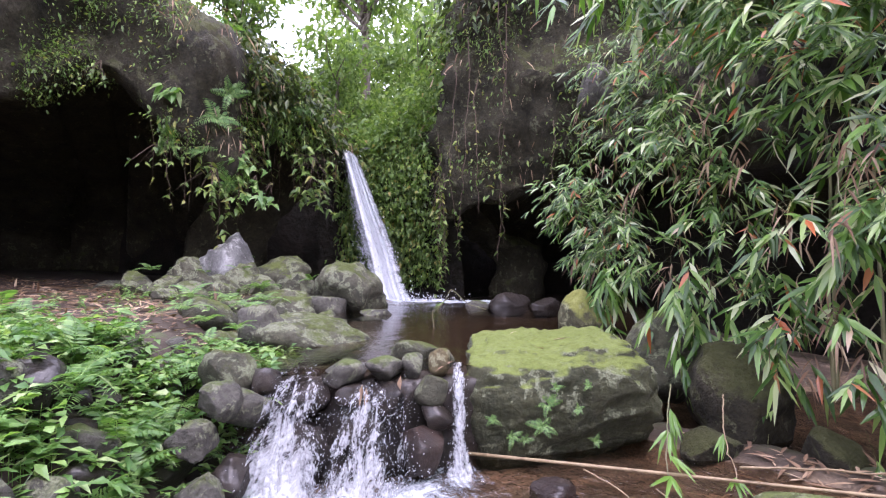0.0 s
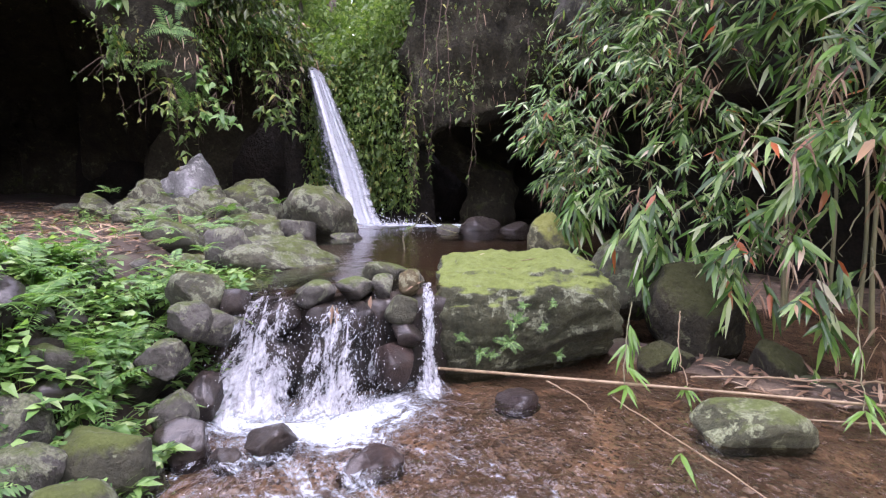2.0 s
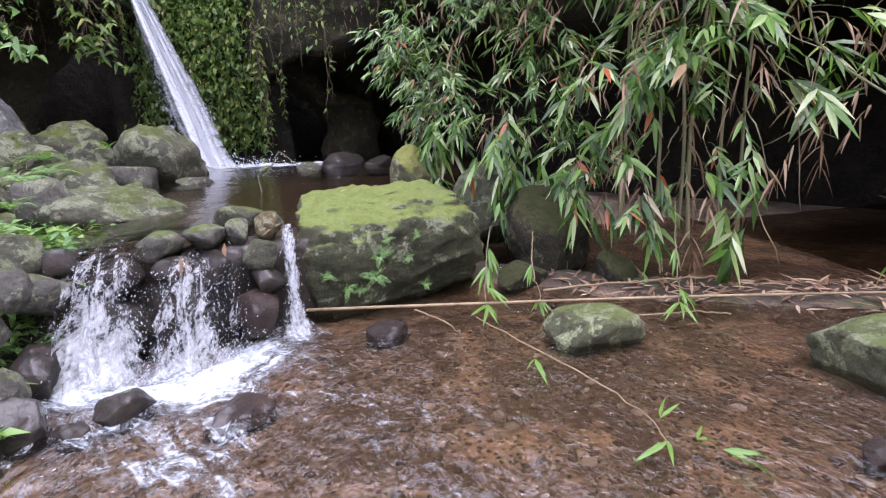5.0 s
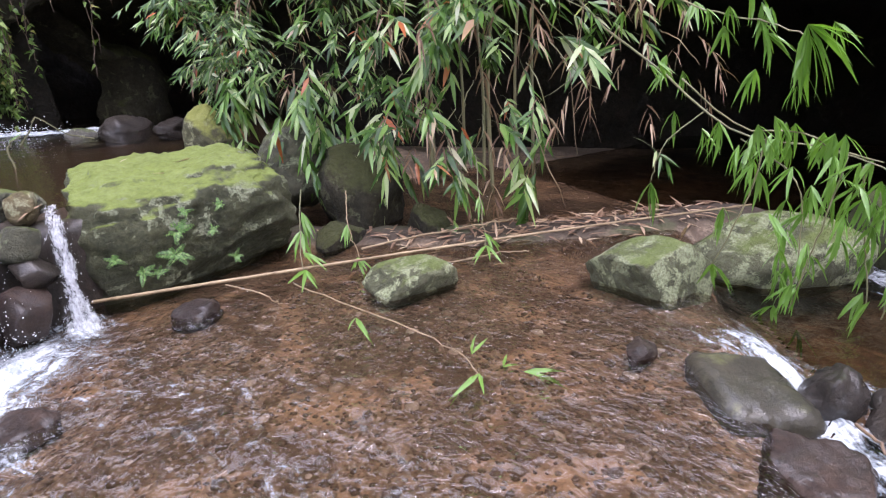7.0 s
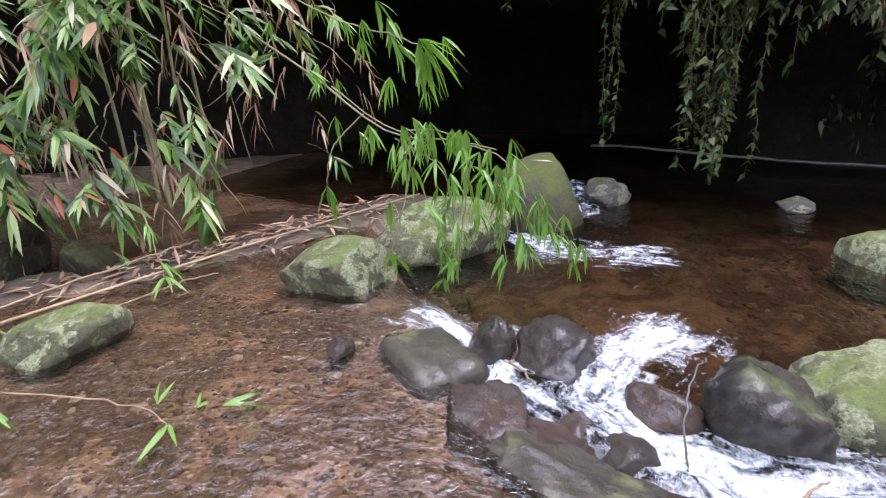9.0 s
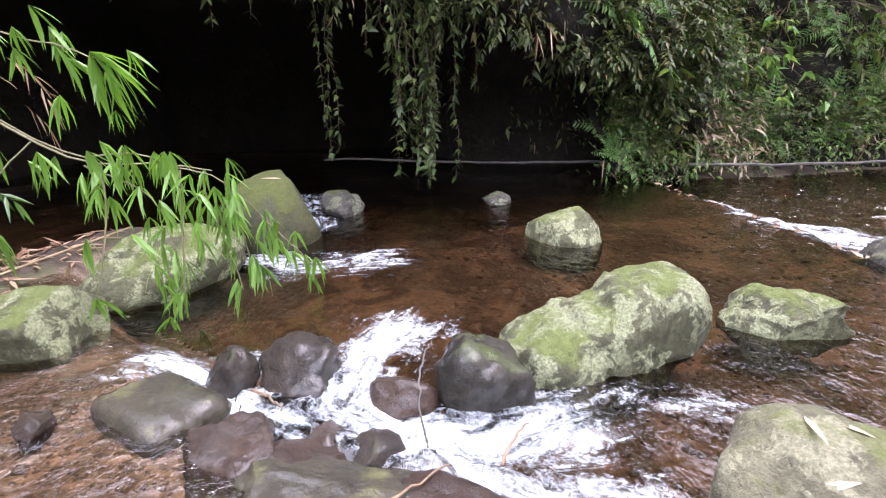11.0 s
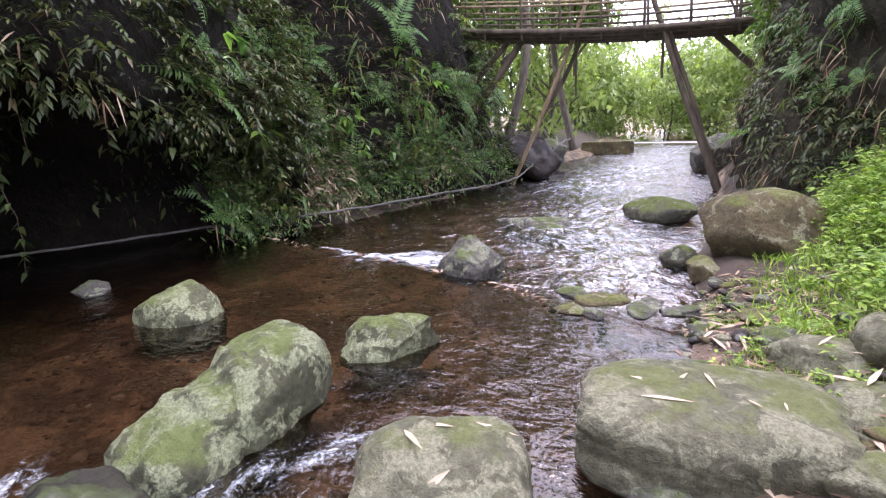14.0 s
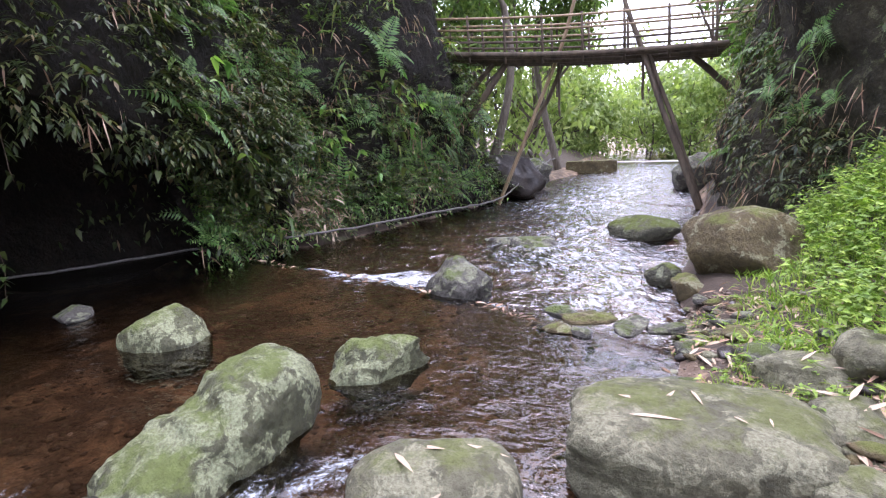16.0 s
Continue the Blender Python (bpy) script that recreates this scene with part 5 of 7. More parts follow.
# bare drooping twigs
for k in range(26):
    i = r.randrange(60, 199)
    x, y, zb, zt = CURTAIN[i]
    z = zb + r.uniform(0.6, 2.0)
    path = curve_pts([(x + 0.2, y + 0.2, z), (x - 0.25 * r.random(), y - 0.2, z - 0.12), (x - 0.4 + 0.6 * r.random(), y - 0.5 * r.random(), z - r.uniform(0.3, 0.8))], 9, 0.012, k)
    held(part("twig", tube_mesh("twig", path, 0.006, 0.003, M_drycane if k % 2 else M_culm, 5), bamboo), bamboo)
# long branch with separate leaves over the rapids
LEAF_MESHES = []
for k in range(4):
    v, q = leaf_arrays([(0, 0, 0)], [(1, 0, 0)], 1.0, 0.125, "lance", 0.12 + 0.1 * k, 0.1, 0.0)
    LEAF_MESHES.append(np_mesh("leaf", v, q, M_bamboo_leaf, smooth=False))


def leaf_fan(thing, base, d, n, length, spread, gr):
    """Single leaves spreading from the tip of a twig."""
    d = unit(np.asarray(d, float))
    s = unit(np.cross(d, (0.3, 0.2, 1.0)))
    for k in range(n):
        f = (k + 0.5) / n * 2 - 1
        dd = Vector(unit(d + s * f * spread + 0.12 * gr.normal(size=3)))
        m = Matrix.Translation(Vector(base)) @ dd.to_track_quat("X", "Z").to_matrix().to_4x4() @ pose(0, 0, 0, gr.uniform(-40, 40))
        ll = length * gr.uniform(0.8, 1.1) * (1 - 0.25 * abs(f))
        ob = new("leaf", LEAF_MESHES[gr.integers(0, 4)])
        ob.parent = thing
        ob.matrix_parent_inverse = Matrix.Translation(thing.location).inverted()
        ob.matrix_basis = m @ Matrix.Diagonal((ll, ll, ll, 1))


gb = np.random.default_rng(31)
BRANCHES = [[(4.6, 3.4, 3.2), (3.96, 3.16, 2.07), (4.0, 2.31, 1.38), (3.94, 1.68, 0.99), (4.01, 1.19, 0.92), (3.99, 0.85, 0.87)],
            [(3.99, 0.94, 0.84), (3.99, 0.85, 0.39), (3.95, 0.75, 0.02)],
            [(3.96, 1.64, 0.94), (3.99, 1.25, 0.66), (3.9, 1.13, 0.0)],
            [(3.98, 1.91, 1.12), (3.77, 2.07, 0.89), (3.68, 2.1, 0.61)],
            [(3.33, 1.75, 1.35), (3.52, 1.45, 1.07), (3.66, 1.19, 1.05), (3.75, 0.99, 0.94), (3.83, 0.76, 0.84), (3.9, 0.54, 0.55)],
            [(3.84, 0.74, 0.82), (3.86, 0.67, 0.46), (3.87, 0.65, 0.0)], [(3.66, 0.93, 0.94), (3.64, 0.98, 0.48), (3.61, 1.05, 0.0)],
            [(3.5, 1.29, 1.03), (3.47, 1.33, 0.66), (3.41, 1.44, 0.21)], [(3.89, 0.55, 0.57), (3.93, 0.37, 0.33), (3.96, 0.23, 0.14)],
            [(4.1, 2.85, 2.14), (3.9, 2.01, 1.78), (3.85, 1.58, 1.67), (3.84, 1.28, 1.55)]]
for k, pts in enumerate(BRANCHES):
    held(part("branch", tube_mesh("branch", curve_pts(pts, 18, 0.006, k), 0.011 if k == 0 else 0.006, 0.004, M_culm, 6), bamboo), bamboo)
leaf_fan(bamboo, (3.68, 2.1, 0.61), (0, 0, -1), 8, 0.36, 0.75, gb)
leaf_fan(bamboo, (3.84, 1.3, 1.58), (0, -0.1, -1), 8, 0.42, 0.7, gb)
leaf_fan(bamboo, (3.85, 1.58, 1.67), (0.1, -0.5, -0.8), 5, 0.34, 0.6, gb)
leaf_fan(bamboo, (3.17, 1.06, 1.6), (0.1, -0.2, -1), 8, 0.36, 0.6, gb)
leaf_fan(bamboo, (3.17, 1.06, 1.6), (0.1, -0.9, -0.4), 5, 0.34, 0.6, gb)
for k in range(27):  # fans hanging from the bare upper parts of the branches
    pts = catmull(BRANCHES[(0, 9, 0, 9, 4)[k % 5]], 40)
    base = pts[gb.integers(0, 36)] + np.array([0.14, 0.14, 0.16]) * gb.normal(size=3)
    leaf_fan(bamboo, base, (0.5 * gb.normal(), 0.5 * gb.normal() - 0.2, -0.8), 6, gb.uniform(0.18, 0.27), 0.9, gb)
for k in range(84):
    j = (0, 1, 2, 4, 5, 6, 7, 8, 4, 5, 6)[k % 11]
    pts = catmull(BRANCHES[j], 40)
    f = gb.integers(12 if j in (0, 4) else 2, 40)
    base = pts[f] + 0.08 * gb.normal(size=3)
    leaf_fan(bamboo, base, (0.35 * gb.normal(), 0.35 * gb.normal() - 0.1, -0.9), 5, 0.25, 0.8, gb)

# ---- ferns and herbs on the left bank ----
def frond_mesh(name, length, pairs, mat, seed):
    """An arching fern frond, leaflets in two rows."""
    gg = np.random.default_rng(seed)
    t = np.linspace(0, 1, pairs + 2)
    path = np.stack([length * t, 0 * t, length * (0.55 * t - 0.75 * t ** 2)], 1)
    P, D, L = [], [], []
    for i in range(1, pairs + 1):
        f = t[i]
        wd = 0.27 * length * (min(f / 0.25, 1)) ** 0.6 * (1 - f) ** 0.55 + 0.015
        al = unit(path[i + 1] - path[i])
        for sgn in (-1, 1):
            P.append(path[i])
            D.append(al * 0.45 + np.array([0, sgn, 0.08]) + 0.06 * gg.normal(size=3))
            L.append(wd)
    L = np.array(L)
    a = leaf_arrays(np.array(P), np.array(D), L, np.maximum(0.28 * L, 0.014), "oval", 0.25, 0.06, 0.05, gg)
    return np_mesh(name, *join_arrays([a, tube_arrays(path, 0.0035, 0.0012, 3)]), mat, smooth=False)


FRONDS = [frond_mesh("frond", ln, pr, M_fern, k) for k, (ln, pr) in enumerate(((0.24, 12), (0.30, 13), (0.36, 15), (0.20, 10)))]


def fern(label, seed, size=1.0):
    rr = random.Random(seed)
    f = new("fern")
    tagged(f, label, "fern", "ferns")
    for k in range(rr.randint(5, 8)):
        ob = new("frond", rr.choice(FRONDS))
        ob.parent = f
        s = size * rr.uniform(0.75, 1.15)
        ob.matrix_basis = pose(0, 0, 0.02, rr.uniform(-15, 15), rr.uniform(-40, -5), 360 * k / 6 + rr.uniform(-20, 20)) @ Matrix.Diagonal((s, s, s, 1))
    return f


FERNS = [fern("light green fern growing among bank stones", 50 + k) for k in range(4)]
r = random.Random(77)
spots = []
for k in range(64):
    y = 1.5 + 2.5 * r.random()
    x = -1.58 - 0.2 * max(0, 2.2 - y) - 2.3 * r.random() ** 1.1
    spots.append((x, y))
for k, (x, y) in enumerate(spots):
    m = pose(x, y, height(x, y) + r.uniform(0.05, 0.22), r.uniform(-8, 8), r.uniform(-8, 22), r.uniform(0, 360)) @ Matrix.Diagonal((1, 1, 1, 1))
    if k < 4:
        FERNS[k].matrix_basis = m
    else:
        copy_thing(FERNS[k % 4], m)


def herb_bed(name, label, n, place, leaf, mat, shape="oval", seed=0, tall=0.22, width=0.5, per=7):
    """Many small leafy stems over a piece of ground."""
    lv = Leaves(seed)
    gg = lv.g
    for k in range(n):
        x, y = place(gg)
        z = height(x, y)
        h = tall * gg.uniform(0.5, 1.3)
        top = np.array([x + 0.12 * gg.normal(), y + 0.12 * gg.normal(), z + h])
        lv.tubes.append(tube_arrays(np.array([(x, y, z - 0.03), (x, y, z + 0.5 * h), top]), 0.003, 0.0015, 3))
        for i in range(per):
            f = gg.uniform(0.3, 1.0)
            a = gg.uniform(0, 6.28)
            lv.add(np.array([x, y, z]) * (1 - f) + top * f, (math.cos(a), math.sin(a), gg.uniform(-0.1, 0.7)), leaf * gg.uniform(0.6, 1.3), leaf * width * gg.uniform(0.8, 1.2))
    v, q = join_arrays([leaf_arrays(np.array(lv.P), np.array(lv.D), np.array(lv.L), np.array(lv.W), shape, 0.35, 0.1, 0.3, gg)] + lv.tubes)
    return tagged(new(name, np_mesh(name, v, q, mat, smooth=False)), label, "plants", kind="stuff")


def bank_spot(gg):
    while True:
        y = gg.uniform(1.4, 5.0)
        x = -1.34 - 0.2 * max(0, 2.2 - y) - 2.4 * gg.random() ** 1.1
        if (y < 3.9 or x > -2.1) and noise.noise((x * 2.2, y * 2.2, 5.0)) > -0.3:
            return x, y


herb_bed("bank_herbs", "leafy green herbs between ferns and stones", 1500, bank_spot, 0.10, M_herb, "oval", 61, 0.22, 0.46, 8)
herb_bed("terrace_herbs", "small green plants on the rock pile", 160, lambda gg: (-1.9 - 3.0 * gg.random(), gg.uniform(5.2, 9.6)), 0.07, M_herb, "oval", 62, 0.2, 0.5, 7)


def litter(name, label, n, place, leaf, mat, seed, lift=0.012, width=0.16):
    gg = np.random.default_rng(seed)
    P, D = [], []
    for k in range(n):
        x, y = place(gg)
        P.append((x, y, height(x, y) + lift + 0.02 * gg.random()))
        D.append((gg.normal(), gg.normal(), 0.10 * gg.normal() + 0.05))
    L = leaf * gg.uniform(0.5, 1.3, n)
    v, q = leaf_arrays(np.array(P), np.array(D), L, L * width, "lance", 0.05, 0.15, 0.15, gg)
    return tagged(new(name, np_mesh(name, v, q, mat, smooth=False)), label, "leaf litter", kind="stuff")


litter("terrace_leaf_litter", "brown dry bamboo leaves covering the terrace", 5200, lambda gg: (-1.9 - 8.5 * gg.random(), gg.uniform(4.6, 11.2)), 0.19, M_dry_leaf, 71)
litter("bamboo_leaf_litter", "dry leaves and twigs under the bamboo", 420, lambda gg: (lambda f: (2.2 + 3.3 * f + 0.2 * gg.normal(), 3.75 - 1.3 * f + 0.25 * gg.normal()))(gg.random()), 0.17, M_dry_leaf, 72)
litter("shore_leaf_litter", "pale dry bamboo leaves on the shore", 170, lambda gg: (1.75 - 2.6 * gg.random(), gg.uniform(-5.8, -2.6)), 0.17, M_pale_leaf, 73)
litter("shore_brown_litter", "brown dead leaves on the shore", 1500, lambda gg: (1.75 - 2.6 * gg.random(), gg.uniform(-5.8, -2.4)), 0.11, M_dry_leaf, 74)

def pebbles(name, label, n, place, size, mat, seed, sink=0.3):
    """Small worn stones lying on the bed, joined."""
    gg = np.random.default_rng(seed)
    bm = bmesh.new()
    bmesh.ops.create_icosphere(bm, subdivisions=1, radius=0.5)
    base = np.array([v.co for v in bm.verts])
    tri = np.array([[v.index for v in f.verts] for f in bm.faces])
    bm.free()
    quad = np.column_stack([tri, tri[:, 2]])
    V, Q = [], []
    for k in range(n):
        x, y = place(gg)
        s = size * gg.uniform(0.4, 1.0) * (1 + 1.5 * (gg.random() < 0.1))
        a = gg.uniform(0, 6.28)
        p = base * np.array([1, gg.uniform(0.6, 1), gg.uniform(0.3, 0.6)]) * (1 + 0.12 * gg.normal(size=(len(base), 1)))
        V.append(s * np.column_stack([p[:, 0] * math.cos(a) - p[:, 1] * math.sin(a), p[:, 0] * math.sin(a) + p[:, 1] * math.cos(a), p[:, 2]]) + (x, y, height(x, y) - 0.05 * s))
        Q.append(tri + k * len(base))
    me = bpy.data.meshes.new(name)
    me.from_pydata(np.concatenate(V).tolist(), [], np.concatenate(Q).tolist())
    for f in me.polygons:
        f.use_smooth = True
    me.materials.append(mat)
    return tagged(new(name, me), label, "pebbles", kind="stuff")


def pebble_mat():
    g = Graph("bed_pebbles")
    rnd = g.node("ShaderNodeNewGeometry").outputs["Random Per Island"]
    c = g.ramp(rnd, [(0.0, (0.095, 0.068, 0.047)), (0.35, (0.14, 0.10, 0.068)), (0.75, (0.21, 0.155, 0.108)), (0.95, (0.32, 0.25, 0.18)), (1.0, (0.6, 0.55, 0.48))])
    g.colour(g.mix(g.noise(30, 4, 0.7, g.world_co()), c, g.mix(1.0, c, (0.6, 0.55, 0.5), "MULTIPLY")))
    g.rough(0.6)
    return g.m


M_bed_pebbles = pebble_mat()
pebbles("bed_pebbles", "brown and pale pebbles on the shallow stream bed", 9000, lambda gg: (gg.uniform(-1.0, 3.0), gg.uniform(0.2, 3.4)), 0.04, M_bed_pebbles, 63)
pebbles("shore_gravel", "grey and brown gravel of the near shore", 4200, lambda gg: (1.95 - 2.0 * gg.random() ** 0.8, gg.uniform(-5.7, -2.4)), 0.036, M_bed_pebbles, 65)
pebbles("lower_bed_pebbles", "brown pebbles on the lower stream bed", 2200, lambda gg: (gg.uniform(1.6, 6.0), gg.uniform(-5.2, -0.8)), 0.06, M_bed_pebbles, 64)

WEIR_LEAVES = [(7.9, -4.1), (5.74, -4.36), (4.6, -4.5), (3.4, -4.5), (2.7, -4.4)]


def weir_spot(gg):
    f = gg.random() * 3.99
    i = int(f)
    a, b = WEIR_LEAVES[i], WEIR_LEAVES[i + 1]
    return a[0] + (b[0] - a[0]) * (f - i), a[1] + (b[1] - a[1]) * (f - i) + 0.12 * gg.normal()


litter("weir_leaf_litter", "brown and red dead leaves caught along the riffle", 240, weir_spot, 0.11, M_dry_leaf, 75, 0.05, 0.3)

# ---- growth on the cliffs ----
cover("left_cliff_growth", "small leafy plants on the waterfall cliff", "cliff_left", 3200, (0.25, 0.99), (0.5, 0.92), (0.04, 0.11), 0.45, M_ivy, "oval", 0.06, 81, hang=0.3, clump=6)
cover("left_cliff_end_growth", "leafy plants where the cliff meets the waterfall", "cliff_left", 1300, (0.74, 0.99), (0.5, 0.88), (0.05, 0.14), 0.45, M_ivy, "oval", -0.05, 181, hang=0.5)
cover("left_cliff_dry_growth", "dry brown grass hanging on the waterfall cliff", "cliff_left", 260, (0.45, 0.98), (0.44, 0.75), (0.10, 0.26), 0.1, M_dry_leaf, "lance", 0.02, 82, hang=1.6)
cover("left_cliff_moss", "olive moss cushions on the cliff face", "cliff_left", 1500, (0.25, 0.98), (0.42, 0.8), (0.03, 0.06), 0.6, M_ivy, "oval", 0.05, 182, hang=0.2, clump=12, spread=0.09, stand=0.04)
cover("left_cliff_bushes", "bushy green growth along the cliff edge", "cliff_left", 900, (0.72, 1.0), (0.62, 0.85), (0.09, 0.2), 0.45, M_bush, "oval", -0.5, 83, stand=0.3)
cover("fall_ivy", "bright green ivy sheet beside the waterfall", "cliff_fall", 3300, (0.22, 0.86), (0.12, 0.72), (0.06, 0.115), 0.7, M_ivy, "heart", -0.9, 84, stand=0.18, hang=0.9, spread=0.1)
cover("fall_top_growth", "light green shrubs above the waterfall", "cliff_fall", 1800, (0.0, 1.0), (0.5, 0.95), (0.08, 0.19), 0.5, M_tree_leaf, "oval", -0.9, 85, stand=0.6, hang=0.2, spread=0.25)
cover("right_cliff_growth", "leafy creepers over the undercut cliff", "cliff_right", 1700, (0.0, 0.75), (0.46, 0.92), (0.05, 0.12), 0.45, M_ivy, "oval", 0.14, 86, hang=0.6, clump=9, spread=0.2)
cover("right_cliff_dry_growth", "dry brown creepers on the undercut cliff", "cliff_right", 90, (0.02, 0.7), (0.45, 0.8), (0.12, 0.24), 0.13, M_dry_leaf, "lance", 0.05, 87, hang=1.5)
cover("right_cliff_top", "light bushes on top of the undercut cliff", "cliff_right", 700, (0.0, 0.7), (0.74, 0.95), (0.12, 0.22), 0.4, M_bush, "oval", -0.6, 88, stand=0.35, spread=0.25)
sprigs("cave_top_growth", "dark leafy sprays over the cave", "cliff_cave", 2600, (0.45, 1.0), (0.44, 0.95), (0.06, 0.13), 0.42, M_bush, "oval", -0.05, 89, 0.34, 4, 0.35, 0.25)
sprigs("cave_edge_growth", "dark leafy sprays where the cave meets the bank", "cliff_cave", 1700, (0.8, 1.0), (0.38, 0.97), (0.05, 0.13), 0.42, M_bush, "oval", -0.05, 99, 0.36, 5, 0.3, 0.5)
cover("bank_leaf_pile", "pile of pale dry bamboo leaves on the low bank", "bank_far_side", 130, (0.2, 0.33), (0.12, 0.34), (0.15, 0.3), 0.16, M_pale_leaf, "lance", -1.0, 100, stand=0.55, hang=0.6, clump=6, spread=0.12)
cover("cave_foot_plants", "small dark plants inside the cave edge", "cliff_cave", 260, (0.62, 1.0), (0.10, 0.5), (0.08, 0.16), 0.5, M_bush, "oval", 0.0, 90)
sprigs("far_bank_bushes", "dense dark green bushes on the far bank", "bank_far_side", 5200, (0.0, 0.97), (0.10, 0.95), (0.05, 0.12), 0.42, M_bush, "oval", -0.15, 91, 0.34, 4, 0.25, 0.6)
cover("far_bank_ferns", "long drooping fronds on the far bank", "bank_far_side", 260, (0.0, 0.97), (0.15, 0.95), (0.25, 0.5), 0.12, M_ivy, "lance", -0.1, 96, stand=0.4, droop=0.6, hang=0.0, clump=6, spread=0.1)
sprigs("far_bank_light_leaves", "light feathery leaves catching the sky on the far bank", "bank_far_side", 620, (0.1, 0.97), (0.4, 0.95), (0.10, 0.18), 0.36, M_ivy, "oval", 0.0, 97, 0.5, 5, 0.3, 0.5)
cover("far_bank_small_leaves", "small light leaves low on the far bank", "bank_far_side", 1500, (0.0, 0.95), (0.10, 0.42), (0.05, 0.11), 0.5, M_herb, "oval", -0.1, 92, stand=0.25)
cover("cave_top_dry", "dry brown leaves hanging over the cave", "cliff_cave", 420, (0.5, 1.0), (0.44, 0.95), (0.12, 0.26), 0.12, M_dry_leaf, "lance", 0.1, 193, stand=0.3, hang=1.4)
cover("far_bank_dry", "dry bamboo leaves caught on the far bank", "bank_far_side", 900, (0.0, 0.95), (0.12, 0.95), (0.14, 0.28), 0.12, M_dry_leaf, "lance", 0.05, 93, stand=0.3, hang=1.2)
sprigs("near_cliff_growth", "leafy sprays and ferns down the near cliff", "cliff_near_side", 3000, (0.12, 0.9), (0.12, 0.92), (0.05, 0.12), 0.4, M_bush, "oval", 0.0, 94, 0.32, 4, 0.5, 0.3)
cover("near_cliff_grass", "light green grass tufts on the near cliff", "cliff_near_side", 70, (0.2, 0.9), (0.3, 0.9), (0.25, 0.5), 0.06, M_ivy, "lance", 0.0, 98, stand=0.2, droop=0.7, hang=0.1, clump=9, spread=0.07)
cover("near_cliff_dry", "dry grass hanging on the near cliff", "cliff_near_side", 380, (0.12, 0.9), (0.1, 0.8), (0.15, 0.3), 0.07, M_dry_leaf, "lance", -0.1, 95, stand=0.2, hang=1.6)

# clumps of ferns and broad leaves standing out from the banks
gk = np.random.default_rng(140)
for wname, n, u_, v_, sc, words in (("bank_far_side", 75, (0.0, 0.95), (0.18, 0.9), (1.6, 3.2), "spreading green fern on the steep bank"), ("cliff_cave", 26, (0.78, 1.0), (0.42, 0.9), (1.4, 2.6), "dark green fern over the cave"),
                                    ("cliff_near_side", 14, (0.2, 0.75), (0.2, 0.85), (1.2, 2.4), "green fern hanging on the dark cliff"), ("cliff_left", 16, (0.45, 0.95), (0.46, 0.75), (0.9, 1.7), "green fern hanging on the mossy cliff")):
    p_, n_ = on_wall(wname, n, u_, v_, gk)
    for k in range(n):
        s_ = gk.uniform(*sc)
        f = copy_thing(FERNS[k % 4], Matrix.Translation(Vector(p_[k])) @ Vector((0, 0, 1)).rotation_difference(Vector(n_[k] * 0.8 + np.array([0, 0, 0.45]))).to_matrix().to_4x4() @ pose(0, 0, 0, 0, 0, gk.uniform(0, 360)) @ Matrix.Diagonal((s_, s_, s_, 1)))
        f.scale = (s_, s_, s_)
        tagged(f, words)


def leafy_bunch(label, x, y, z, n, leaf, spread, mat, seed):
    """A drooping bunch of broad leaves on short stems."""
    lv = Leaves(seed)
    for k in range(n):
        tip = lv.g.normal(size=3) * np.array([spread, 0.4 * spread, spread]) + (0, -0.15, -0.2)
        lv.tubes.append(tube_arrays(np.array([(0, 0.12, 0.1), tip * 0.5 + (0, 0, 0.05), tip]), 0.004, 0.002, 3))
        for i in range(3):
            lv.add(tip, (lv.g.normal(), -0.5 + 0.5 * lv.g.normal(), -0.4 + 0.4 * lv.g.normal()), leaf * lv.g.uniform(0.6, 1.2), leaf * lv.g.uniform(0.4, 0.6))
    thing = tagged(new("leafy_bunch"), label, "plant")
    thing.location = (x, y, z)
    part("stem", lv.twigs("stem", M_vine), thing, kind="stuff")
    part("leaves", lv.mesh("leaves", mat, "heart", 0.3, 0.08, 0.4, (0, -0.7, 0)), thing, kind="stuff")


BUNCH = "bunch of broad green leaves hanging from the cliff lip"
for k, (x, y, z, n, leaf, spread) in enumerate(((-3.5, 9.1, 3.25, 26, 0.17, 0.22), (-3.3, 9.1, 2.85, 10, 0.15, 0.14), (-3.1, 9.3, 2.75, 7, 0.17, 0.12), (-2.45, 9.8, 3.3, 20, 0.15, 0.25), (-2.5, 9.8, 2.9, 14, 0.14, 0.2),
                                                (-3.85, 8.75, 2.95, 18, 0.1, 0.2), (-4.5, 8.5, 3.4, 14, 0.09, 0.2), (-5.4, 8.1, 4.5, 14, 0.08, 0.18), (-2.3, 10.0, 2.7, 8, 0.14, 0.12), (-4.4, 8.5, 4.35, 6, 0.22, 0.12))):
    leafy_bunch(BUNCH, x, y, z, n, leaf, spread, M_herb if k in (0, 1, 2, 9) else M_ivy, 150 + k)
for k, (x, y, z, n, leaf, spread) in enumerate(((7.55, -5.0, 0.9, 16, 0.16, 0.3), (7.6, -6.2, 1.6, 18, 0.18, 0.35), (7.3, -7.2, 2.2, 20, 0.2, 0.4), (7.9, -8.3, 2.6, 18, 0.2, 0.4), (7.0, -4.2, 1.3, 14, 0.2, 0.35), (6.9, -3.6, 2.2, 18, 0.2, 0.4))):
    leafy_bunch("spreading bunch of broad leaves on the steep bank", x + 0.7, y, z, n, leaf, spread, M_herb if k % 2 else M_bush, 170 + k)

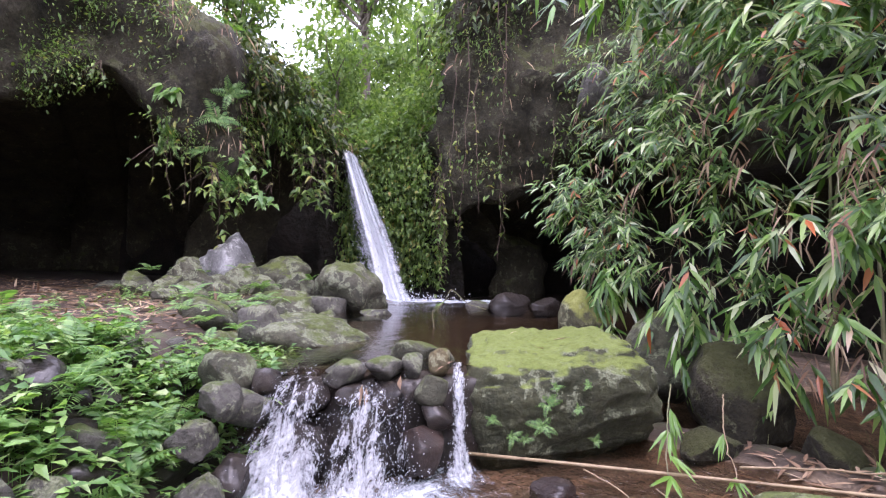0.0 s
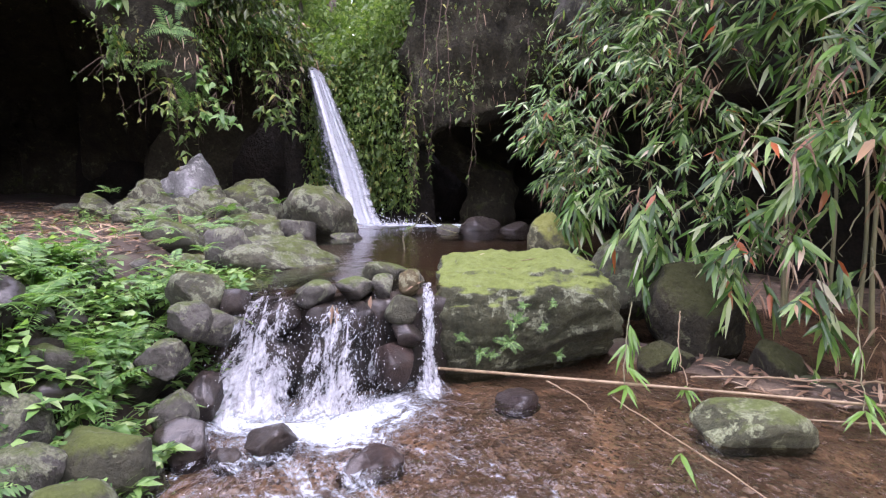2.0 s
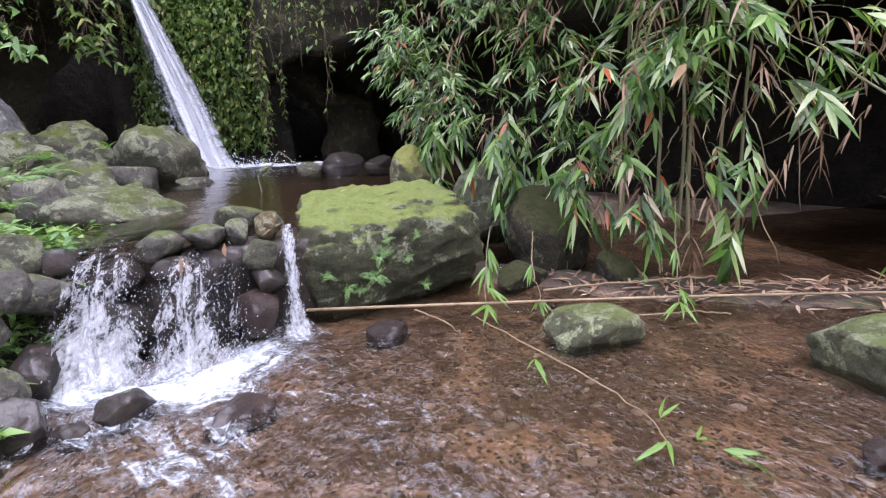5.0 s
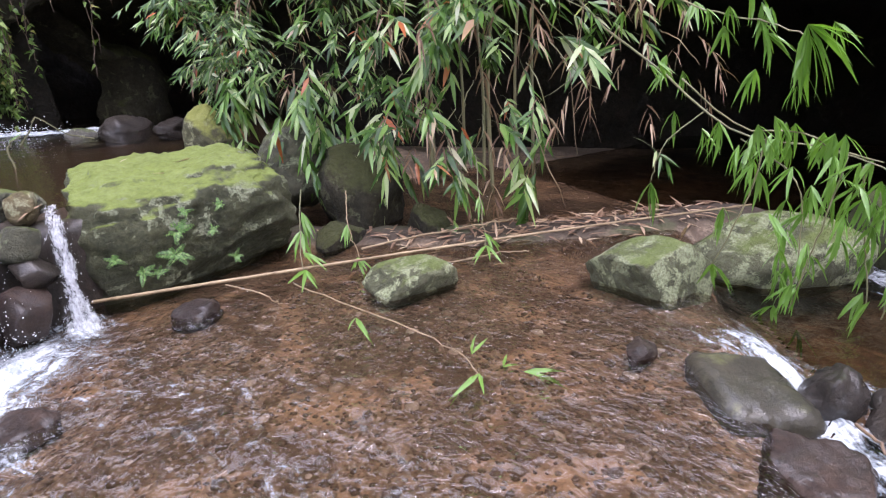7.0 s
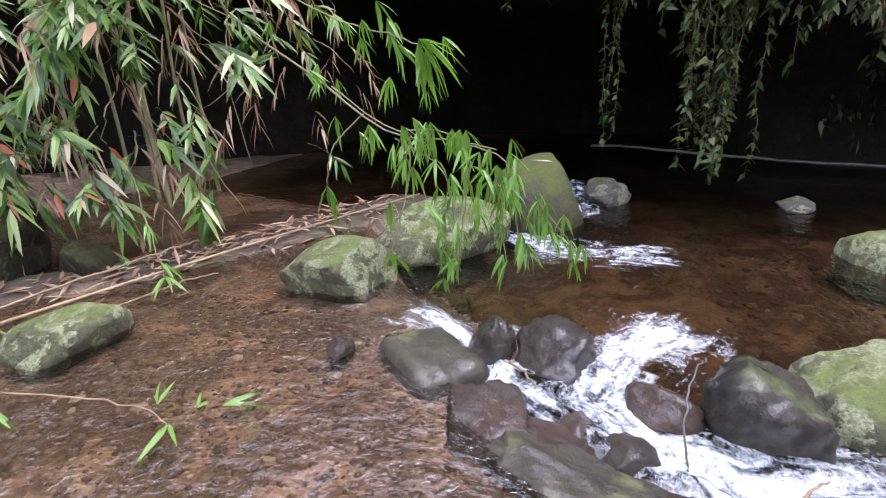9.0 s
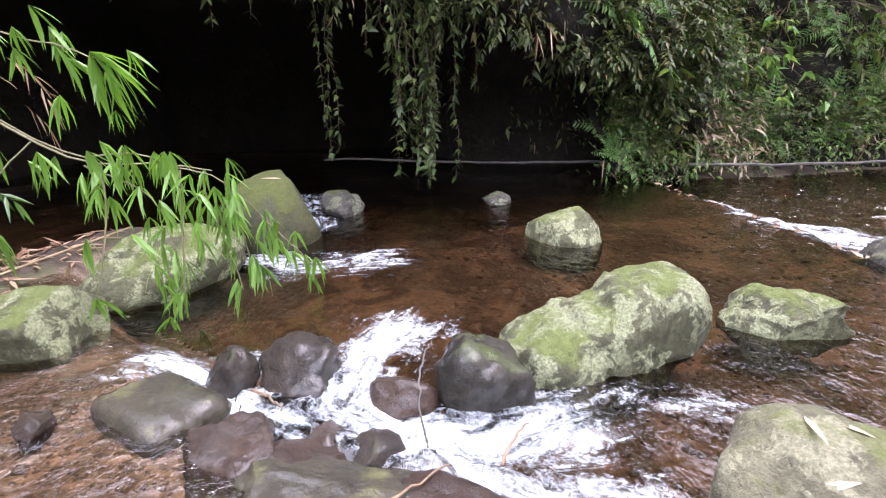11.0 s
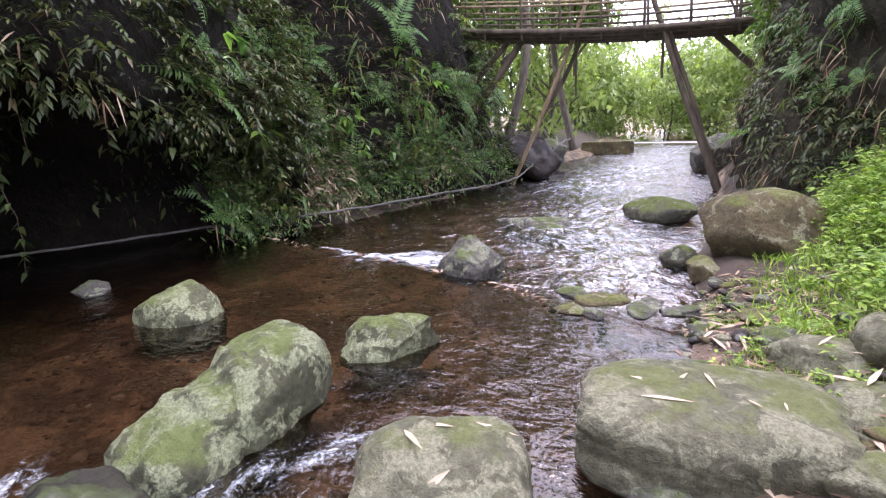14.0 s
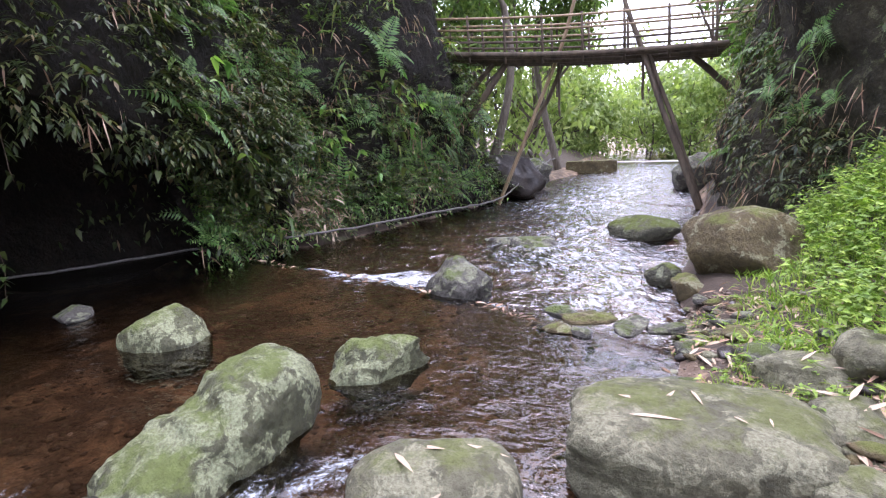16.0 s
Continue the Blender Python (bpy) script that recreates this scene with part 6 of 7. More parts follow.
# ---- falling water ----
def fall(name, label, rows, mat, nu=14, nv=40, jitter=0.03, seed=0, bulge=0.06):
    """A ribbon of water: rows of (left point, right point, strength) from the top down."""
    gg = np.random.default_rng(seed)
    R = catmull([(*a, *b, s) for a, b, s in rows], nv)
    V, F, UV = np.zeros((nv, nu, 3)), np.zeros((nv, nu)), np.zeros((nv, nu, 2))
    run = np.concatenate([[0], np.cumsum(np.linalg.norm(np.diff(R[:, :3], axis=0), axis=1))])
    wav = gg.normal(size=nu) * jitter
    for j in range(nu):
        f = j / (nu - 1)
        V[:, j] = R[:, :3] * (1 - f) + R[:, 3:6] * f
        V[:, j, 1] -= bulge * math.sin(math.pi * f) + wav[j]
        F[:, j] = R[:, 6] * (0.25 + 0.75 * math.sin(math.pi * f) ** 0.5)
        UV[:, j, 0] = f * np.linalg.norm(R[:, 3:6] - R[:, :3], axis=1).mean()
        UV[:, j, 1] = run
    ob = new(name, np_mesh(name, V.reshape(-1, 3), grid_quads(nv, nu), mat, uv=UV.reshape(-1, 2), foam=F))
    return tagged(ob, label, "water", kind="structure")


fall("water_fall", "white waterfall sliding down a dark rock chute",
     [((-2.12, 10.95, 3.72), (-1.93, 10.95, 3.70), 0.7), ((-2.02, 10.6, 3.5), (-1.70, 10.6, 3.45), 0.75), ((-1.80, 10.35, 2.6), (-1.30, 10.35, 2.55), 0.72),
      ((-1.56, 10.2, 1.6), (-0.88, 10.2, 1.55), 0.7), ((-1.40, 10.1, 0.95), (-0.70, 10.1, 0.95), 0.72), ((-1.32, 10.0, 0.62), (-0.52, 10.0, 0.62), 0.85)], M_fall, 34, 90, 0.06, 3, 0.1)
fall("water_fall_veil", "thin veil of water beside the waterfall",
     [((-2.1, 10.75, 3.4), (-1.9, 10.75, 3.4), 0.36), ((-2.0, 10.5, 2.6), (-1.4, 10.5, 2.5), 0.42), ((-1.85, 10.4, 1.6), (-1.05, 10.35, 1.6), 0.44), ((-1.75, 10.3, 0.65), (-0.7, 10.3, 0.65), 0.42)], M_fall, 20, 60, 0.05, 4)
CASC = "white cascade pouring over the stone dam"
fall("water_cascade_1", CASC, [((-1.20, 3.95, 0.71), (-0.80, 4.0, 0.71), 0.42), ((-1.24, 3.56, 0.68), (-0.76, 3.6, 0.68), 0.52), ((-1.30, 3.36, 0.42), (-0.72, 3.40, 0.42), 0.62), ((-1.46, 3.2, -0.02), (-0.60, 3.24, -0.02), 0.74)], M_cascade, 40, 60, 0.035, 5)
fall("water_cascade_2", CASC, [((-0.70, 3.85, 0.62), (-0.44, 3.85, 0.62), 0.42), ((-0.72, 3.54, 0.57), (-0.28, 3.54, 0.58), 0.56), ((-0.78, 3.38, 0.3), (-0.24, 3.38, 0.32), 0.60), ((-0.84, 3.26, -0.02), (-0.18, 3.26, -0.02), 0.68)], M_cascade, 34, 60, 0.035, 6)
fall("water_cascade_3", CASC, [((-0.36, 3.85, 0.66), (-0.2, 3.85, 0.66), 0.4), ((-0.34, 3.58, 0.58), (-0.18, 3.58, 0.58), 0.46), ((-0.36, 3.46, 0.25), (-0.16, 3.44, 0.25), 0.48), ((-0.40, 3.38, -0.02), (-0.10, 3.36, -0.02), 0.5)], M_cascade, 18, 50, 0.03, 7)
fall("water_cascade_4", CASC, [((0.06, 4.1, 0.70), (0.17, 4.1, 0.70), 0.6), ((0.05, 3.76, 0.64), (0.18, 3.78, 0.64), 0.66), ((0.04, 3.64, 0.3), (0.2, 3.66, 0.3), 0.62), ((0.0, 3.56, -0.02), (0.26, 3.58, -0.02), 0.72)], M_cascade, 18, 50, 0.02, 8, 0.03)
M_spray = plain_mat("spray_drops", (0.8, 0.83, 0.86), (0.88, 0.9, 0.92), 5, 0.3)


def beads(name, label, P, D, S):
    """Flying drops of water: place, speed and size of each, drawn out along the speed."""
    P, D, S = np.asarray(P), np.asarray(D), np.asarray(S)[:, None]
    sp = np.linalg.norm(D, axis=1, keepdims=True)
    A = unit(D)
    B = unit(np.cross(A, (0.3, 0.9, 0.2)))
    C = np.cross(A, B)
    ln = S * (1 + 0.55 * sp)
    V = np.stack([P + A * ln, P - A * ln, P + B * S, P - B * S, P + C * S, P - C * S], 1).reshape(-1, 3)
    tri = np.array([(0, 2, 4), (0, 4, 3), (0, 3, 5), (0, 5, 2), (1, 4, 2), (1, 3, 4), (1, 5, 3), (1, 2, 5)])
    T = (np.arange(len(P))[:, None, None] * 6 + tri[None]).reshape(-1, 3)
    me = bpy.data.meshes.new(name)
    me.from_pydata(V.tolist(), [], T.tolist())
    me.polygons.foreach_set("use_smooth", np.ones(len(T), bool))
    me.materials.append(M_spray)
    return tagged(new(name, me), label, "water", kind="stuff")


def pour(gg, n, a, b, h, out, spread):
    """Drops on their way down from a lip."""
    f = gg.random(n)[:, None]
    v0 = np.stack([0.22 * gg.normal(size=n) * spread, -out * gg.uniform(0.5, 1.35, n), 0.15 * gg.normal(size=n)], 1)
    t = (math.sqrt(2 * h / 9.8) * gg.random(n) ** 0.6)[:, None]
    p = np.asarray(a) * (1 - f) + np.asarray(b) * f + v0 * t + np.array([0, 0, -4.9]) * t * t
    return p, v0 + np.array([0, 0, -9.8]) * t


dr = np.random.default_rng(9)
P, D = [], []
for a, b, h, n in (((-1.26, 3.55, 0.68), (-0.74, 3.6, 0.68), 0.68, 800), ((-0.74, 3.53, 0.57), (-0.26, 3.53, 0.57), 0.57, 600), ((-0.34, 3.56, 0.56), (-0.14, 3.56, 0.56), 0.56, 120), ((0.04, 3.76, 0.64), (0.19, 3.78, 0.64), 0.64, 160)):
    p, d = pour(dr, n, a, b, h, 0.75 if n > 500 else 0.35, 1.5 if n > 500 else 0.6)
    P.append(p), D.append(d)
n = 800
p = np.stack([dr.uniform(-1.4, -0.05, n), 3.22 + 0.16 * dr.normal(size=n), 0.02 + 0.13 * np.abs(dr.normal(size=n))], 1)
P.append(p), D.append(0.8 * dr.normal(size=(n, 3)))
P, D = np.concatenate(P), np.concatenate(D)
beads("water_spray", "white drops flying off the cascade", P, D, 0.0012 + 0.003 * dr.random(len(P)) ** 3)
n = 700
f = dr.random(n)
c = catmull([(-1.98, 10.75, 3.6), (-1.84, 10.5, 3.4), (-1.54, 10.3, 2.55), (-1.2, 10.15, 1.6), (-0.98, 10.05, 0.95), (-0.85, 9.95, 0.62)], 200)[(f * 199).astype(int)]
P = c + np.stack([dr.normal(size=n) * (0.05 + 0.18 * f), -0.08 * np.abs(dr.normal(size=n)), 0.05 * dr.normal(size=n)], 1)
beads("waterfall_spray", "white drops thrown off the waterfall", P, np.tile((1.0, -0.3, -3.2), (n, 1)), 0.003 + 0.006 * dr.random(n) ** 2)
n = 400
P = np.stack([dr.normal(size=n) * 0.45 - 0.5, 9.85 + 0.2 * dr.normal(size=n), 0.70 + 0.07 * np.abs(dr.normal(size=n))], 1)
beads("plunge_spray", "white drops leaping where the waterfall lands", P, 0.8 * dr.normal(size=(n, 3)), 0.003 + 0.007 * dr.random(n) ** 2)

# ---- canes, twigs and hose ----
cane = new("bamboo_pole")
tagged(cane, "long dry bamboo pole lying across the shallow water", "pole")
path = curve_pts([(0.12, 3.96, 0.04), (0.9, 3.62, 0.09), (2.6, 3.04, 0.13), (3.9, 2.52, 0.17), (5.15, 2.0, 0.2)], 40)
shaft = part("cane", tube_mesh("cane", path, 0.0135, 0.008, M_drycane, 8), cane)
for k in range(4, 40, 4):
    part("node_ring", tube_mesh("node_ring", [path[k] - 0.006 * unit(path[k] - path[k - 1]), path[k] + 0.006 * unit(path[k] - path[k - 1])], 0.0155 - 0.00014 * k, 0.0155 - 0.00014 * k, M_drycane, 8), shaft)


def twig(label, pts, r0, r1, mat, leaf_at=(), n=20, jit=0.008, seed=0):
    ob = new("fallen_twig")
    ob.location = pts[0]
    tagged(ob, label, "twig")
    held(part("stem", tube_mesh("stem", curve_pts(pts, n, jit, seed), r0, r1, mat, 5), ob), ob)
    gg = np.random.default_rng(seed)
    for base, d, k, ln, sp in leaf_at:
        leaf_fan(ob, base, d, k, ln, sp, gg)
    return ob


twig("thin bamboo twig with green leaves floating on the water", [(1.35, 3.3, 0.06), (1.55, 2.55, 0.05), (1.7, 1.95, 0.03), (1.65, 1.66, 0.02)], 0.005, 0.003, M_drycane,
     [((1.65, 1.66, 0.03), (-0.5, -0.15, 0.05), 3, 0.24, 0.5), ((1.72, 1.8, 0.05), (0.3, 0.2, 0.1), 2, 0.2, 0.4), ((1.44, 2.55, 0.06), (-0.3, -0.9, 0.0), 3, 0.22, 0.5)], seed=3)
twig("green bamboo leaves lying in shallow water", [(1.85, 1.5, 0.01), (2.0, 1.5, 0.015)], 0.003, 0.002, M_culm, [((1.85, 1.55, 0.015), (0.5, -0.4, 0.02), 4, 0.24, 0.7), ((1.8, 1.65, 0.012), (0.4, 0.2, 0.02), 2, 0.16, 0.5)], seed=4)
twig("dry bamboo twig with brown leaves by the boulder", [(0.95, 3.5, 0.1), (1.12, 3.3, 0.06), (1.2, 3.12, 0.01)], 0.006, 0.003, M_drycane, seed=5)
twig("dark curved twig stuck in the rapids", [(2.25, -0.45, -0.1), (2.35, -0.42, 0.06), (2.55, -0.45, 0.16), (2.68, -0.5, 0.18)], 0.0055, 0.0035, M_hose, seed=6)
twig("curved green shoot rising from the pool", [(-0.1, 8.3, 0.66), (0.05, 8.3, 0.85), (0.15, 8.3, 1.0), (0.4, 8.3, 0.78), (0.7, 8.4, 0.68)], 0.012, 0.006, M_culm, [((0.05, 8.3, 0.98), (-0.5, 0, 0.5), 3, 0.2, 0.8)], seed=7)
twig("short green shoot in the upper pool", [(-0.1, 6.3, 0.66), (-0.12, 6.3, 0.85), (-0.02, 6.3, 0.95)], 0.01, 0.005, M_culm, [((-0.1, 6.3, 0.9), (0.4, 0, 0.4), 2, 0.18, 0.6)], seed=8)
twig("fallen cane beside the bamboo pole", [(2.0, 3.5, 0.12), (2.7, 3.35, 0.15), (3.4, 3.2, 0.16)], 0.009, 0.006, M_drycane, seed=9)
twig("fallen dry cane under the bamboo", [(2.4, 3.0, 0.03), (2.8, 2.85, 0.06), (3.1, 2.75, 0.05)], 0.007, 0.004, M_drycane, seed=10)
twig("bamboo twig with fresh leaves fallen over the pole", [(1.75, 4.0, 0.55), (1.55, 3.6, 0.30), (1.42, 3.28, 0.12)], 0.006, 0.003, M_culm,
     [((1.58, 3.65, 0.32), (-0.2, -0.5, -0.6), 6, 0.26, 0.8), ((1.45, 3.3, 0.14), (-0.4, -0.6, -0.1), 6, 0.24, 0.9), ((1.5, 3.45, 0.22), (0.4, -0.6, -0.3), 5, 0.24, 0.8), ((1.66, 3.8, 0.42), (0.1, -0.5, -0.8), 6, 0.28, 0.7)], seed=21)
twig("leafy bamboo tip drooping over the pole", [(3.1, 3.4, 0.75), (2.9, 3.12, 0.42), (2.78, 2.9, 0.10)], 0.006, 0.003, M_culm,
     [((2.92, 3.15, 0.45), (-0.2, -0.4, -0.8), 6, 0.24, 0.7), ((2.82, 2.97, 0.2), (0.2, -0.5, -0.4), 6, 0.22, 0.9), ((2.78, 2.9, 0.12), (-0.4, -0.6, -0.1), 5, 0.22, 0.9)], seed=22)
twig("dry leafy twig caught between bamboo and boulder", [(2.1, 3.9, 0.5), (1.95, 3.6, 0.3), (1.9, 3.35, 0.08)], 0.005, 0.003, M_drycane,
     [((1.95, 3.62, 0.3), (-0.2, -0.4, -0.8), 5, 0.2, 0.8), ((1.9, 3.38, 0.1), (-0.2, -0.6, -0.2), 5, 0.2, 0.9)], seed=23)
for k, pts in enumerate(([(1.98, -0.72, 0.0), (2.10, -0.80, 0.03), (2.22, -0.90, 0.02)], [(1.62, -0.05, 0.0), (1.85, -0.30, 0.02), (2.02, -0.52, 0.0)], [(2.72, 0.42, -0.04), (2.6, 0.30, -0.02), (2.52, 0.22, -0.04)])):
    ob = new("driftwood", tube_mesh("driftwood", curve_pts(pts, 14, 0.007, 60 + k), 0.009, 0.004, M_wood, 5))
    tagged(ob, "splintered wet driftwood caught at the rapids", "driftwood", "driftwood in the rapids")
hose = new("water_hose", tube_mesh("water_hose", curve_pts([(9.75, 0.8, 0.02), (9.5, 0.2, 0.06), (9.0, -1.5, 0.02), (8.5, -3.9, 0.02), (7.65, -5.5, 0.06), (7.75, -8.0, 0.0), (7.9, -10.2, -0.05), (8.6, -12.0, 0.0), (9.6, -14.4, 0.3), (10.4, -17.0, 0.5)], 80, 0.012, 2), 0.019, 0.019, M_hose, 8))
tagged(hose, "grey water hose running along the far bank", "hose")

# dry leaves lying on the pale boulders
gl = np.random.default_rng(14)
PALE = []
for k in range(3):
    v, q = leaf_arrays([(0, 0, 0)], [(1, 0, 0)], 1.0, 0.14, "lance", 0.05 * k - 0.04, 0.12, 0.0)
    PALE.append(np_mesh("dry_leaf", v, q, M_pale_leaf, smooth=False))
BROWN = np_mesh("brown_leaf", *leaf_arrays([(0, 0, 0)], [(1, 0, 0)], 1.0, 0.2, "lance", 0.1, 0.2, 0.0), M_dry_leaf, smooth=False)


def named(words):
    return [o for o in bpy.data.objects if words in str(o.get("label", ""))][0]


def top_of(ob, x, y):
    """Height of a stone's surface above a place in the plan."""
    me = ob.data
    tr = BVHTree.FromPolygons([ob.matrix_world @ v.co for v in me.vertices], [p.vertices[:] for p in me.polygons])
    hit = tr.ray_cast(Vector((x, y, 6)), Vector((0, 0, -1)))
    return (hit[0].z, hit[1]) if hit[0] else (height(x, y), Vector((0, 0, 1)))


SPOTS = (("flat-topped pale", ((1.66, -1.95, 20, 0.24), (1.52, -1.78, 75, 0.2), (1.42, -1.62, 60, 0.19), (1.80, -1.80, 160, 0.2), (1.62, -2.05, 200, 0.19))),
         ("broad flat slab", ((1.30, -2.80, 200, 0.14), (1.10, -2.98, 80, 0.14), (1.04, -3.02, 130, 0.14), (1.18, -2.66, 205, 0.22), (0.82, -2.90, 150, 0.08), (0.70, -2.98, 110, 0.09))),
         ("large blocky", ((0.75, 4.32, 10, 0.3), (0.95, 4.45, 25, 0.3), (1.1, 4.5, 190, 0.24), (1.25, 4.4, 15, 0.3), (0.6, 4.6, 60, 0.14), (0.9, 4.75, 130, 0.14))),
         ("smooth grey-green", ((0.6, -3.9, 200, 0.2), (0.74, -3.88, 250, 0.16))), ("pale stone beside", ((0.42, -3.44, 240, 0.2), (0.48, -3.48, 260, 0.2))),
         ("long humped", ((3.1, -1.45, 80, 0.1),)), ("upright smooth olive", ((5.55, 0.72, 100, 0.2),)))
for words, items in SPOTS:
    stone = named(words)
    for x, y, turn, ln in items:
        z, nr = top_of(stone, x, y)
        ob = new("dry_leaf", PALE[gl.integers(0, 3)])
        ob.matrix_world = Matrix.Translation((x, y, z + 0.006)) @ Vector((0, 0, 1)).rotation_difference(nr).to_matrix().to_4x4() @ pose(0, 0, 0, 0, 0, turn) @ Matrix.Diagonal((ln, ln, ln, 1))
        tagged(ob, "pale dry bamboo leaf lying on a boulder", "leaf", "dry leaves on the boulders")
# brown leaves caught on the dam
for x, y, z, turn, tip in ((-0.56, 3.66, 0.62, 250, 70), (-0.53, 3.64, 0.60, 270, 80), (-0.30, 3.76, 0.66, 260, 60), (-1.22, 3.44, 0.62, 250, 60), (-1.26, 3.46, 0.62, 280, 50), (0.08, 3.9, 0.74, 200, 20), (-1.3, 3.7, 0.78, 160, 10)):
    ob = new("brown_leaf", BROWN)
    ob.matrix_world = pose(x, y, z, 0, tip, turn) @ Matrix.Diagonal((0.16, 0.16, 0.16, 1))
    tagged(ob, "wet orange-brown leaf caught on the dam", "leaf", "brown leaves on the dam")

# ---- bamboo footbridge ----
bridge = new("footbridge")
tagged(bridge, "rustic bamboo footbridge high over the stream", "bridge")
A, B = np.array([10.2, -11.3, 3.42]), np.array([3.4, -13.9, 2.95])
ax = unit(B - A)
sd = unit(np.cross(ax, (0, 0, 1.0)))
if sd[1] < 0:
    sd = -sd  # towards the viewer
for k in range(7):
    o = sd * (0.6 - 0.2 * k) + np.array([0, 0, 0.07 * (k % 2) + (0.1 if k == 0 else 0)])
    sagged = [A + (B - A) * f + o - np.array([0, 0, 0.12 * math.sin(math.pi * f)]) for f in np.linspace(-0.05, 1.05, 16)]
    part("beam", tube_mesh("beam", sagged, 0.065, 0.055, M_darkcane, 8), bridge)
for k in range(46):
    f = k / 45
    c = A + (B - A) * f + np.array([0, 0, 0.10 - 0.12 * math.sin(math.pi * f)])
    part("deck_slat", tube_mesh("deck_slat", [c + sd * 0.5, c, c - sd * 0.5], 0.055, 0.05, M_darkcane, 6), bridge)
for s_ in (0.58, -0.58):
    for k in range(9):
        f = k / 8
        c = A + (B - A) * f + sd * s_ - np.array([0, 0, 0.12 * math.sin(math.pi * f)])
        part("rail_post", tube_mesh("rail_post", [c - (0, 0, 0.1), c + (0, 0, 0.5), c + (0.02, 0, 1.0)], 0.035, 0.03, M_darkcane, 6), bridge)
    for h in (0.38, 0.66, 0.93):
        p = [A + (B - A) * f + sd * s_ + np.array([0, 0, h - 0.12 * math.sin(math.pi * f)]) for f in np.linspace(-0.03, 1.03, 12)]
        part("rail", tube_mesh("rail", p, 0.03, 0.026, M_drycane if h > 0.5 else M_darkcane, 6), bridge)
for name_, pts, r0, r1, m in (
        ("pole", [(8.75, -11.55, -0.35), (7.39, -12.3, 3.2), (6.95, -12.5, 4.7)], 0.055, 0.04, M_drycane),
        ("pole", [(4.0, -12.6, -0.6), (5.43, -12.71, 2.98), (6.1, -12.8, 4.7)], 0.075, 0.05, M_darkcane),
        ("pole", [(4.15, -12.95, -0.4), (4.8, -12.9, 1.5), (5.4, -12.9, 3.0)], 0.06, 0.05, M_darkcane),
        ("brace", [(8.39, -12.33, 1.3), (7.9, -12.7, 2.3), (7.5, -12.8, 3.15)], 0.06, 0.05, M_darkcane),
        ("brace", [(9.4, -11.3, 1.9), (8.55, -11.85, 3.2)], 0.09, 0.08, M_darkcane),
        ("brace", [(9.9, -11.2, 2.1), (9.0, -11.85, 3.2)], 0.08, 0.07, M_darkcane),
        ("brace", [(4.0, -14.0, 2.2), (4.8, -13.6, 3.05)], 0.08, 0.07, M_darkcane),
        ("hanging_stick", [(5.55, -12.95, 3.1), (5.56, -12.98, 2.05)], 0.04, 0.03, M_darkcane),
        ("hanging_stick", [(7.5, -12.55, 3.2), (7.5, -12.55, 1.8)], 0.035, 0.025, M_darkcane),
        ("stay", [(4.2, -13.4, 3.1), (3.9, -13.3, 4.9)], 0.03, 0.025, M_darkcane),
        ("stay", [(4.2, -13.5, 3.1), (4.9, -13.3, 4.9)], 0.03, 0.025, M_darkcane)):
    part(name_, tube_mesh(name_, curve_pts(pts, 10, 0.01, 3), r0, r1, m, 8), bridge)

# ---- trees ----
def limb(a, b, r0, r1, bend, gg, n=9):
    mid = (np.array(a) + np.array(b)) / 2 + bend * gg.normal(size=3)
    return tube_arrays(curve_pts([a, mid, b], n), r0, r1, 7)


def tree(label, x, y, z, h, spread, leaves, seed, leaf=0.22, mat=None, trunk_r=0.16, low=0.3, lean=(0, 0)):
    """A tapered trunk, limbs and a crown of many leaves in uneven clumps."""
    gg = np.random.default_rng(seed)
    t = new("tree")
    t.location = (x, y, z)
    tagged(t, label, "tree")
    top = np.array([lean[0], lean[1], h])
    arr = [limb((0, 0, -0.3), top * 0.75, trunk_r, trunk_r * 0.45, 0.04 * h, gg, 14)]
    P, D = [], []
    m = 16
    per = leaves // (m * 6)
    for k in range(m):
        f = low + (0.75 - low) * k / m
        a = gg.uniform(0, 6.28)
        rad = spread * gg.uniform(0.5, 1.0)
        tip = top * (f + 0.22) + np.array([math.cos(a) * rad, math.sin(a) * rad, gg.uniform(-0.05, 0.12) * h])
        arr.append(limb(top * f, tip, trunk_r * 0.35, 0.015, 0.03 * h, gg))
        for i in range(6):
            c = top * f + (tip - top * f) * gg.uniform(0.45, 1.1) + 0.16 * spread * gg.normal(size=3)
            P.append(c + 0.13 * spread * gg.normal(size=(per, 3)) * np.array([1.3, 1.3, 0.7]))
            D.append(gg.normal(size=(per, 3)) + np.array([0, 0, -0.4]))
    P, D = np.concatenate(P), np.concatenate(D)
    L = leaf * gg.uniform(0.6, 1.3, len(P))
    part("trunk", np_mesh("trunk", *join_arrays(arr), M_bark), t)
    part("crown", np_mesh("crown", *leaf_arrays(P, D, L, L * 0.5, "short", 0.2, 0.1, 0.7, gg), mat or M_tree_leaf, smooth=False), t, kind="stuff")
    return t


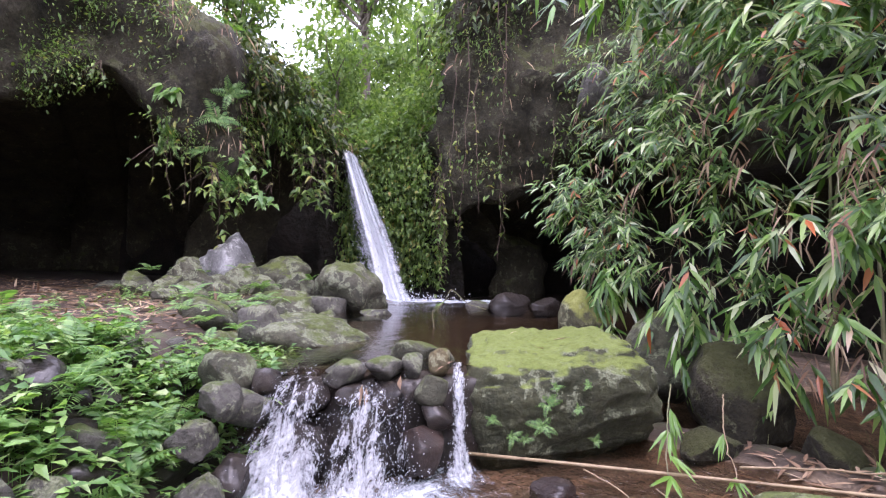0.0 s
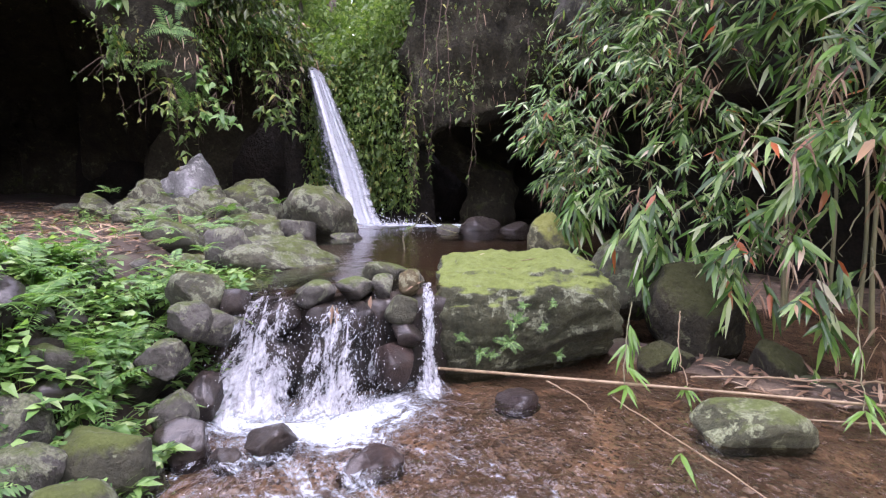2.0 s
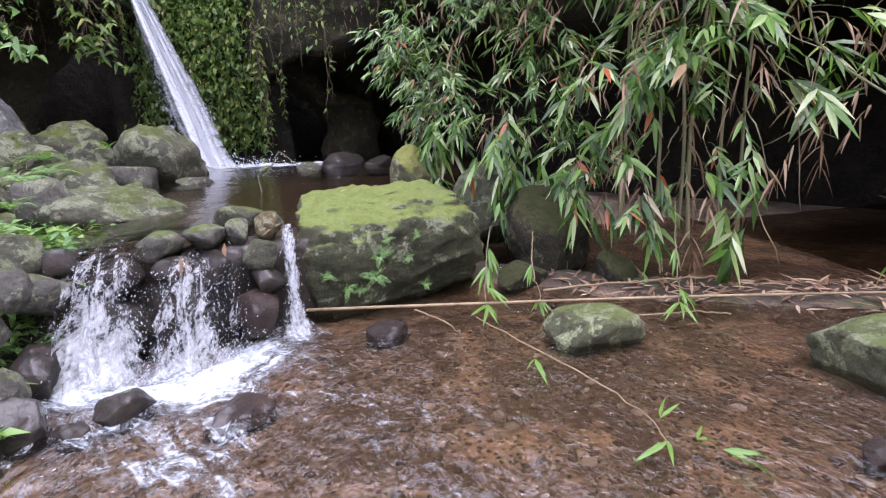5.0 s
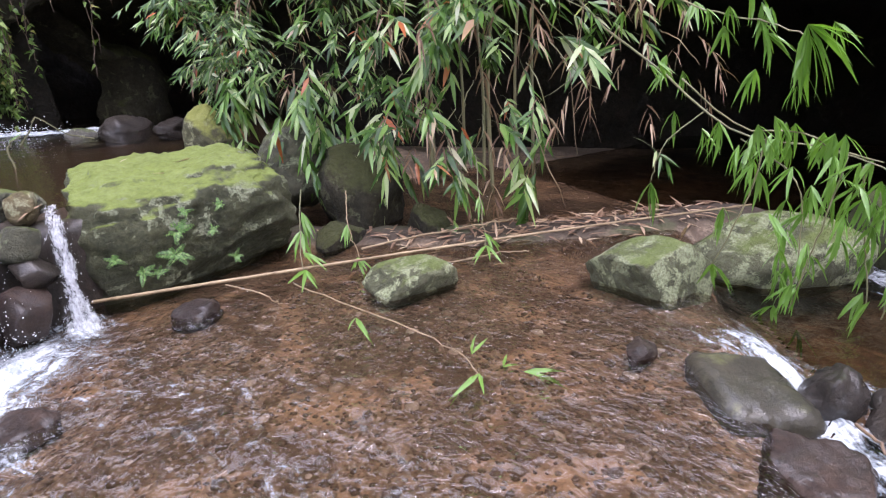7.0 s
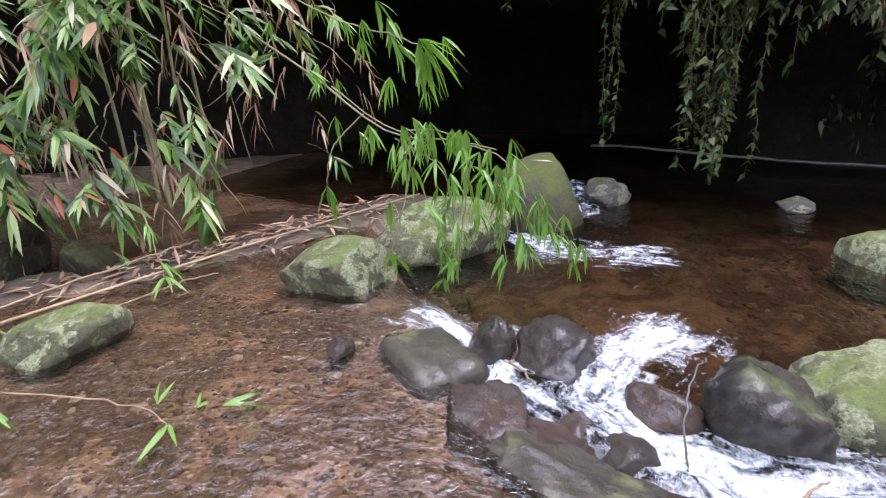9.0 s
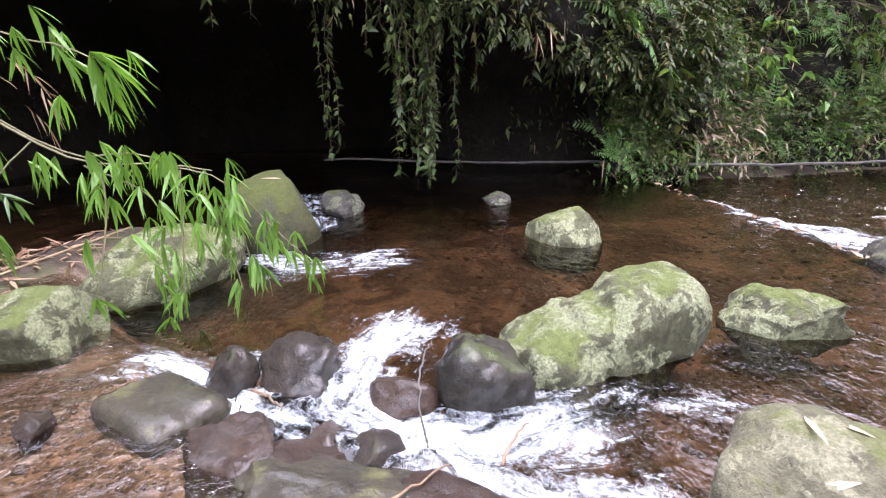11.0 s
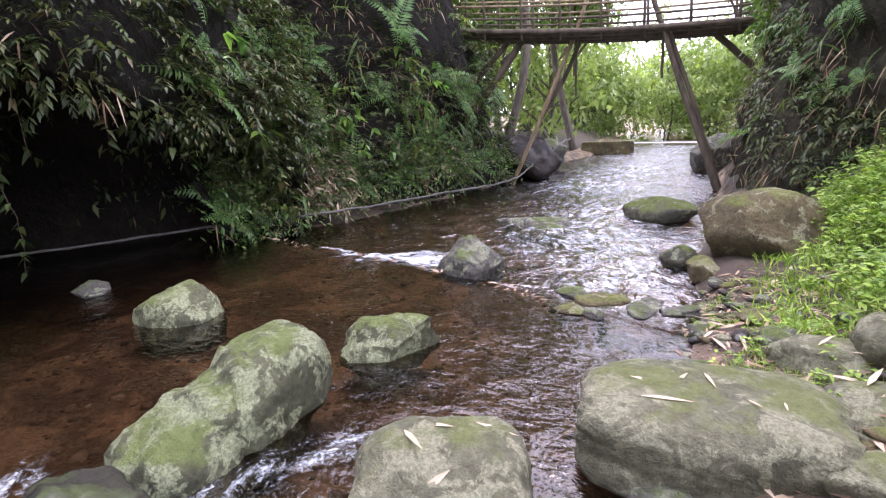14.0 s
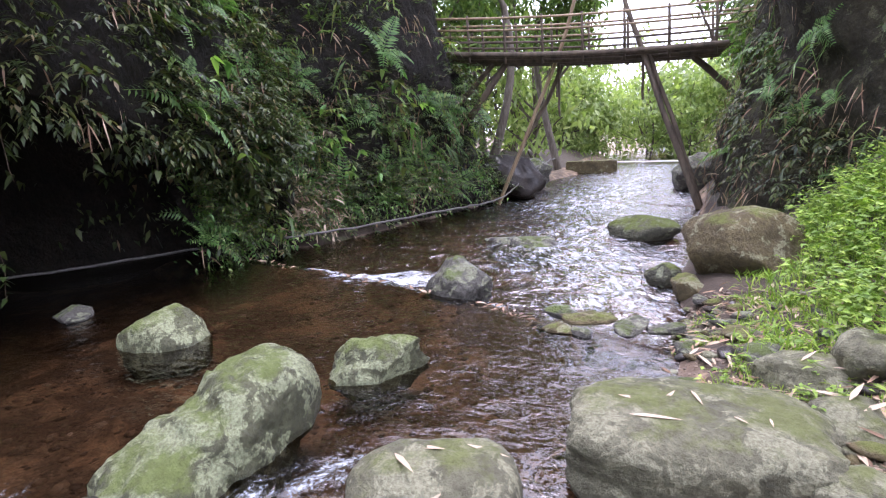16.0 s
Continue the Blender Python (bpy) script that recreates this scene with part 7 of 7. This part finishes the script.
TREE = "slender tree with an open light green crown"
tree(TREE + " above the waterfall", -2.75, 17.5, 4.5, 9, 2.4, 9000, 1, 0.18, trunk_r=0.2, low=0.5)
tree("leafy tree behind the waterfall", -4.6, 18.5, 4.5, 4, 1.6, 2500, 2, 0.3, low=0.2)
tree("leafy tree behind the undercut cliff", 2.6, 18, 5.5, 6, 2.2, 2500, 3, 0.3, low=0.25)
tree("broad tree above the mossy cliff", -10.5, 19, 6.5, 7, 2.8, 2500, 4, 0.3, low=0.2)
tree("low light green shrub tree above the waterfall", -2.9, 14.5, 3.9, 3.4, 1.3, 4200, 5, 0.15, trunk_r=0.06, low=0.15)
tree("low shrub tree beside the waterfall's head", -0.6, 14.8, 4.6, 3.0, 1.4, 4200, 6, 0.15, trunk_r=0.06, low=0.15)
tree("tall tree far behind the waterfall", -2.5, 27, 0.6, 15, 4.5, 7000, 7, 0.4, low=0.2)
tree("low shrub tree on the mossy cliff", -5.1, 12.2, 5.6, 3.2, 1.2, 2400, 71, 0.17, trunk_r=0.05, low=0.15)
tree("tall tree on the far bank by the bridge", 10.6, -13.6, 0.6, 11, 2.6, 3200, 8, 0.28, low=0.5, lean=(1.2, -0.6))
for k, (x, y, h, sp) in enumerate(((12.6, -13.6, 9.5, 2.4), (13.4, -17.0, 11, 2.8), (11.6, -19.2, 10, 2.0), (16.5, -22.5, 12, 3.2), (5.6, -22.5, 9, 1.8), (3.6, -18.5, 9, 2.0))):
    tree("leafy green tree behind the footbridge", x, y, 0.2, h, sp, 5200, 80 + k, 0.24, low=0.25)
tree("tree over the far bank", 11.5, -8.2, 4.5, 6, 3.0, 2500, 9, 0.25, M_bush, low=0.2)
tree("tree over the far bank", 11.4, -4.0, 5.5, 6, 3.0, 3200, 10, 0.25, M_bush, low=0.2)
tree("tree on the near cliff", -1.2, -12.5, 6.5, 6, 3.0, 3000, 11, 0.25, M_bush, low=0.2)
r = random.Random(12)
for k in range(12):
    dist = r.uniform(24, 52)
    az = radians((137 + 13 * r.random(), 138 + 14 * r.random(), 161 + 10 * r.random())[k % 3])
    h = r.uniform(5.5, 9)
    tree("light green tree on the far meadow", 0.3 + dist * math.sin(az), -0.5 + dist * math.cos(az), -1.6, h, h * 0.34, 1500, 20 + k, 0.36, M_hazed_leaf, low=0.2 + 0.15 * (k % 3))
for k in range(18):
    dist = r.uniform(36, 60)
    az = radians(145 + 20 * r.random())
    tree("low tree beyond the stream, haze put into its pale green", 0.3 + dist * math.sin(az), -0.5 + dist * math.cos(az), -1.7, dist * 0.19 * r.uniform(0.6, 1.05), 3.0, 2300, 50 + k, 0.34, M_hazed_leaf, trunk_r=0.09, low=0.1)

# small ferns rooted on the face and the top of the big boulder
for k, (x, y, z, sc, tx) in enumerate(((0.78, 3.94, 0.42, 0.42, 60), (0.74, 3.93, 0.26, 0.45, 60), (0.38, 3.95, 0.30, 0.28, 60), (0.52, 3.94, 0.18, 0.3, 60), (1.02, 3.96, 0.38, 0.22, 60), (0.62, 3.93, 0.16, 0.22, 60),
                                       (1.15, 3.97, 0.14, 0.24, 60), (1.1, 3.98, 0.55, 0.2, 50), (1.35, 4.2, 0.74, 0.3, 20), (1.2, 4.15, 0.76, 0.26, 20), (0.85, 3.93, 0.55, 0.22, 60))):
    sc *= 0.9
    f = copy_thing(FERNS[k % 4], pose(x, y - 0.05 if tx > 30 else y, z, tx, 0, 0) @ pose(0, 0, 0, 0, 0, 50 * k))
    f.scale = (sc, sc, sc)
    tagged(f, "tiny bright fern rooted on the big boulder")

# ferns on the rock pile and the dam's shoulder
for k, (x, y, z, sc) in enumerate(((-4.4, 8.9, 1.25, 0.9), (-3.9, 8.7, 1.2, 0.8), (-3.3, 8.6, 1.2, 0.9), (-2.9, 8.4, 1.0, 0.9), (-2.5, 7.3, 1.05, 0.9), (-2.2, 6.5, 0.95, 0.9), (-2.7, 5.6, 1.05, 0.9), (-4.9, 8.8, 1.25, 0.9),
                                   (-1.9, 5.1, 1.0, 0.7), (-3.6, 9.3, 1.5, 0.8), (-2.2, 8.7, 1.1, 0.7), (-1.7, 4.3, 0.9, 0.6), (-2.0, 4.4, 0.95, 0.7), (-2.4, 4.9, 1.0, 0.8), (-1.75, 3.9, 0.85, 0.6), (-2.6, 6.4, 0.95, 0.9))):
    f = copy_thing(FERNS[k % 4], pose(x, y, z, 0, 0, 50 * k))
    f.scale = (sc, sc, sc)
    tagged(f, "light green fern growing on the rock pile")

# ---- grass on the near bank ----
def grass_bed(name, label, n, place, tall, seed, mat=None):
    gg = np.random.default_rng(seed)
    xy = np.array([place(gg) for _ in range(n)])
    z = ground_z(xy[:, 0].copy(), xy[:, 1].copy())
    P = np.column_stack([xy, z])
    D = np.column_stack([0.5 * gg.normal(size=n), 0.5 * gg.normal(size=n), np.ones(n)])
    L = tall * gg.uniform(0.5, 1.3, n)
    v, q = leaf_arrays(P, D, L, L * 0.075, "short", 0.35, 0.15, 0.3, gg)
    return tagged(new(name, np_mesh(name, v, q, mat or M_grass, smooth=False)), label, "grass", kind="stuff")


def near_bank(gg):
    y = gg.uniform(-8.2, -3.9)
    edge = 1.15 + 0.28 * (-4.2 - y)
    return edge - 0.15 - 3.2 * gg.random() + 0.1 * gg.normal(), y


grass_bed("bank_grass", "bright green grass on the near bank", 11000, near_bank, 0.17, 41)
def shore_spot(gg):
    while True:
        x, y = gg.uniform(0.0, 1.75), gg.uniform(-5.6, -3.2)
        if noise.noise((x * 2.6, y * 2.6, 2.0)) > 0.05:
            return x, y


grass_bed("shore_grass", "short bright grass between the shore stones", 4600, shore_spot, 0.07, 44)
herb_bed("shore_weeds", "small green weeds between the shore stones", 150, shore_spot, 0.045, M_grass, "oval", 45, 0.07, 0.5, 6)
herb_bed("bank_weeds", "bright green leafy weeds on the near bank", 2300, lambda gg: (lambda p: (p[0] - 0.45, p[1]))(near_bank(gg)), 0.08, M_grass, "oval", 42, 0.26, 0.42, 9)
grass_bed("far_meadow_grass", "light green grass on the far meadow", 2200, lambda gg: (gg.uniform(2, 24), gg.uniform(-52, -27)), 0.4, 43)
# ---- far end of the stream ----
M_conc = plain_mat("pale_concrete", (0.40, 0.38, 0.34), (0.58, 0.56, 0.52), 4, 0.85)


def block(name, label, x, y, z, size, turn, mat, cat):
    bm = bmesh.new()
    bmesh.ops.create_cube(bm, size=1)
    for v in bm.verts:
        v.co = Vector((v.co.x * size[0], v.co.y * size[1], v.co.z * size[2]))
    bmesh.ops.bevel(bm, geom=bm.edges[:], offset=0.04, segments=2, affect="EDGES")
    ob = new(name, bm_mesh(name, bm, mat, False))
    ob.matrix_world = pose(x, y, z, 0, 0, turn)
    return tagged(ob, label, cat)


block("retaining_wall", "low pale stone retaining wall beside the stream", 11.9, -22.5, -0.35, (2.2, 0.6, 0.7), 25, M_brown, "wall")
block("weir_sill", "pale concrete sill across the far stream", 12.8, -31, -0.9, (9, 1.2, 0.5), 10, M_conc, "sill")
block("path_slab", "pale concrete path beyond the stream", 13.5, -36, -1.0, (14, 2.4, 0.2), 12, M_conc, "path")

# ---- hanging vines ----
def lip_points(name, us, v, g0, out=0.05):
    V = WALLS[name]
    pts = []
    for u_ in us:
        i, j = int(u_ * (V.shape[0] - 1)), int((v + 0.03 * g0.normal()) * (V.shape[1] - 1))
        pts.append(V[i, j] + (0, -out, 0))
    return pts


gv = np.random.default_rng(55)
vines("hanging_vine", "leafy creeper hanging from the mossy cliff lip", lip_points("cliff_left", gv.uniform(0.55, 0.97, 20), 0.46, gv), M_ivy, 0.12, (0.2, 1.1), 0.06, 1)
vines("hanging_vine", "bare root hanging from the mossy cliff", lip_points("cliff_left", gv.uniform(0.45, 0.97, 26), 0.46, gv), M_ivy, 0.08, (0.3, 1.4), 0.1, 2, bare=0.6)
for x, y, z, ln in ((0.45, 9.95, 5.7, 3.6), (0.66, 9.9, 4.9, 2.5), (1.0, 9.75, 6.3, 4.8), (1.17, 9.72, 6.3, 4.5), (0.2, 10.1, 5.2, 2.2), (2.0, 9.5, 4.0, 1.5)):
    vines("hanging_vine", "long bare brown liana hanging before the undercut cliff", [(x, y, z)], M_ivy, 0.09, (ln, ln + 0.1), 0.1, int(100 * x), 0.012, 0.72)
vines("hanging_vine", "leafy creeper hanging beside the waterfall", lip_points("cliff_right", gv.uniform(0.02, 0.24, 14), 0.56, gv, 0.2), M_ivy, 0.1, (0.8, 2.2), 0.07, 3, 0.007, 0.2)
vines("hanging_vine", "leafy creeper at the undercut cliff lip", lip_points("cliff_right", gv.uniform(0.02, 0.6, 12), 0.45, gv, 0.1), M_ivy, 0.09, (0.15, 0.9), 0.06, 4)
tops = [(7.1 + 0.12 * gv.normal(), -0.28 - 0.85 * gv.random(), 2.9) for _ in range(19)]
vines("hanging_vine", "thick leafy creeper hanging before the cave", tops, M_creeper, 0.105, (1.9, 2.95), 0.05, 5, 0.008)
vines("hanging_vine", "single leafy creeper hanging before the cave", [(7.45, 0.45, 2.9), (7.5, 0.35, 2.9), (7.4, 0.5, 2.9)], M_creeper, 0.10, (2.1, 2.6), 0.06, 6, 0.007)
vines("hanging_vine", "short leafy creeper along the cave lip", lip_points("cliff_cave", gv.uniform(0.3, 0.9, 26), 0.46, gv, 0.0), M_bush, 0.12, (0.3, 1.0), 0.07, 7)
